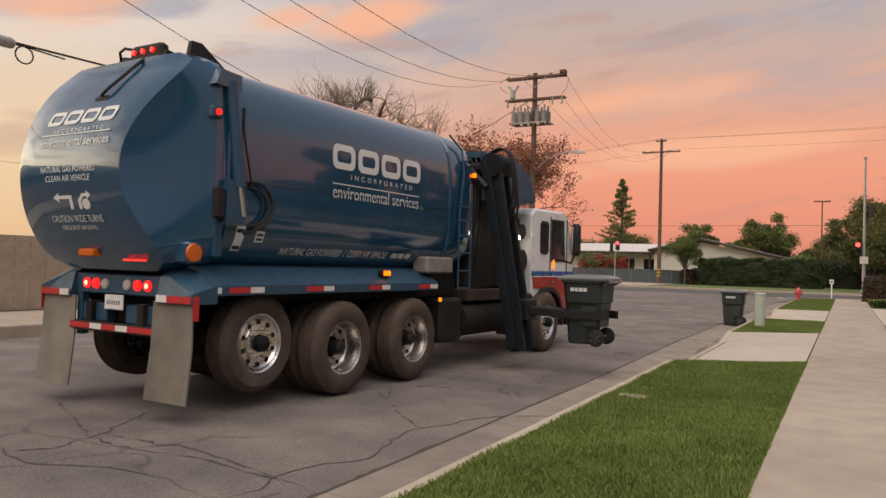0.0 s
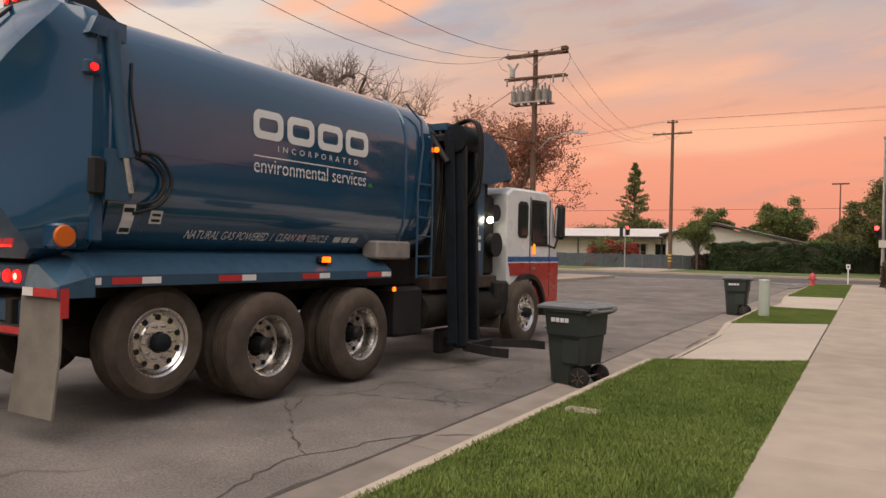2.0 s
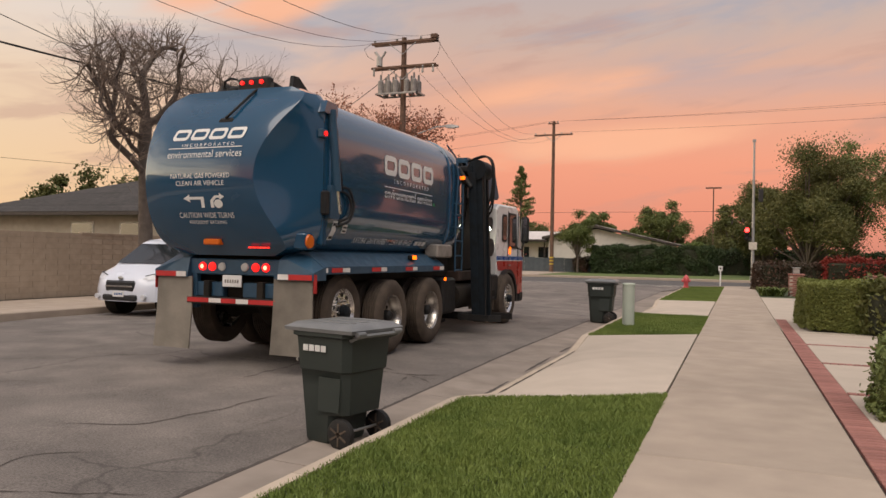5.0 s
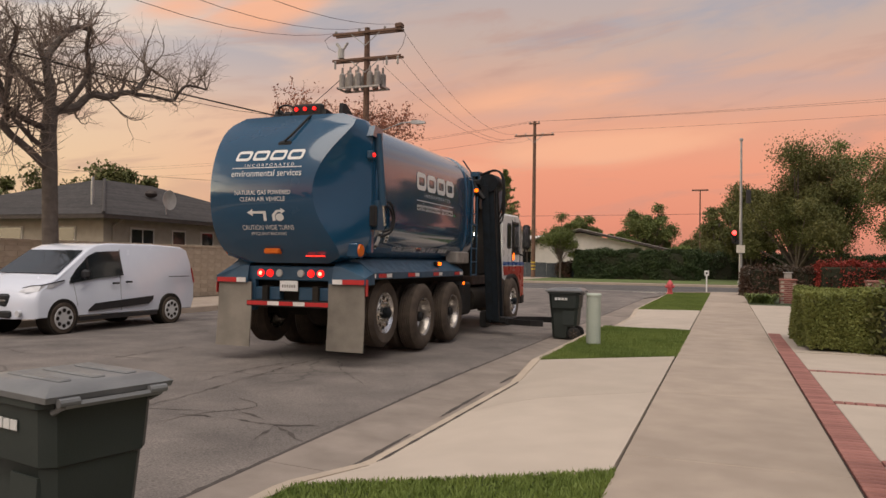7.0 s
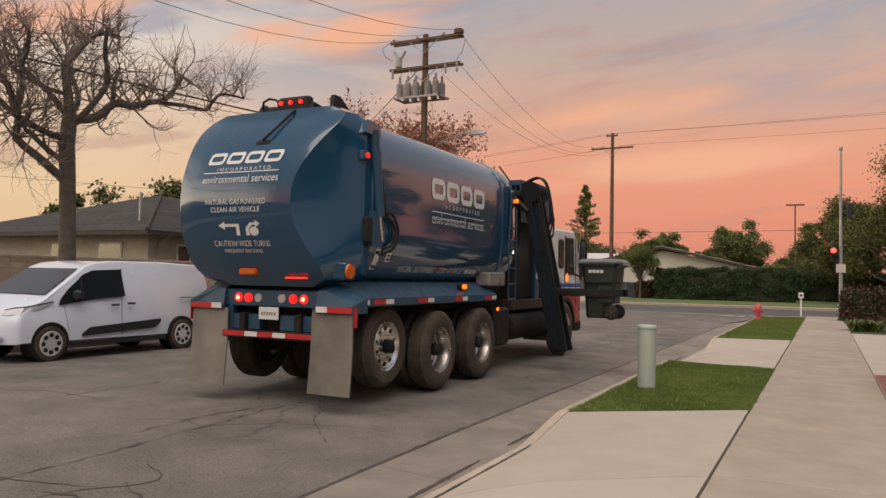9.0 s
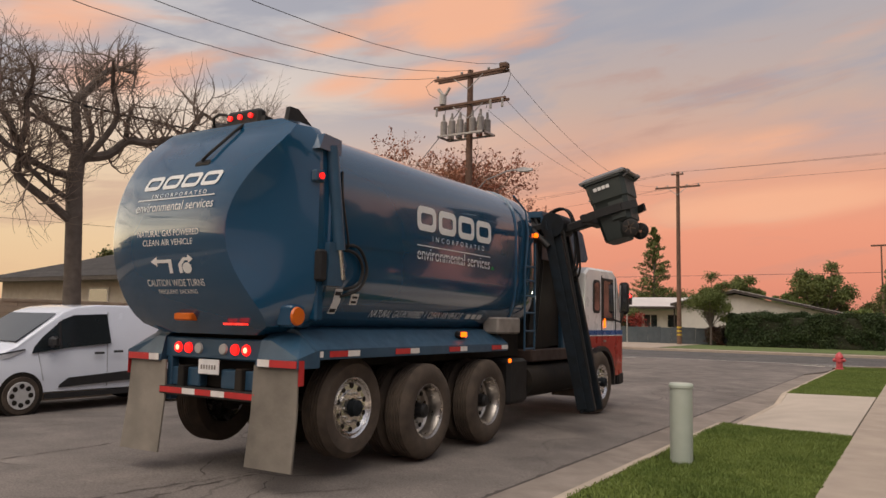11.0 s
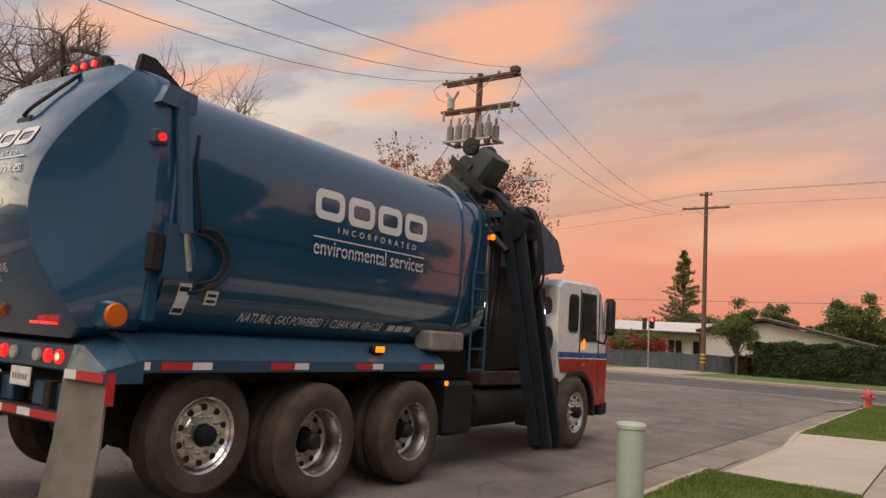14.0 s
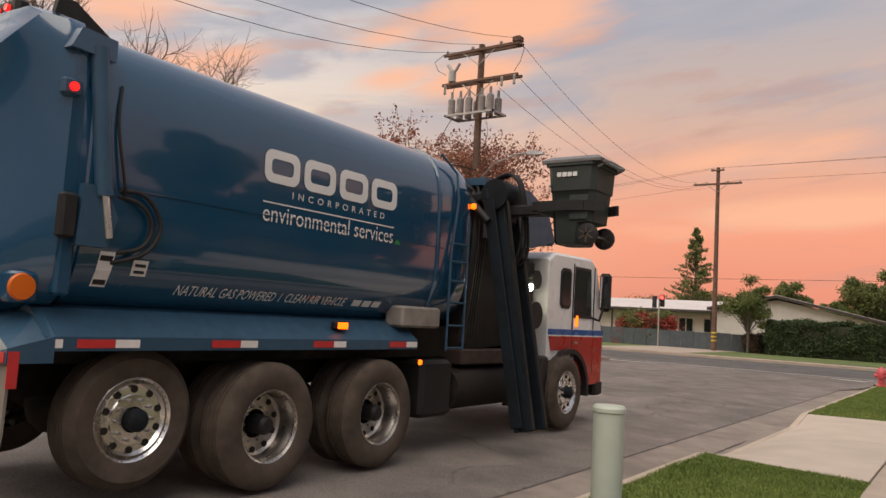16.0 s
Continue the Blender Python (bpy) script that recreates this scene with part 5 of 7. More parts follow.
def bin_thing(m, label):
    b = thing("wheeled_bin", m, label, "wheeled bin", "wheeled bins on the street")

    def ring(z, x0, x1, w, r=0.06):
        return [(x0 + r, -w, z), (x1 - r, -w, z), (x1, -w + r, z), (x1, w - r, z), (x1 - r, w, z), (x0 + r, w, z), (x0, w - r, z), (x0, -w + r, z)]
    rings = [ring(0.02, -0.23, 0.09, 0.22), ring(0.05, -0.245, 0.10, 0.235), ring(0.26, -0.258, 0.12, 0.25), ring(0.275, -0.259, 0.245, 0.252), ring(0.50, -0.273, 0.262, 0.268), ring(0.62, -0.281, 0.272, 0.276), ring(0.635, -0.29, 0.29, 0.288), ring(0.91, -0.31, 0.305, 0.305), ring(0.92, -0.335, 0.325, 0.33), ring(0.955, -0.335, 0.325, 0.33),
             ring(0.954, -0.30, 0.29, 0.295), ring(0.40, -0.25, 0.235, 0.245), ring(0.29, -0.2, 0.18, 0.2)]
    part("tub", Shape().loft(rings, caps=True), M["bin"], b, "dark green plastic tub")
    for sy in (1, -1):
        w = part("wheel", Shape().lathe([(0.03, -0.035), (0.10, -0.035), (0.125, -0.025), (0.13, 0.0), (0.125, 0.025), (0.10, 0.035), (0.03, 0.035)], "y", 20, (0.20, sy * 0.245, 0.125)), M["black"], b, "black plastic wheel")
        sp = Shape()
        for k in range(6):
            a = k * math.pi / 3
            sp.box(-0.008, 0.008, -0.04, 0.04, 0.02, 0.095)
            n = 8
            for i in range(n):
                x, y, z = sp.v[-n + i]
                sp.v[-n + i] = (0.20 + x * math.cos(a) + z * math.sin(a), sy * 0.245 + y, 0.125 - x * math.sin(a) + z * math.cos(a))
        part("spokes", sp, M["rubber"], w)
    part("axle", Shape().cyl((0.20, -0.25, 0.125), (0.20, 0.25, 0.125), 0.012), M["steel"], b)
    part("handle", Shape().tube([(0.30, -0.26, 0.90), (0.39, -0.26, 0.94), (0.39, 0.26, 0.94), (0.30, 0.26, 0.90)], 0.018), M["lid"], b, "moulded rear handle")
    part("catch_bar", Shape().cyl((-0.295, -0.26, 0.70), (-0.295, 0.26, 0.70), 0.014), M["steel"], b)
    part("side_panel", Shape().prism([(-0.02, 0.30), (0.20, 0.30), (0.215, 0.58), (-0.02, 0.58)], "y", -0.284, -0.262), M["bin"], b, "", False)
    for k in range(4):
        part("emblem_block", Shape().box(-0.18 + 0.066 * k, -0.124 + 0.066 * k, -0.312, -0.304, 0.79, 0.845, 0.008), M["decal"], b, "plain white emblem block")
    lid = part("lid", Shape().loft([[(-0.70, -0.34, 0.0), (0.03, -0.34, 0.0), (0.03, 0.34, 0.0), (-0.70, 0.34, 0.0)], [(-0.71, -0.345, 0.03), (0.04, -0.345, 0.03), (0.04, 0.345, 0.03), (-0.71, 0.345, 0.03)], [(-0.62, -0.28, 0.075), (-0.03, -0.28, 0.075), (-0.03, 0.28, 0.075), (-0.62, 0.28, 0.075)]]), M["lid"], b, "dark grey moulded lid")
    lid.location = (0.34, 0, 0.955)
    for y in (-0.18, 0.0, 0.18):
        part("lid_rib", Shape().box(-0.55, -0.08, y - 0.035, y + 0.035, 0.07, 0.085, 0.008), M["lid"], lid)
    for y in (-0.24, 0.24):
        part("hinge", Shape().cyl((0.05, y - 0.05, 0.0), (0.05, y + 0.05, 0.0), 0.022, seg=10), M["lid"], lid)
    for ob in b.children_recursive:
        ob.location *= BIN
        for v in ob.data.vertices:
            v.co *= BIN
    return b, lid


bin1, lid1 = bin_thing(pose(-2.60, 17.85, -0.275, 0, 0, -12), "dark green wheeled bin with grey lid, set down at the kerb")
bin2, lid2 = bin_thing(pose(-2.42, 30.6, -0.18), "dark green wheeled bin, gripped and tipped by the truck")

# ---- street furniture ----
post = single("marker_post", Shape().lathe([(0.125, -0.05), (0.125, 0.84), (0.135, 0.845), (0.135, 0.875), (0.12, 0.895), (0.001, 0.90)], "z", 24, (-1.45, 28.05, 0)), M["pvc"], "pale green round utility post on the lawn strip", "utility post")
hyd = thing("fire_hydrant", pose(-1.75, 51.9, 0.0), "faded pinkish red fire hydrant on the lawn strip", "fire hydrant")
part("barrel", Shape().lathe([(0.16, 0), (0.16, 0.04), (0.115, 0.06), (0.11, 0.42), (0.15, 0.44), (0.15, 0.48), (0.12, 0.56), (0.06, 0.63), (0.03, 0.66), (0.001, 0.67)], "z", 18), M["hydrant"], hyd)
for m, r in (((1, 0), 0.07), ((-1, 0), 0.07), ((0, -1), 0.09)):
    part("outlet", Shape().cyl((m[0] * 0.08, m[1] * 0.08, 0.36), (m[0] * 0.2, m[1] * 0.2, 0.36), r, seg=14).cyl((m[0] * 0.2, m[1] * 0.2, 0.36), (m[0] * 0.23, m[1] * 0.23, 0.36), r * 0.4, seg=6), M["hydrant"], hyd)
sg = thing("small_sign_post", pose(-0.2, 58.2 - 2.0, 0), "slim white sign post at the corner", "sign post")
part("stake", Shape().box(-0.035, 0.035, -0.02, 0.02, 0, 1.0), M["white"], sg)
part("sign_plate", Shape().box(-0.11, 0.11, -0.03, -0.02, 0.85, 1.12), M["white"], sg)
part("printed_bar", Shape().box(-0.05, 0.05, -0.034, -0.0305, 0.93, 1.03), M["vanblack"], sg)


def signal_head(parent, x, y, z, lit=True):
    h = part("signal_head", Shape().box(x - 0.17, x + 0.17, y - 0.1, y + 0.1, z - 0.75, z + 0.22, 0.03), M["vanblack"], parent, "black traffic signal head, red lit" if lit else "black signal head seen edge on")
    if lit:
        part("red_lens", Shape().lathe([(0.16, 0), (0.13, -0.04), (0.001, -0.055)], "y", 18, (x, y - 0.1, z)), M["signalred"], h, "lit red signal lens")
        for dz in (0.29, 0.58):
            part("dark_lens", Shape().lathe([(0.125, 0), (0.1, -0.03), (0.001, -0.04)], "y", 18, (x, y - 0.1, z - dz)), M["glass"], h)
        for dz in (0, 0.29, 0.58):
            part("visor", Shape().loft([[(x + 0.17 * math.cos(a), yy, z - dz + 0.17 * math.sin(a)) for a in np.linspace(-0.2, math.pi + 0.2, 9)] for yy in (y - 0.1, y - 0.32)], closed=False, caps=False), M["vanblack"], h)


s1 = thing("traffic_signal", pose(-20.2, 82, 0), "low traffic signal post showing red", "traffic signal", "traffic signals")
part("pole", Shape().cyl((0, 0, 0), (0, 0, 4.2), 0.055), M["galv"], s1)
signal_head(s1, 0.28, -0.05, 4.0)
signal_head(s1, -0.42, 0.1, 3.9, False)
s2 = thing("traffic_signal", pose(1.72, 72.6, 0), "tall galvanised traffic signal pole showing red", "traffic signal", "traffic signals")
part("pole", Shape().cyl((0, 0, 0), (0, 0, 10.4), 0.13, 0.07).cyl((0, 0, 0), (0, 0, 0.3), 0.2), M["galv"], s2)
part("pole_cap", Shape().box(-0.12, 0.12, -0.12, 0.12, 10.35, 10.55, 0.03), M["galv"], s2)
signal_head(s2, -0.42, -0.1, 3.75)
signal_head(s2, 0.5, -0.1, 6.6, False)
part("sign_plate", Shape().box(-0.28, 0.28, -0.2, -0.17, 2.3, 2.85), M["trim"], s2, "pale sign plate")
part("pedestrian_head", Shape().box(-0.4, -0.12, -0.1, 0.1, 2.9, 3.2, 0.02), M["vanblack"], s2)


# ---- utility poles and cables ----
def pole(name, x, y, h, r, label):
    t = thing(name, pose(x, y, 0), label, "utility pole", "utility poles")
    part("pole_shaft", Shape().cyl((0, 0, -0.3), (0, 0, h), r, r * 0.68, 14), M["polewood"], t)
    return t


def insulator(parent, x, y, z):
    part("insulator", Shape().lathe([(0.03, 0), (0.075, 0.03), (0.04, 0.06), (0.07, 0.09), (0.04, 0.13), (0.001, 0.15)], "z", 10, (x, y, z)), M["porcelain"], parent)


p1 = pole("utility_pole", -15.5, 47.0, 12.6, 0.19, "weathered wooden utility pole with two crossarms and transformers")
for z, h, dy in ((12.35, 0.12, -0.16), (11.08, 0.11, -0.16), (11.08, 0.11, 0.16)):
    part("crossarm", Shape().box(-1.78, 1.85, dy - 0.05, dy + 0.05, z - h / 2, z + h / 2, 0.01), M["polewood"], p1)
part("crossarm", Shape().box(-1.78, 1.85, 0.12, 0.21, 12.29, 12.41, 0.01), M["polewood"], p1)
for sx in (1, -1):
    for z in (12.3, 11.0):
        part("arm_brace", Shape().tube([(0, -0.2, z - 0.6), (sx * 0.75, -0.2, z - 0.02)], 0.022, 5), M["galv"], p1)
for x in (-1.6, -0.35, 1.0):
    insulator(p1, x, -0.16, 12.41)
part("dead_end", Shape().box(1.55, 1.9, -0.25, 0.1, 12.4, 12.62, 0.03), M["polewood"], p1)
for x in (-1.6, 1.15, 1.72):
    part("cutout", Shape().lathe([(0.03, 0), (0.06, 0.04), (0.045, 0.3), (0.07, 0.34), (0.02, 0.4)], "z", 10, (x, -0.22, 10.66)), M["porcelain"], p1)
part("switch_head", Shape().cyl((-1.35, -0.1, 11.2), (-1.35, -0.1, 11.65), 0.16).cyl((-1.35, -0.1, 11.65), (-1.6, -0.1, 11.95), 0.07).cyl((-1.2, -0.1, 11.65), (-1.0, -0.1, 11.95), 0.06), M["porcelain"], p1, "grey switch gear")
part("rack", Shape().box(-1.35, 1.0, -0.5, -0.42, 9.62, 9.70).box(-1.35, 1.0, 0.42, 0.5, 9.62, 9.70).box(-1.35, -1.28, -0.5, 0.5, 9.62, 9.7).box(0.93, 1.0, -0.5, 0.5, 9.62, 9.7), M["galv"], p1, "steel equipment rack")
for x in (-1.15, -0.72, -0.3, 0.32, 0.72):
    for y in (-0.3, 0.3):
        c = part("transformer_can", Shape().lathe([(0.001, 0), (0.15, 0.0), (0.15, 0.62), (0.1, 0.68), (0.06, 0.70), (0.05, 0.98), (0.001, 1.0)], "z", 14, (x, y, 9.70)), M["can"], p1, "grey capacitor can")
for k in range(4):
    x = -1.2 + 0.7 * k
    part("jumper", Shape().tube([(x, -0.2, 11.0), (x + 0.12, -0.3, 10.85), (x + 0.1, -0.3, 10.7)], 0.012, 4), M["wire"], p1)
part("jumper", Shape().tube([(1.9, -0.2, 12.4), (2.15, -0.3, 12.0), (2.0, -0.3, 11.5), (1.7, -0.22, 11.2)], 0.012, 4), M["wire"], p1)
part("jumper", Shape().tube([(-1.75, -0.2, 12.4), (-2.15, -0.3, 12.1), (-1.95, -0.3, 11.7), (-1.6, -0.2, 11.5)], 0.012, 4), M["wire"], p1)
part("street_lamp_arm", Shape().tube([(0.1, -0.05, 6.9), (0.9, -0.05, 7.6), (1.9, -0.05, 7.9), (2.5, -0.05, 7.92)], 0.035, 8), M["galv"], p1)
part("street_lamp_head", Shape().loft([[(2.4, -0.14, 7.84), (2.4, 0.04, 7.84), (2.4, 0.02, 7.98), (2.4, -0.12, 7.98)], [(2.75, -0.18, 7.80), (2.75, 0.08, 7.80), (2.75, 0.05, 7.98), (2.75, -0.15, 7.98)], [(3.1, -0.12, 7.82), (3.1, 0.02, 7.82), (3.1, 0.0, 7.9), (3.1, -0.1, 7.9)]]), M["galv"], p1, "grey street lamp head")

p2 = pole("utility_pole", -15.8, 82.0, 14.4, 0.20, "tall brown wooden utility pole with one crossarm")
part("crossarm", Shape().box(-1.85, 1.85, -0.2, -0.08, 13.0, 13.14, 0.01), M["polewood"], p2)
part("crossarm", Shape().box(-0.5, 0.5, -0.2, -0.08, 14.1, 14.22, 0.01), M["polewood"], p2)
for sx in (1, -1):
    part("arm_brace", Shape().tube([(0, -0.2, 12.4), (sx * 0.8, -0.2, 13.02)], 0.025, 5), M["galv"], p2)
    for x in (1.7, 0.8):
        insulator(p2, sx * x, -0.14, 13.14)
    insulator(p2, sx * 0.42, -0.14, 14.22)
for z in (0.75, 1.05, 1.35):
    part("band", Shape().lathe([(0.205, z), (0.208, z + 0.005), (0.208, z + 0.125), (0.205, z + 0.13)], "z", 14), M["yellow"], p2, "yellow warning band")
p3 = pole("utility_pole", -46.0, 78.0, 12.0, 0.19, "distant wooden utility pole with transformers")
part("crossarm", Shape().box(-1.6, 1.6, -0.1, 0.1, 11.6, 11.75), M["polewood"], p3)
part("crossarm", Shape().box(-1.6, 1.6, -0.1, 0.1, 9.0, 9.15), M["polewood"], p3)
for x in (0.5, 1.1):
    part("transformer_can", Shape().cyl((x, -0.2, 7.6), (x, -0.2, 8.6), 0.26), M["porcelain"], p3)
p5 = thing("street_light", pose(-2.2, 110, 0), "distant slim street light with two heads", "street light")
part("pole_shaft", Shape().cyl((0, 0, 0), (0, 0, 10.4), 0.11, 0.07, 8), M["polewood"], p5)
part("lamp_head", Shape().box(-0.95, 0.95, -0.1, 0.1, 10.3, 10.48, 0.03), M["polewood"], p5)


def cable(a, b, sag, r=0.010):
    a, b = Vector(a), Vector(b)
    pts = [a.lerp(b, t) - Vector((0, 0, sag * 4 * t * (1 - t))) for t in np.linspace(0, 1, 20)]
    single("overhead_cable", Shape().tube(pts, r, 4), M["wire"], "thin black overhead cable", "cable", "overhead cables")


for x, z, ex, ez, sag in ((-16.8, 12.5, -10.81, 14.0, 4.99), (-15.42, 12.6, -9.83, 13.52, 4.72), (-13.95, 12.64, -7.96, 12.35, 4.17)):
    cable((x, 47, z), (ex, -3, ez), sag)
cable((-15.45, 47, 8.56), (-14.63, -3, 16.4), 5.49)
cable((-13.7, 47, 12.4), (-17.5, 81.86, 13.28), 1.5, 0.009)
cable((-13.8, 47, 11.1), (-16.6, 81.86, 13.28), 1.9, 0.009)
cable((-14.6, 47, 10.7), (-15.0, 81.86, 13.28), 2.1, 0.008)
sb = single("splice_case", Shape().lathe([(0.001, -0.45), (0.10, -0.43), (0.13, -0.35), (0.13, 0.35), (0.10, 0.43), (0.001, 0.45)], "y", 14, (-16.5, 16.5, 6.24)), M["porcelain"], "grey cable splice case hung on an overhead cable", "splice case")
loop = [(-16.5, 17.2 + 0.22 * math.sin(a), 6.05 + 0.2 * math.cos(a)) for a in np.linspace(0, 6.3, 14)]
single("cable_loop", Shape().tube([(-16.5, 17.0, 6.24)] + loop + [(-16.45, 18.2, 6.2)], 0.02, 5), M["wire"], "slack loop of black cable", "cable", "overhead cables")
cable((-15.4, 47, 7.4), (-17.5, -10, 6.6), 0.7, 0.03)
for x, z, k in ((-16.22, 14.36, 0.0), (-15.38, 14.36, -0.35), (-14.1, 13.28, -0.15)):
    cable((x, 81.86, z), (x + 62, 74, z + 0.2 + k), 0.5, 0.011)
    cable((x, 81.86, z), (x - 60, 92, z - 1.2 + k), 0.9, 0.011)
cable((-60, 96, 6.6), (60, 92, 7.0), 0.3, 0.022)
cable((-46.6, 78, 11.7), (-15.9, 47, 11.0), 0.8, 0.02)
cable((-46.6, 78, 9.2), (-70, 20, 9.5), 0.6, 0.02)

# ---- block wall and house on the opposite side ----
wall = structure("wall_block", Shape().box(-17.52, -17.40, -30, 50, -0.4, 1.80), M["mortar"], "tan concrete block garden wall")
me = Shape().box(-0.1, 0.0, -0.398, 0.398, -0.148, 0.0, 0.006).mesh("block", M["block"], False)
cap = Shape().box(-0.14, 0.02, -0.398, 0.398, -0.06, 0.02, 0.008).mesh("cap_block", M["block"], False)
for r in range(12):
    for k in range(26):
        y = 29.0 + 0.806 * k + (0.4 if r % 2 else 0)
        ob = new("block", me)
        ob.parent, ob.location = wall, (-17.385, y, 0.15 + 0.154 * r)
for k in range(26):
    ob = new("cap_block", cap)
    ob.parent, ob.location = wall, (-17.38, 29.0 + 0.806 * k, 1.86)
far = Shape()
for r in range(12):
    for k in range(56):
        y = 29.0 - 0.806 * (k + 1) + (0.4 if r % 2 else 0)
        if y > -16:
            z = 0.15 + 0.154 * r
            far.box(-17.485, -17.385, y - 0.398, y + 0.398, z - 0.148, z)
tagged(part("block_course", far, M["block"], wall, "", False), kind="stuff")
structure("left_yard", Shape().box(-60, -17.5, -40, 56, -0.4, -0.02), M["earth"], "bare yard behind the block wall")


def hip_roof(x0, x1, y0, y1, z, rise, inset):
    return Shape().loft([[(x0, y0, z - 0.12), (x1, y0, z - 0.12), (x1, y1, z - 0.12), (x0, y1, z - 0.12)], [(x0, y0, z), (x1, y0, z), (x1, y1, z), (x0, y1, z)], [(x0 + inset, y0 + inset, z + rise), (x1 - inset, y0 + inset, z + rise), (x1 - inset, y1 - inset, z + rise), (x0 + inset, y1 - inset, z + rise)]])


h1 = thing("house", pose(-21.0, 36.4, 0), "single-storey beige house with a dark hipped shingle roof", "house")
part("wall", Shape().box(-12.6, -0.55, 0.55, 15.0, -0.2, 2.9), M["stucco"], h1, "beige stucco wall", False)
roof = part("roof", hip_roof(-13.2, 0, 0, 15.6, 3.02, 2.05, 6.2), M["shingle"], h1, "dark grey shingle roof", False)
# shingle courses on the two slopes that face the street
for k in range(22):
    t0 = k / 22
    i = 6.2 * t0
    z = 3.03 + 2.05 * t0
    part("shingle_course", Shape().add([(0.03 - i, i, z), (0.03 - i, 15.6 - i, z), (-0.28 - i, 15.6 - i - .28, z + 0.105), (-0.28 - i, i + .28, z + 0.105), (0.03 - i, i, z - 0.02), (0.03 - i, 15.6 - i, z - 0.02)], [(0, 1, 2, 3), (0, 1, 5, 4)]), M["shingle"], roof, "", False)
    part("shingle_course", Shape().add([(-i, i - 0.03, z), (-13.2 + i, i - 0.03, z), (-13.2 + i + .28, i + 0.28, z + 0.105), (-i - .28, i + 0.28, z + 0.105), (-i, i - 0.03, z - 0.02), (-13.2 + i, i - 0.03, z - 0.02)], [(0, 1, 2, 3), (0, 1, 5, 4)]), M["shingle"], roof, "", False)
part("hip_cap", Shape().tube([(0.03, -0.03, 3.06), (-6.2, 6.2, 5.12)], 0.07, 6), M["shingle"], roof)
part("fascia", Shape().box(-13.25, 0.03, -0.03, 0.0, 2.86, 3.02).box(0.0, 0.03, 0.0, 15.6, 2.86, 3.02), M["fascia"], h1, "dark fascia board", False)
for y in (2.0, 4.4, 6.3):
    w = part("window", Shape().box(-0.57, -0.51, y - 0.1, y + (1.25 if y < 3 else 0.8), 1.75, 2.6), M["trim"], h1, "white-framed window", False)
    part("pane", Shape().box(-0.52, -0.505, y - 0.02, y + (0.55 if y < 3 else 0.72), 1.83, 2.52), M["glass"], w, "", False)
    if y < 3:
        part("pane", Shape().box(-0.52, -0.505, y + 0.61, y + 1.17, 1.83, 2.52), M["glass"], w, "", False)
for x in (-3.2, -6.0):
    w = part("window", Shape().box(x, x + 1.3, 0.50, 0.57, 1.75, 2.6), M["trim"], h1, "white-framed window", False)
    part("pane", Shape().box(x + 0.07, x + 1.23, 0.49, 0.505, 1.82, 2.53), M["glass"], w, "", False)
part("vent_pipe", Shape().cyl((-2.0, 1.4, 3.3), (-2.0, 1.4, 4.6), 0.06), M["galv"], h1, "pale metal vent pipe")
part("downpipe", Shape().tube([(-0.2, 1.2, 2.9), (-0.5, 1.0, 2.6), (-0.5, 1.0, 0.3)], 0.05), M["stucco"], h1)
dish = part("satellite_dish", Shape().lathe([(0.001, 0.0), (0.2, 0.02), (0.42, 0.09), (0.42, 0.10), (0.2, 0.035), (0.001, 0.015)], "x", 20, (-0.5, 4.0, 3.85)), M["porcelain"], h1, "pale grey satellite dish")
part("dish_mast", Shape().tube([(-0.6, 4.0, 3.2), (-0.6, 4.0, 3.7), (-0.5, 4.0, 3.85)], 0.03), M["galv"], dish)
part("roof_vent", Shape().ball((-3.2, 6.0, 4.35), 0.28, 1, 1, 0.7), M["fascia"], h1)

# ---- the gabled house across the junction ----
h2 = thing("house", pose(-13.3, 92, 0), "pale low house with a wide gable and dark eaves", "house")
gab = [(-5.2, -0.2), (9.6, -0.2), (9.6, 2.4), (0.0, 4.55), (-5.2, 3.5)]
part("wall", Shape().prism(gab, "y", 0, 12), M["whitestucco"], h2, "pale stucco gable wall", False)
part("roof", Shape().prism([(-5.8, 3.42), (0, 4.68), (10.6, 2.28), (10.6, 2.48), (0, 4.92), (-5.8, 3.66)], "y", -0.7, 12.5), M["fascia"], h2, "dark low-pitched roof edge", False)
part("roof_top", Shape().prism([(-5.8, 3.67), (0, 4.93), (10.6, 2.49), (10.6, 2.52), (0, 4.97), (-5.8, 3.70)], "y", -0.6, 12.5), M["whiteroof"], h2, "pale roof covering", False)
part("wing_wall", Shape().box(-20, -5.2, 3.2, 12, -0.2, 3.2), M["whitestucco"], h2, "pale side wing", False)
part("wing_roof", Shape().loft([[(-20.5, 1.6, 3.2), (-4.6, 1.6, 3.2), (-4.6, 12.4, 3.2), (-20.5, 12.4, 3.2)], [(-20.5, 1.6, 3.42), (-4.6, 1.6, 3.42), (-4.6, 12.4, 3.42), (-20.5, 12.4, 3.42)]]), M["fascia"], h2, "", False)
part("wing_roof_top", Shape().loft([[(-20.4, 1.7, 3.43), (-4.7, 1.7, 3.43), (-4.7, 12.3, 3.43), (-20.4, 12.3, 3.43)], [(-20.4, 7, 4.5), (-4.7, 7, 4.5), (-4.7, 7.2, 4.5), (-20.4, 7.2, 4.5)]]), M["whiteroof"], h2, "pale roof of the side wing", False)
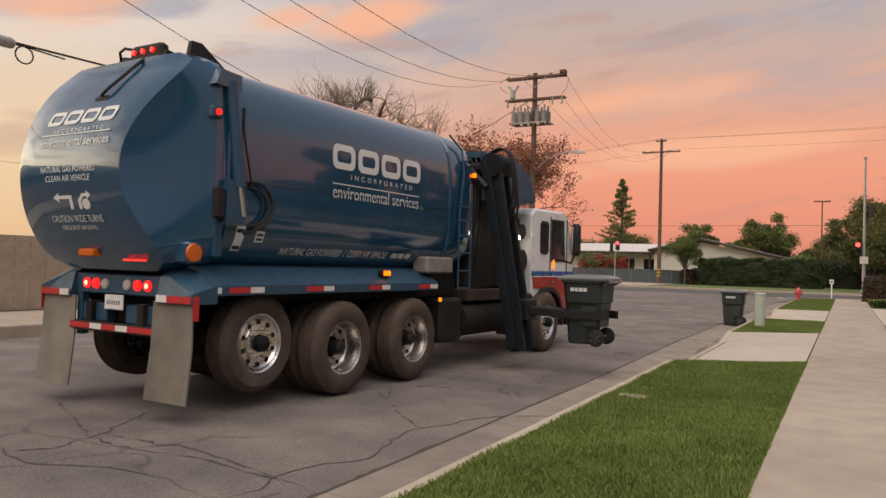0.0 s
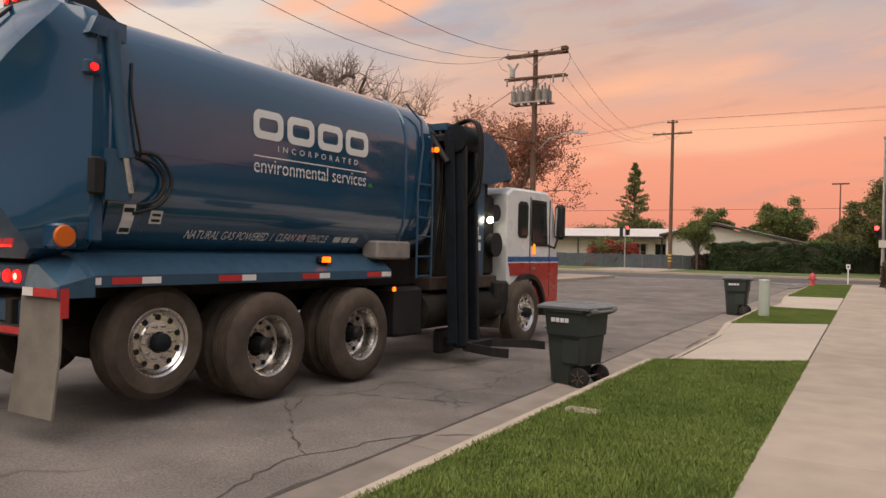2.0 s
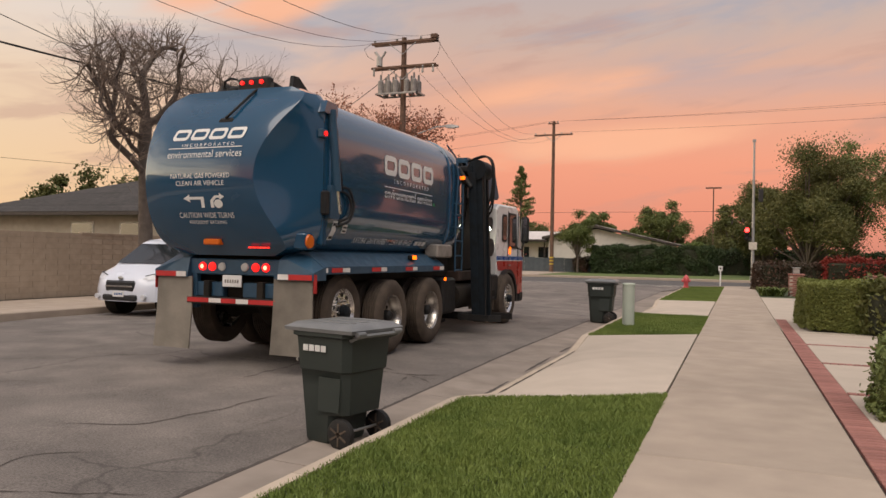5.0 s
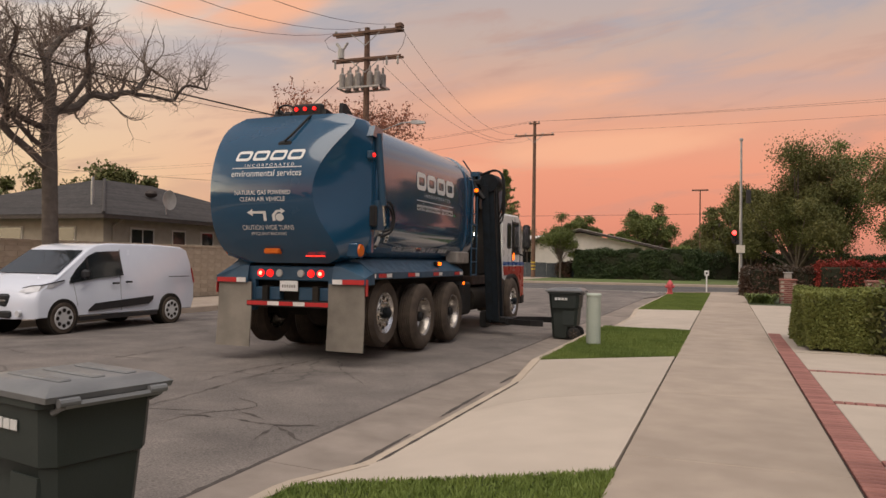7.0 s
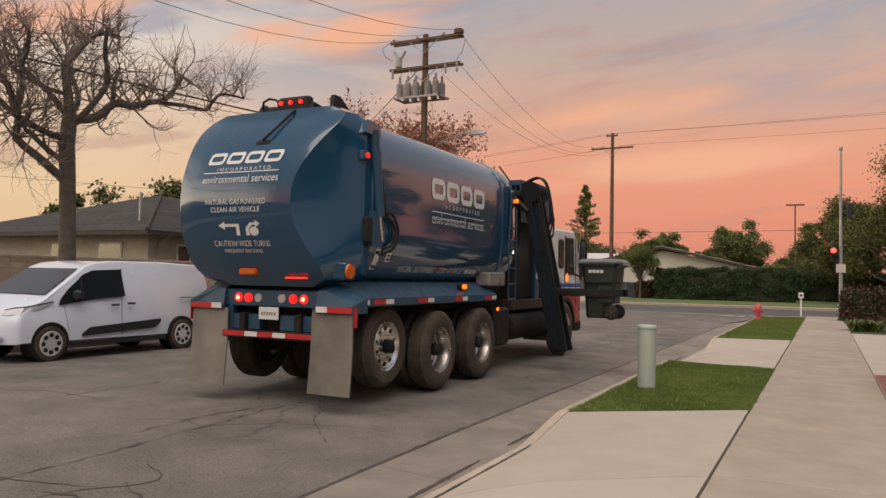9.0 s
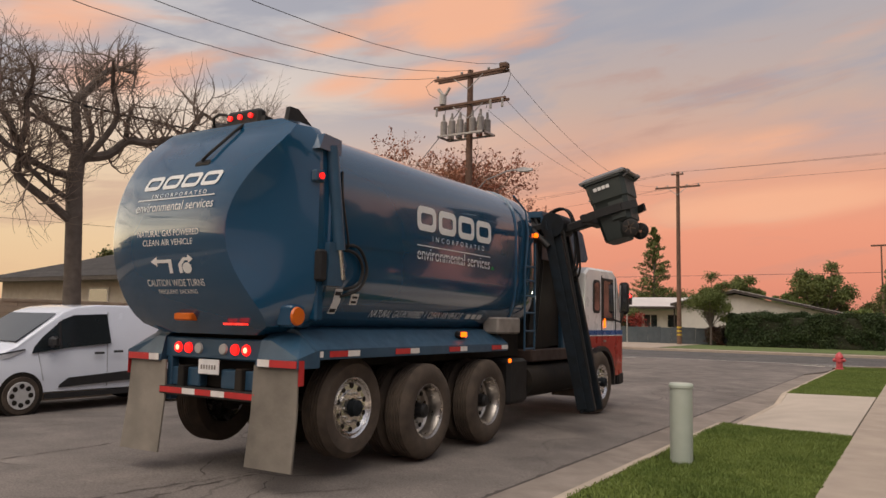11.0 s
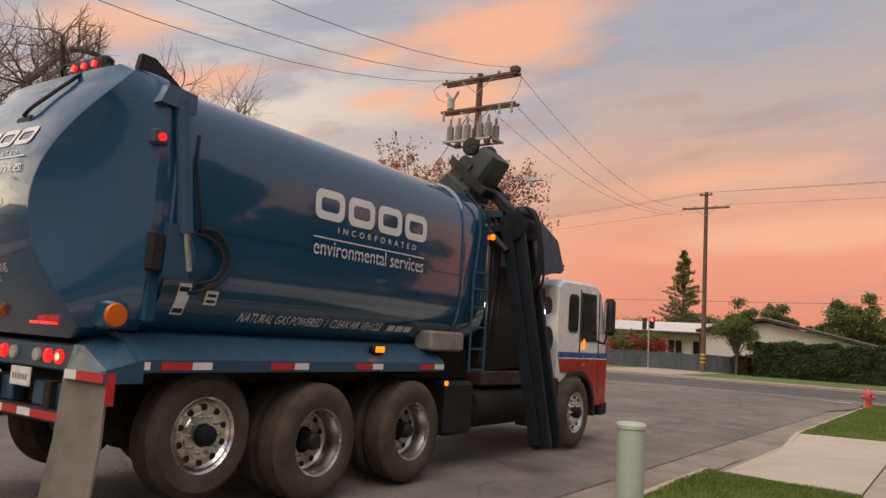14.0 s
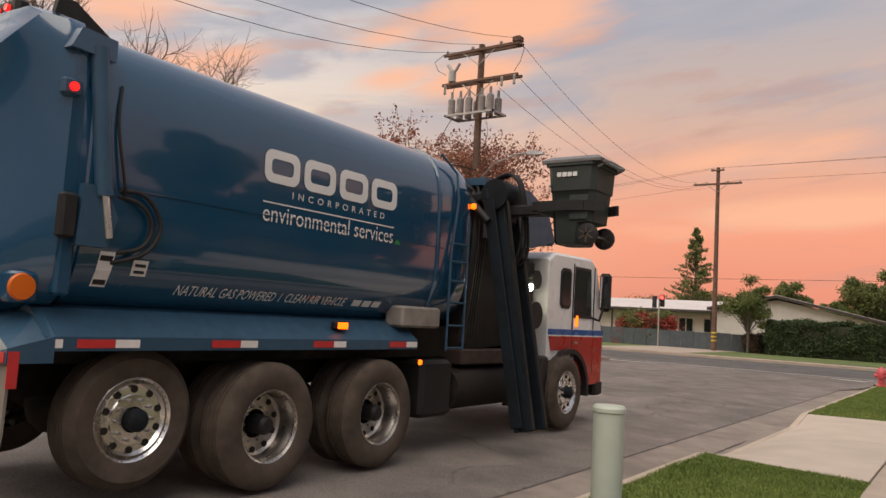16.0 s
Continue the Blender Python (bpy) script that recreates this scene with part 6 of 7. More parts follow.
for x in (-12.5, -9.6, -7.2):
    w = part("window", Shape().box(x, x + 1.5, 3.12, 3.22, 1.3, 2.7), M["trim"], h2, "", False)
    part("pane", Shape().box(x + 0.1, x + 0.7, 3.10, 3.125, 1.4, 2.6), M["glass"], w, "", False)
    part("pane", Shape().box(x + 0.8, x + 1.4, 3.10, 3.125, 1.4, 2.6), M["glass"], w, "", False)
for x in (-16.0, -13.2, -6.2):
    part("porch_post", Shape().box(x, x + 0.14, 1.9, 2.04, 0, 3.2), M["fascia"], h2, "", False)
part("door", Shape().box(-10.2, -9.85 + 0.0, 3.1, 3.2, 0.0, 2.2), M["red"], h2, "", False)
part("lean_to", Shape().box(9.6, 13.2, 1.0, 6, 0, 2.2), M["fascia"], h2, "dark shed against the gable", False)
part("lean_to_roof", Shape().box(9.2, 13.6, 0.6, 6.4, 2.2, 2.36), M["whiteroof"], h2, "", False)
fc = thing("fence", pose(0, 84.0, 0), "low blue-grey fence before the pale house", "fence")
for k in range(30):
    part("fence_panel", Shape().box(-42 + k, -41.02 + k, -0.03, 0.03, 0.0, 1.38 + 0.02 * (k % 3), 0.01), M["fence"], fc, "", False)
for k in range(16):
    part("fence_post", Shape().box(-42.06 + 2 * k, -41.94 + 2 * k, -0.06, 0.06, 0, 1.46), M["fence"], fc, "", False)
structure("crossing_ramp", Shape().box(-21, -14.5, 70.2, 84, -0.3, 0.045), M["concrete"], "pale concrete path to the pavement edge")

# brick gate pillars with lantern
for x, y, lamp in ((2.95, 46.2, True), (5.9, 46.4, False)):
    t = thing("brick_pillar", pose(x, y, -0.012), "low red brick pillar with pale mortar", "brick pillar", "brick pillars")
    part("core", Shape().box(-0.26, 0.26, -0.26, 0.26, 0, 0.86), M["trim"], t, "", False)
    bm_ = Shape().box(-0.1, 0.1, -0.045, 0.045, -0.03, 0.03, 0.006).mesh("brick", M["brickpave"], False)
    for r in range(11):
        for sx, sy in ((1, 0), (-1, 0), (0, 1), (0, -1)):
            for k in (-1, 0, 1):
                o = k * 0.205 + (0.05 if r % 2 else -0.05)
                if abs(o) > 0.22:
                    continue
                ob = new("brick", bm_)
                ob.parent = t
                ob.location = (sx * 0.245 + (o if sy else 0), sy * 0.245 + (o if sx else 0), 0.045 + 0.077 * r)
                ob.rotation_euler = (0, 0, radians(90) if sx else 0)
    part("cap", Shape().box(-0.31, 0.31, -0.31, 0.31, 0.86, 0.94, 0.02), M["brickpave"], t)
    if lamp:
        part("lantern", Shape().box(-0.13, 0.13, -0.13, 0.13, 0.94, 1.16, 0.02).box(-0.17, 0.17, -0.17, 0.17, 1.16, 1.2, 0.02), M["porcelain"], t, "pale lantern on the pillar")

# plain house behind the block wall, which stands against the afterglow
structure("house_opposite", Shape().box(-33.0, -22.6, -32, 13.0, -0.3, 2.9), M["stucco"], "plain beige house front on the opposite side")
structure("house_opposite_roof", hip_roof(-33.6, -22.0, -32.6, 13.6, 3.0, 2.3, 5.6), M["shingle"], "dark hipped roof on the opposite side")
# plain neighbouring houses that close the near side of the street
for y0, y1 in ((-34, -14), (-8, 15)):
    structure("house_side", Shape().box(9.0, 18, y0, y1, -0.3, 2.9), M["stucco"], "plain beige house front closing the near side", False)
    structure("house_side_roof", hip_roof(8.3, 18.7, y0 - 0.7, y1 + 0.7, 3.0, 2.2, 5.0), M["shingle"], "dark hipped roof on the near side", False)
structure("house_side", Shape().box(12.0, 22, 30, 50, -0.3, 2.9), M["stucco"], "plain beige house front closing the near side", False)
structure("house_side_roof", hip_roof(11.3, 22.7, 29.3, 50.7, 3.0, 2.2, 5.0), M["shingle"], "dark hipped roof on the near side", False)

# ---- trees and hedges ----
def branches(sh, rng, p, d, r, length, level, tips, bend=0.28, up=0.12, kids=(3, 4), shrink=0.66, minr=0.006, seg=7):
    """One tapered, crooked limb and its offshoots."""
    n = 5 if level < 3 else 4
    pts, rad, q, w = [Vector(p)], [r], Vector(p), Vector(d).normalized()
    for i in range(n):
        w = (w + Vector(rng.normal(0, bend, 3)) * 0.55 + Vector((0, 0, up))).normalized()
        q = q + w * length / n
        pts.append(q.copy())
        rad.append(max(minr, r * (1 - 0.5 * (i + 1) / n)))
    sh.tube(pts, rad, seg if level < 2 else (5 if level < 3 else 3))
    if level >= branches.depth:
        tips += pts[1:]
        return
    for _ in range(int(rng.integers(kids[0], kids[1] + 1))):
        i = int(rng.integers(2, n + 1))
        a = Vector(rng.normal(0, 1, 3))
        a = (a - w * a.dot(w)).normalized()
        branches(sh, rng, pts[i], w * rng.uniform(0.35, 0.9) + a * rng.uniform(0.6, 1.0), rad[i] * 0.72, length * shrink * rng.uniform(0.75, 1.2), level + 1, tips, bend, up, kids, shrink, minr, seg)
    if level < branches.depth:
        branches(sh, rng, pts[-1], w, rad[-1], length * shrink, level + 1, tips, bend, up, kids, shrink, minr, seg)


# the bare plane tree behind the van
rng = np.random.default_rng(21)
tree = thing("bare_tree", pose(-15.6, 29.2, -0.02), "large bare plane tree with crooked pale limbs", "tree", "street trees")
trunk = Shape().tube([(0, 0, 0), (0.02, 0.08, 1.2), (-0.02, 0.05, 2.6), (0.03, -0.03, 3.8), (0.02, -0.08, 4.6), (0.0, 0.0, 5.3)], [0.29, 0.205, 0.19, 0.185, 0.19, 0.17], 12)
tips = []
branches.depth = 3
# crooked main limbs, pollarded at the knuckles: depth off the trunk, then waypoints along and up, then thickness
BOUGHS = ((0.1, ((0.0, 5.2), (1.2, 5.85), (2.0, 6.0), (2.8, 6.3), (3.4, 7.1)), 0.15), (0.5, ((2.7, 6.2), (4.2, 6.3), (4.5, 6.8), (5.5, 6.9)), 0.08), (0.2, ((1.2, 5.9), (1.3, 6.8)), 0.09),
         (-0.2, ((0.0, 5.2), (-0.1, 6.5), (0.6, 7.4), (1.5, 7.7)), 0.15), (0.4, ((-0.1, 4.7), (-1.5, 5.0), (-2.1, 5.3), (-2.4, 5.9)), 0.11), (0.4, ((-1.4, 5.0), (-1.4, 6.2), (-1.4, 6.9)), 0.10),
         (0.7, ((-0.2, 4.2), (-1.2, 4.6), (-1.5, 5.0)), 0.09), (0.2, ((-0.1, 3.7), (-1.4, 4.5), (-1.7, 5.6), (-2.4, 6.3)), 0.13), (-0.5, ((-0.1, 5.8), (-1.2, 6.1), (-1.4, 6.8)), 0.07),
         (-1.6, ((0.0, 5.1), (0.8, 6.0), (1.0, 7.2), (1.6, 7.8)), 0.11), (1.6, ((0.0, 5.0), (0.4, 6.2), (-0.3, 7.2)), 0.11), (-1.5, ((0.0, 5.2), (-0.8, 6.4), (-0.7, 7.4)), 0.10))
limbs, twigs = Shape(), Shape()
for off, way, r in BOUGHS:
    pts = []
    for k, (yy, zz) in enumerate(way):
        q = Vector((off * min(1.0, k / 2), yy, zz))
        if pts:
            pts.append((pts[-1] + q) / 2 + Vector(rng.normal(0, 0.07, 3)))
        pts.append(q)
    n = len(pts)
    limbs.tube(bend(pts, 3), [0.8 * r * (1 - 0.5 * k / (3 * n - 3)) for k in range(3 * n - 2)], 8)
    for k in range(1, n):
        for _ in range(4 if k > 1 else 2):
            d = Vector((rng.normal(0, 0.7), rng.normal(0, 0.7), rng.uniform(-0.9, 1.8)))
            room = max(0.25, min(0.75, (8.7 - pts[k].z) / 2.2))
            branches(twigs, rng, pts[k], d, r * 0.16 + 0.006, rng.uniform(0.7, 1.2) * room, 1, tips, 0.30, 0.08, (2, 4), 0.74, 0.0032)
part("trunk", trunk, M["bark"], tree)
part("branchwork", limbs, M["bark"], tree, "crooked bare limbs")
part("twig_growth", twigs, M["twig"], tree, "fine pale twigs")

# the sparse russet tree by the pole
rng = np.random.default_rng(5)
tree = thing("russet_tree", pose(-18.3, 49.0, 0), "sparse street tree with few russet autumn leaves", "tree", "street trees")
part("trunk", Shape().tube([(0, 0, -0.1), (0.1, 0, 1.5), (0.15, 0.1, 3.9)], [0.24, 0.18, 0.15], 9), M["bark"], tree)
tips, limbs = [], Shape()
branches.depth = 3
for k in range(9):
    a = k * 0.9
    branches(limbs, rng, (0.15, 0.1, 3.6 + 0.05 * k), (math.cos(a) * 0.9, math.sin(a) * 0.8, 1.0), 0.09, 2.95, 0, tips, 0.25, 0.08, (3, 4), 0.66)
part("branchwork", limbs, M["twig"], tree, "thin bare twigs")
pts = np.array([tuple(t) for t in tips])
pts = pts[rng.integers(0, len(pts), 16000)] + rng.normal(0, 0.12, (16000, 3))
part("foliage", cloud_mesh("foliage", pts, 0.072, M["leafred"], rng), None, tree, "scattered russet leaves")


def leafy(name, x, y, h, r, label, mat, seed, n=9000, leaf=0.13, trunk=0.3, base=0.3, squash=0.8, group="far trees", lumps=26):
    """A trunk with limbs under a crown of leaf clumps with gaps between them."""
    g = np.random.default_rng(seed)
    t = thing(name, pose(x, y, 0), label, "tree", group)
    part("trunk", Shape().tube([(0, 0, -0.1), (0.1 * r * 0.2, 0, h * base), (0, 0.1, h * 0.75)], [trunk, trunk * 0.75, trunk * 0.25], 8), M["bark"], t)
    zc, hz = h * (1 + base) / 2, h * (1 - base) / 2
    c = []
    limb = Shape()
    for k in range(lumps):
        d = g.normal(size=3)
        d /= np.linalg.norm(d)
        q = g.uniform(0.25, 0.92)
        p = np.array([d[0] * r * q, d[1] * r * q, zc + d[2] * hz * q])
        rr = r * g.uniform(0.2, 0.46)
        m = int(n / lumps)
        o = g.normal(size=(m, 3))
        o = o / np.linalg.norm(o, axis=1)[:, None] * (g.random((m, 1)) ** 0.45) * rr * (0.8 + 0.35 * np.sin(o[:, :1] * 5 + k) * np.cos(o[:, 1:2] * 4 + 2 * k) + g.normal(0, 0.07, (m, 1)))
        o[:, 2] *= squash
        c.append(p + o)
        limb.tube([(0, 0, h * base * 0.9), tuple(p * 0.5 + np.array([0, 0, h * base * 0.5])), tuple(p)], [trunk * 0.4, trunk * 0.22, 0.03], 5)
    part("branchwork", limb, M["bark"], t)
    part("crown", cloud_mesh("crown", np.concatenate(c), leaf, mat, g), None, t, "crown of small leaves with gaps")
    return t


leafy("street_tree", -13.4, 82.4, 5.9, 2.1, "small round green street tree by the wooden pole", M["leaf"], 3, 16000, 0.08, 0.1, 0.28, lumps=40)
leafy("green_tree", 6.0, 80, 11.4, 5.1, "broad dark green tree behind the signal pole", M["leafdark"], 4, 80000, 0.085, 0.3, 0.10, lumps=42)
leafy("green_tree", 9.3, 84, 12.6, 4.4, "open light green tree", M["leaflight"], 6, 22000, 0.09, 0.22, 0.25, lumps=60)
leafy("green_tree", 2.9, 88, 8.4, 3.0, "dark green tree behind the junction", M["leafdark"], 16, 26000, 0.11, 0.3, 0.05, lumps=44)
leafy("green_tree", 14.5, 76, 10.5, 5.0, "broad green tree behind the front yard", M["leafdark"], 8, 50000, 0.10, 0.3, 0.08, lumps=40)
leafy("green_tree", 0.1, 96, 7.6, 2.5, "dark tree beyond the junction", M["leafdark"], 9, 20000, 0.12, 0.3, 0.05, lumps=36)
for x, y, h, r, sd, mt in ((-10.9, 140, 11.4, 4.6, 11, "leaf"), (-21.0, 140, 10.8, 3.5, 12, "leaf"), (-15.4, 138, 6.6, 3.0, 17, "leaflight"), (-5.2, 130, 4.6, 2.6, 13, "leaflight"), (-37, 150, 8.2, 6.5, 14, "leafdark"), (-2.0, 150, 8, 5, 15, "leafdark"), (-48, 160, 8, 7, 18, "leafdark"), (-27, 150, 6.5, 5, 19, "leafdark")):
    leafy("far_tree", x, y, h, r, "distant rounded green tree", M[mt], sd, 20000, 0.17, 0.35, 0.1, lumps=44)
leafy("garden_tree", -34, 50, 6.9, 3.2, "dark tree behind the beige house", M["leafdark"], 31, 9000, 0.13, 0.2, 0.3)
leafy("garden_tree", -38, 47, 6.4, 3.0, "dark tree behind the beige house", M["leafdark"], 32, 8000, 0.13, 0.2, 0.3)
leafy("garden_tree", -28, 27.5, 4.2, 2.2, "dark green shrub behind the block wall", M["leafdark"], 33, 7000, 0.10, 0.15, 0.2)
# garden trees behind the near houses, mirrored in the truck's flank
for x, y, hh, r, sd in ((13.5, 20.5, 9.5, 3.6, 71), (9.5, 31.2, 8.6, 2.4, 72), (9.3, 37.0, 9.2, 2.5, 73), (9.5, 43.0, 8.4, 2.4, 74), (9.6, 48.5, 8.8, 2.4, 75)):
    leafy("garden_tree", x, y, hh, r, "dark green garden tree on the near side", M["leafdark"], sd, 9000, 0.22, 0.25, 0.12, group="garden trees")
# trees that close the street far behind
for x, y, hh, r, sd in ((-24, -50, 10, 4.5, 81), (-17, -54, 9, 4, 82), (-9, -66, 9.5, 5, 83), (-2, -64, 10.5, 4.6, 84), (6, -52, 9, 4.2, 85), (14, -50, 10, 4.5, 86)):
    leafy("distant_tree", x, y, hh, r, "dark tree far behind along the street", M["leafdark"], sd, 5000, 0.35, 0.25, 0.04, group="trees behind")
# the conifer
g = np.random.default_rng(40)
con = thing("conifer", pose(-35.1, 140, 0), "tall pointed dark conifer", "tree", "far trees")
part("trunk", Shape().cyl((0, 0, 0), (0, 0, 17.0), 0.35, 0.05, 8), M["bark"], con)
c, limb = [], Shape()
for k in range(80):
    z = 5.5 + 11.8 * (k / 80)
    ln = (17.6 - z) * 0.30 * g.uniform(0.5, 1.35) + 0.15
    a = g.uniform(0, 6.28)
    tip = np.array([math.cos(a) * ln, math.sin(a) * ln, z + 0.25 * ln])
    limb.tube([(0, 0, z), tuple(tip)], [0.05, 0.02], 3)
    t = g.random((100, 1)) ** 0.7
    c.append(np.array([0, 0, z]) * (1 - t) + tip * t + g.normal(0, 0.15, (100, 3)))
part("branchwork", limb, M["bark"], con)
part("needles", cloud_mesh("needles", np.concatenate(c), 0.16, M["leaf"], g), None, con, "dark needles in tiers")


def hedge(name, x0, x1, y0, y1, z1, label, mat, seed, n, leaf, rough=0.06, cat="hedge"):
    g = np.random.default_rng(seed)
    t = thing(name, pose(x0, y0, 0), label, cat)
    w, d = x1 - x0, y1 - y0
    # inner growth as one box; the shade inside is put into its colour
    part("inner_growth", Shape().box(0.08, w - 0.08, 0.08, d - 0.08, 0, z1 - 0.1, 0.08), M["innershade"], t, "inner growth as a plain box, coloured dark to stand for shade")
    p = g.random((n, 3)) * (w, d, z1)
    f = g.integers(0, 5, n)
    p[f == 0, 0], p[f == 1, 0], p[f == 2, 1], p[f == 3, 1], p[f == 4, 2] = 0, w, 0, d, z1
    bumpy = np.zeros((n, 1))
    for _ in range(14):
        bumpy += rough * 0.32 * np.sin(p @ (g.normal(0, 2.6, (3, 1))) + g.uniform(0, 6.28))
    p = p + bumpy + g.normal(0, rough * 0.6, (n, 3))
    p[:, 2] = np.abs(p[:, 2])
    part("foliage", cloud_mesh("foliage", p, leaf, mat, g), None, t, "dense small leaves")


hedge("hedge", 1.98, 3.2, 28.75, 31.2, 0.98, "clipped light green box hedge beside the pavement", M["hedgelight"], 51, 52000, 0.021, 0.03)
hedge("hedge", 3.0, 5.0, 28.4, 31.2, 0.9, "loose leafy shrub beside the clipped hedge", M["leafdark"], 52, 9000, 0.06, 0.14, "shrub")
hedge("hedge", 1.95, 2.7, 19.6, 20.4, 0.6, "small clipped shrub at the drive's edge", M["leaf"], 53, 6000, 0.03, 0.06, "shrub")
hedge("hedge", 1.7, 12.0, 52.5, 54.0, 1.35, "long plum and brown hedge at the corner", M["leafplum"], 54, 22000, 0.07, 0.12)
hedge("hedge", 4.6, 9.5, 52.2, 53.0, 1.5, "red-leaved bush in the corner hedge", M["flowerred"], 55, 8000, 0.06, 0.12, "shrub")
hedge("hedge", -12.0, -1.6, 82.2, 84.4, 2.45, "tall dark green clipped hedge before the pale house", M["hedgedark"], 56, 60000, 0.085, 0.13)
hedge("hedge", -24.2, -20.6, 84.4, 86.0, 2.2, "shrub with red leaves before the porch", M["flowerred"], 57, 6000, 0.09, 0.3, "shrub")
hedge("hedge", -24.6, -21.0, 84.6, 86.4, 2.5, "green shrub before the porch", M["leaf"], 58, 6000, 0.09, 0.3, "shrub")
hedge("hedge", -13.9, -12.7, 83.0, 83.8, 1.3, "reddish shrub at the hedge's end", M["leafplum"], 59, 2500, 0.07, 0.15, "shrub")
hedge("hedge", -1.2, 14.0, 90.5, 91.5, 2.3, "dark hedge across the junction behind the signal", M["hedgedark"], 62, 24000, 0.10, 0.2)
hedge("hedge", 7.5, 12, 60.5, 61.2, 0.7, "low dark shrubs across the junction", M["leafdark"], 60, 3000, 0.08, 0.1, "shrub")
# strap-leaved clump by the pillar
g = np.random.default_rng(61)
ag = thing("strap_leaf_plant", pose(2.0, 45.9, -0.01), "bright green strap-leaved clump by the brick pillar", "plant")
sh = Shape()
for k in range(260):
    a, ln = g.uniform(0, 6.28), g.uniform(0.35, 0.75)
    x, y = g.uniform(-0.45, 0.45), g.uniform(-0.5, 0.5)
    dx, dy = math.cos(a), math.sin(a)
    nx, ny = -dy * 0.018, dx * 0.018
    pts = [(x + dx * ln * q * 0.7, y + dy * ln * q * 0.7, ln * (1.25 * q - 0.75 * q * q)) for q in (0, 0.35, 0.7, 1.0)]
    sh.add([(p[0] + nx * s_, p[1] + ny * s_, p[2]) for p in pts for s_ in (1, -1)], [(0, 1, 3, 2), (2, 3, 5, 4), (4, 5, 7, 6)])
part("foliage", sh, M["leaflight"], ag)

# ---- the parked van ----
van = thing("delivery_van", pose(-12.55, 27.63, -0.14, 0, 0, 180), "white compact delivery van parked at the opposite kerb", "van")
prof = [(-2.36, 0.32), (-2.44, 0.55), (-2.44, 0.95), (-2.36, 1.45), (-2.26, 1.74), (-2.0, 1.82), (-1.0, 1.86), (0.2, 1.85), (0.62, 1.80), (0.85, 1.72), (1.62, 1.20), (1.75, 1.13), (2.15, 1.00), (2.34, 0.86), (2.42, 0.62), (2.40, 0.34)]


def vring(x, k=1.0):
    out = []
    for y, z in prof:
        xx = x * (1 - 0.13 * max(0.0, (z - 0.95) / 0.9))
        y -= 0.26 * (abs(x) / 0.915) ** 3 * max(0.0, y - 1.5) / 0.92
        out.append((xx * (1 if y > -2.2 else 0.95), y * k, 0.98 + (z - 0.98) * (1 - (1 - k) * 1.5)))
    return out


vb = part("body", Shape().loft([vring(-0.915, 0.975), vring(-0.90, 0.99), vring(-0.86), vring(-0.7), vring(-0.5), vring(-0.25), vring(0.25), vring(0.5), vring(0.7), vring(0.86), vring(0.90, 0.99), vring(0.915, 0.975)]), M["van"], van, "white painted body shell")


def vx(z, e=0.0):
    return 0.915 * (1 - 0.13 * max(0.0, (z - 0.95) / 0.9)) + e


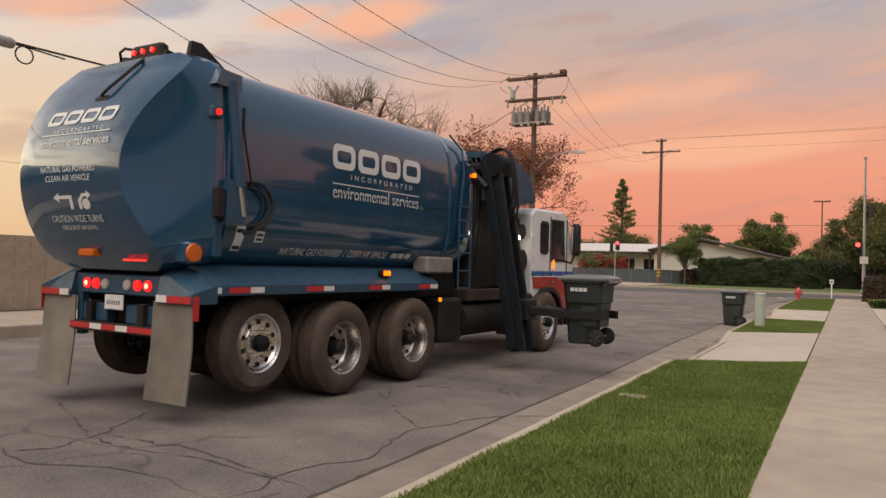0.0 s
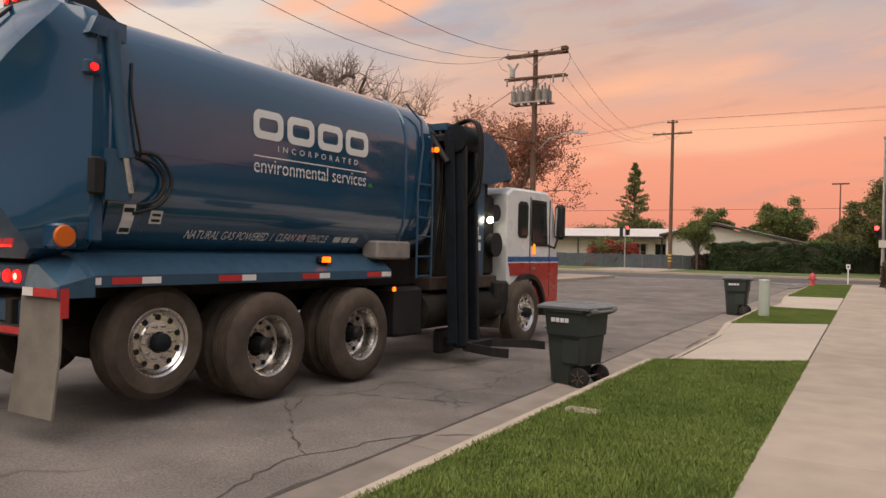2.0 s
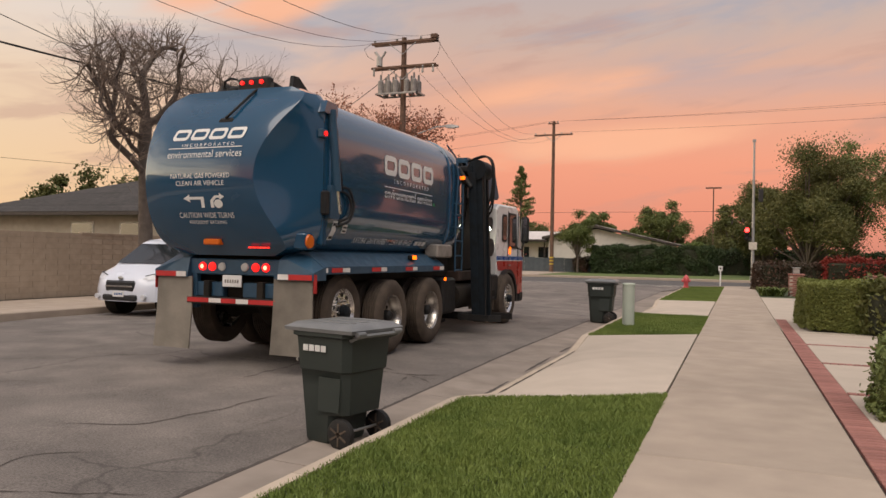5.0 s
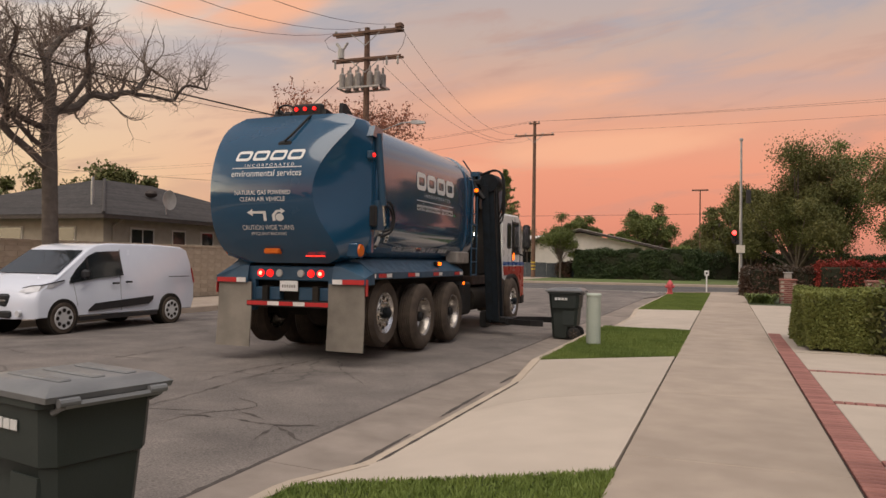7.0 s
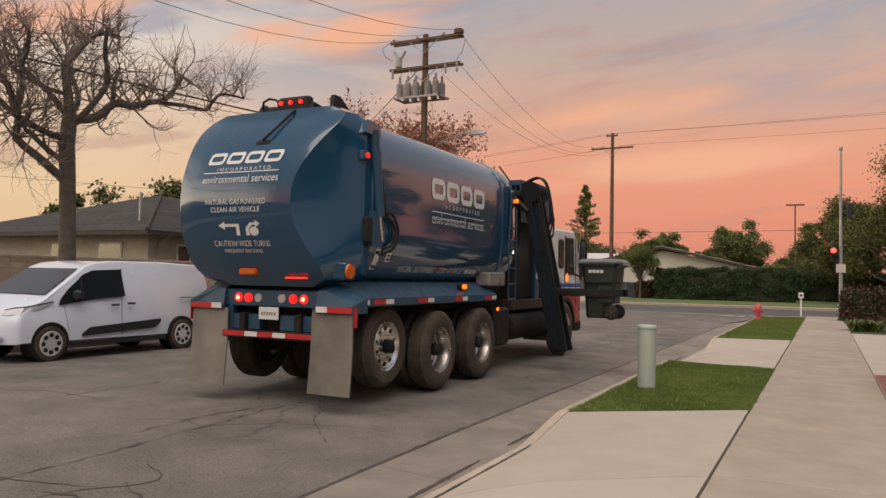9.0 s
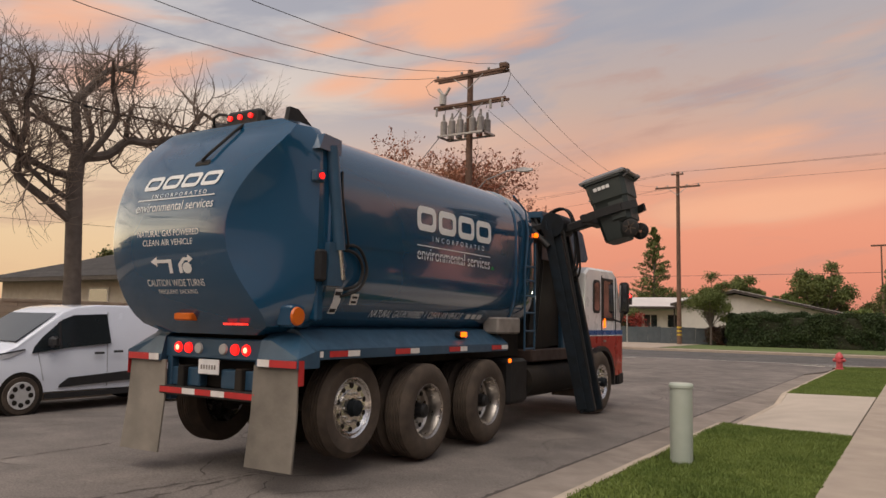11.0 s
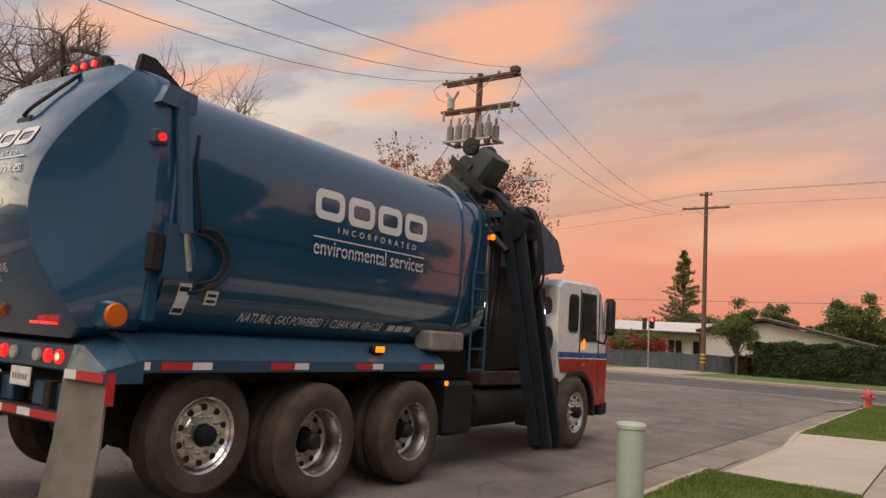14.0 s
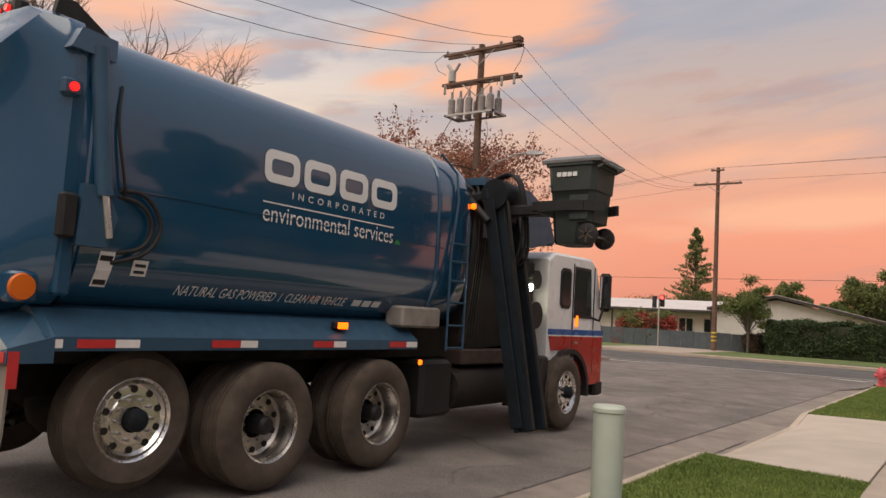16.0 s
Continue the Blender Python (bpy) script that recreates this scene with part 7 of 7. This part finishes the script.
for sx in (1, -1):
    def vp(name, pts, mat, e=0.006, label="", par=None):
        return part(name, Shape().loft([[(sx * (vx(z, e)), y, z) for y, z in pts], [(sx * (vx(z, e) - 0.02), y, z) for y, z in pts]]), M[mat], par or vb, label, False)
    vp("door_window", [(-0.06, 1.16), (0.7, 1.10), (1.40, 1.01), (1.36, 1.12), (1.20, 1.30), (0.86, 1.58), (0.66, 1.66), (0.02, 1.69)], "glass", 0.006, "dark front door window")
    vp("window_pillar", [(0.88, 1.09), (0.93, 1.08), (0.95, 1.52), (0.90, 1.56)], "vanblack", 0.010)
    vp("side_moulding", [(-0.80, 0.50), (0.92, 0.42), (0.90, 0.47), (0.74, 0.58), (-0.95, 0.68), (-0.94, 0.60)], "vanblack", 0.02, "black side moulding")
    vp("sill", [(-1.1, 0.24), (1.15, 0.24), (1.15, 0.33), (-1.1, 0.33)], "vanblack", 0.004)
    vp("door_gap", [(-0.008, 0.4), (0.0, 0.4), (0.0, 1.72), (-0.008, 1.72)], "vanseam", 0.005)
    vp("door_gap", [(1.18, 0.55), (1.187, 0.55), (1.33, 1.16), (1.323, 1.16)], "vanseam", 0.005)
    vp("slide_rail", [(-2.2, 1.10), (-1.5, 1.10), (-1.5, 1.118), (-2.2, 1.118)], "vanblack", 0.005)
    vp("door_handle", [(0.1, 0.97), (0.28, 0.97), (0.28, 1.01), (0.1, 1.01)], "vanblack", 0.03)
    vp("door_handle", [(-0.28, 0.99), (-0.1, 0.99), (-0.1, 1.03), (-0.28, 1.03)], "vanblack", 0.03)
    rows = [((0.905, 1.52, 1.075), (0.905, 1.52, 1.055)), ((0.925, 1.80, 1.03), (0.925, 1.80, 0.945)), ((0.885, 2.05, 0.985), (0.885, 2.12, 0.87)), ((0.72, 2.13, 0.97), (0.72, 2.25, 0.845)), ((0.56, 2.19, 0.925), (0.56, 2.28, 0.86))]
    lamp = part("headlight", Shape().loft([[(sx * a[0], a[1], a[2]), (sx * b[0], b[1], b[2]), (sx * (b[0] - 0.03), b[1] - 0.03, b[2]), (sx * (a[0] - 0.03), a[1] - 0.03, a[2])] for a, b in rows]), M["lampglass"], vb, "long swept headlight")
    part("headlight_brow", Shape().tube([(sx * a[0], a[1], a[2] + 0.004) for a, b in rows], 0.012, 5), M["vanblack"], lamp)
    vp("tail_light", [(-2.38, 0.95), (-2.35, 0.95), (-2.30, 1.3), (-2.33, 1.3)], "redplastic", 0.005)
    part("side_mirror", Shape().box(sx * 1.02 - 0.12, sx * 1.02 + 0.10, 1.04, 1.18, 1.10, 1.30, 0.05), M["vanblack"], vb, "black door mirror")
    for y in (1.55, -1.55):
        part("wheel_arch", Shape().cyl((sx * 0.60, y, 0.34), (sx * 0.922, y, 0.34), 0.37, seg=28), M["dark"], vb)
        w = part("wheel", Shape().lathe([(0.19, -0.10), (0.21, -0.11), (0.30, -0.105), (0.325, -0.07), (0.325, 0.07), (0.30, 0.105), (0.21, 0.11), (0.19, 0.10)], "x", 30, (sx * 0.83, y, 0.325)), M["rubber"], van, "black tyre with silver wheel cover")
        part("wheel_cover", Shape().lathe([(0.001, sx * 0.115), (0.06, sx * 0.118), (0.12, sx * 0.108), (0.22, sx * 0.122), (0.232, sx * 0.10)], "x", 24, (sx * 0.83, y, 0.325)), M["wheelsilver"], w)
        for k in range(8):
            a = k * math.pi / 4
            part("cover_slot", Shape().cyl((sx * 0.93, y + 0.155 * math.cos(a), 0.325 + 0.155 * math.sin(a)), (sx * 0.949, y + 0.155 * math.cos(a), 0.325 + 0.155 * math.sin(a)), 0.043, seg=10), M["dark"], w)
    part("fog_lamp", Shape().cyl((sx * 0.68, 2.33, 0.45), (sx * 0.68, 2.40, 0.45), 0.06, seg=12), M["lampglass"], vb)
part("windscreen", Shape().add([(-0.74, 0.93, 1.69), (0.74, 0.93, 1.69), (0.82, 1.64, 1.215), (-0.82, 1.64, 1.215)], [(0, 1, 2, 3)]), M["glass"], vb, "dark raked windscreen", False)
part("grille", Shape().box(-0.42, 0.42, 2.30, 2.42, 0.56, 0.82, 0.04), M["vanblack"], vb, "black front grille")
part("grille_bar", Shape().box(-0.40, 0.40, 2.41, 2.43, 0.67, 0.71, 0.008), M["steel"], vb)
part("lower_grille", Shape().box(-0.5, 0.5, 2.33, 2.425, 0.36, 0.50, 0.03), M["vanblack"], vb)
vpl = part("number_plate", Shape().box(-0.16, 0.16, 2.42, 2.435, 0.45, 0.58), M["white"], vb)
for k in range(5):
    part("printed_bar", Shape().box(-0.12 + 0.05 * k, -0.09 + 0.05 * k, 2.434, 2.439, 0.49, 0.54), M["stripe"], vpl)
part("badge", Shape().ball((0, 2.36, 0.88), 0.06, 1.4, 0.4, 0.7), M["galv"], vb)

# ---- what moves ----
TRUCK = [  # seconds, x, y, z, turn
    (0.0, -6.238, 14.057, -0.185, -3.4), (0.5, -6.235, 14.01, -0.183, -3.33), (1.0, -6.217, 13.952, -0.18, -3.25), (1.5, -6.20, 14.04, -0.18, -3.12), (2.0, -6.195, 14.454, -0.178, -3.06), (2.5, -6.16, 15.073, -0.176, -3.03), (3.0, -6.09, 16.005, -0.17, -2.84), (3.5, -6.0, 17.38, -0.16, -2.45), (4.0, -5.867, 18.931, -0.15, -1.78),
    (5.0, -5.70, 22.4, -0.12, -0.5), (6.0, -5.585, 25.4, -0.102, 0.4), (6.5, -5.54, 26.236, -0.1, 0.65), (7.0, -5.55, 26.66, -0.1, 0.8), (7.4, -5.55, 26.8, -0.1, 0.8), (16.0, -5.55, 26.8, -0.1, 0.8)]


def truck_pose(t):
    a = np.array(TRUCK)
    x, y, z, r = (float(np.interp(t, a[:, 0], a[:, k])) for k in (1, 2, 3, 4))
    return pose(x, y, z, 0, 0, r)


REST = truck_pose(16.0)
START = truck_pose(0.0)
HELD = [  # seconds, then the second bin's foot in the truck's space (x, z) and its tilt while it is gripped
    (8.0, 2.93, -0.08, 0), (8.2, 2.74, 0.15, 0), (8.5, 2.72, 0.4, 0), (8.8, 2.68, 0.72, 0), (9.0, 2.62, 0.92, 0), (9.2, 2.57, 1.18, 0), (9.6, 2.54, 1.58, 0), (10.0, 2.46, 2.0, 0), (10.2, 2.40, 2.2, 0),
    (10.6, 2.35, 2.6, 0), (11.0, 2.42, 2.95, -15), (11.3, 2.3, 3.6, -60), (11.7, 1.6, 4.25, -105), (12.1, 0.87, 4.35, -138), (12.5, 0.82, 4.36, -140), (14.0, 0.80, 4.38, -140), (14.2, 1.2, 4.42, -125), (14.5, 2.0, 4.13, -88), (14.6, 2.12, 4.06, -82), (15.0, 2.21, 3.9, -70), (15.3, 2.48, 3.05, -25), (15.5, 2.45, 2.68, -2), (16.0, 2.40, 2.56, 0)]


def held(x, z, tilt):
    return pose(x + 0.22, 3.75, z, 0, tilt, 0)


def motions():
    walk(truck, [(t, pose(x, y, z, 0, 0, r)) for t, x, y, z, r in TRUCK])
    # wheels on the ground roll with the truck
    for ob, sx, wy, wz in WHEELS:
        if wz > 0.6:
            continue
        rows, t = [], 0.0
        while t <= 16.01:
            if t < 7.5 or t > 15.9:
                roll = -math.degrees((truck_pose(t).translation.y - 14.0) / 0.565)
                rows.append((t, pose(sx, wy, wz, roll, 0, 0)))
            t += 0.1
        walk(ob, rows)
    walk(bin2, [(0.0, pose(-2.42, 30.6, -0.18, 0, 0, 0.8)), (8.0, REST @ held(2.93, -0.08, 0))] + [(t, REST @ held(x, z, a)) for t, x, z, a in HELD[1:]])
    walk(lid2, [(0.0, pose(0.34 * BIN, 0, 0.955 * BIN)), (11.0, pose(0.34 * BIN, 0, 0.955 * BIN)), (11.6, pose(0.34 * BIN, 0, 0.955 * BIN, 0, 35, 0)), (12.3, pose(0.34 * BIN, 0, 0.955 * BIN, 0, 50, 0)), (14.5, pose(0.34 * BIN, 0, 0.955 * BIN, 0, 48, 0)), (14.9, pose(0.34 * BIN, 0, 0.955 * BIN, 0, 25, 0)), (15.25, pose(0.34 * BIN, 0, 0.955 * BIN)), (16.0, pose(0.34 * BIN, 0, 0.955 * BIN))])
    gx = (START.inverted() @ pose(-2.64, 17.85, -0.27)).translation
    down = [(0.0, gx.x - 0.32, gx.z + 0.52), (0.15, gx.x - 0.27, gx.z + 0.24), (0.3, gx.x - 0.2, gx.z + 0.03), (0.6, gx.x - 0.08, gx.z), (0.8, gx.x, gx.z), (1.1, gx.x - 0.1, gx.z)]
    walk(bin1, [(t, START @ pose(x, gx.y, z, 0, 0, 1)) for t, x, z in down[:4]] + [(0.8, pose(-2.64, 17.85, -0.272, 0, 0, -4)), (1.2, pose(-2.62, 17.85, -0.274, 0, 0, -10)), (1.8, pose(-2.60, 17.85, -0.275, 0, 0, -12)), (16.0, pose(-2.60, 17.85, -0.275, 0, 0, -12))])
    rows = [(t, pose(x, gx.y, z)) for t, x, z in down] + [(1.4, pose(gx.x - 0.7, gx.y, -0.26)), (1.8, pose(gx.x - 1.1, gx.y, -0.24)), (2.4, pose(gx.x - 1.4, 3.75, -0.2)), (3.0, pose(1.72, 3.75, -0.15)), (5.5, pose(1.72, 3.75, -0.15)), (6.1, pose(2.2, 3.75, -0.2)), (6.4, pose(2.37, 3.75, -0.2)), (7.1, pose(2.5, 3.75, -0.2)), (7.6, pose(3.12, 3.75, -0.1))]
    walk(gripper, rows + [(t, held(x, z, a)) for t, x, z, a in HELD])
    for ob, sy in FING:
        def turn(a):
            return pose(-0.45, 0.33 * sy, 0.47, 0, 0, a * sy)
        walk(ob, [(0.0, turn(0)), (0.8, turn(0)), (1.15, turn(26)), (2.0, turn(26)), (3.0, turn(10)), (5.5, turn(10)), (6.3, turn(26)), (7.5, turn(26)), (7.8, turn(0)), (16.0, turn(0))])
    x, y, z = MAST_TOP
    walk(mast, [(t, pose(x, y, z, 0, a, 0)) for t, a in ((0.0, -11), (0.6, -12), (1.0, -9), (1.4, -2.5), (6.5, -2.5), (7.2, -4), (7.8, -10), (8.3, -12), (9.0, -12), (16.0, -11.5))])


motions()
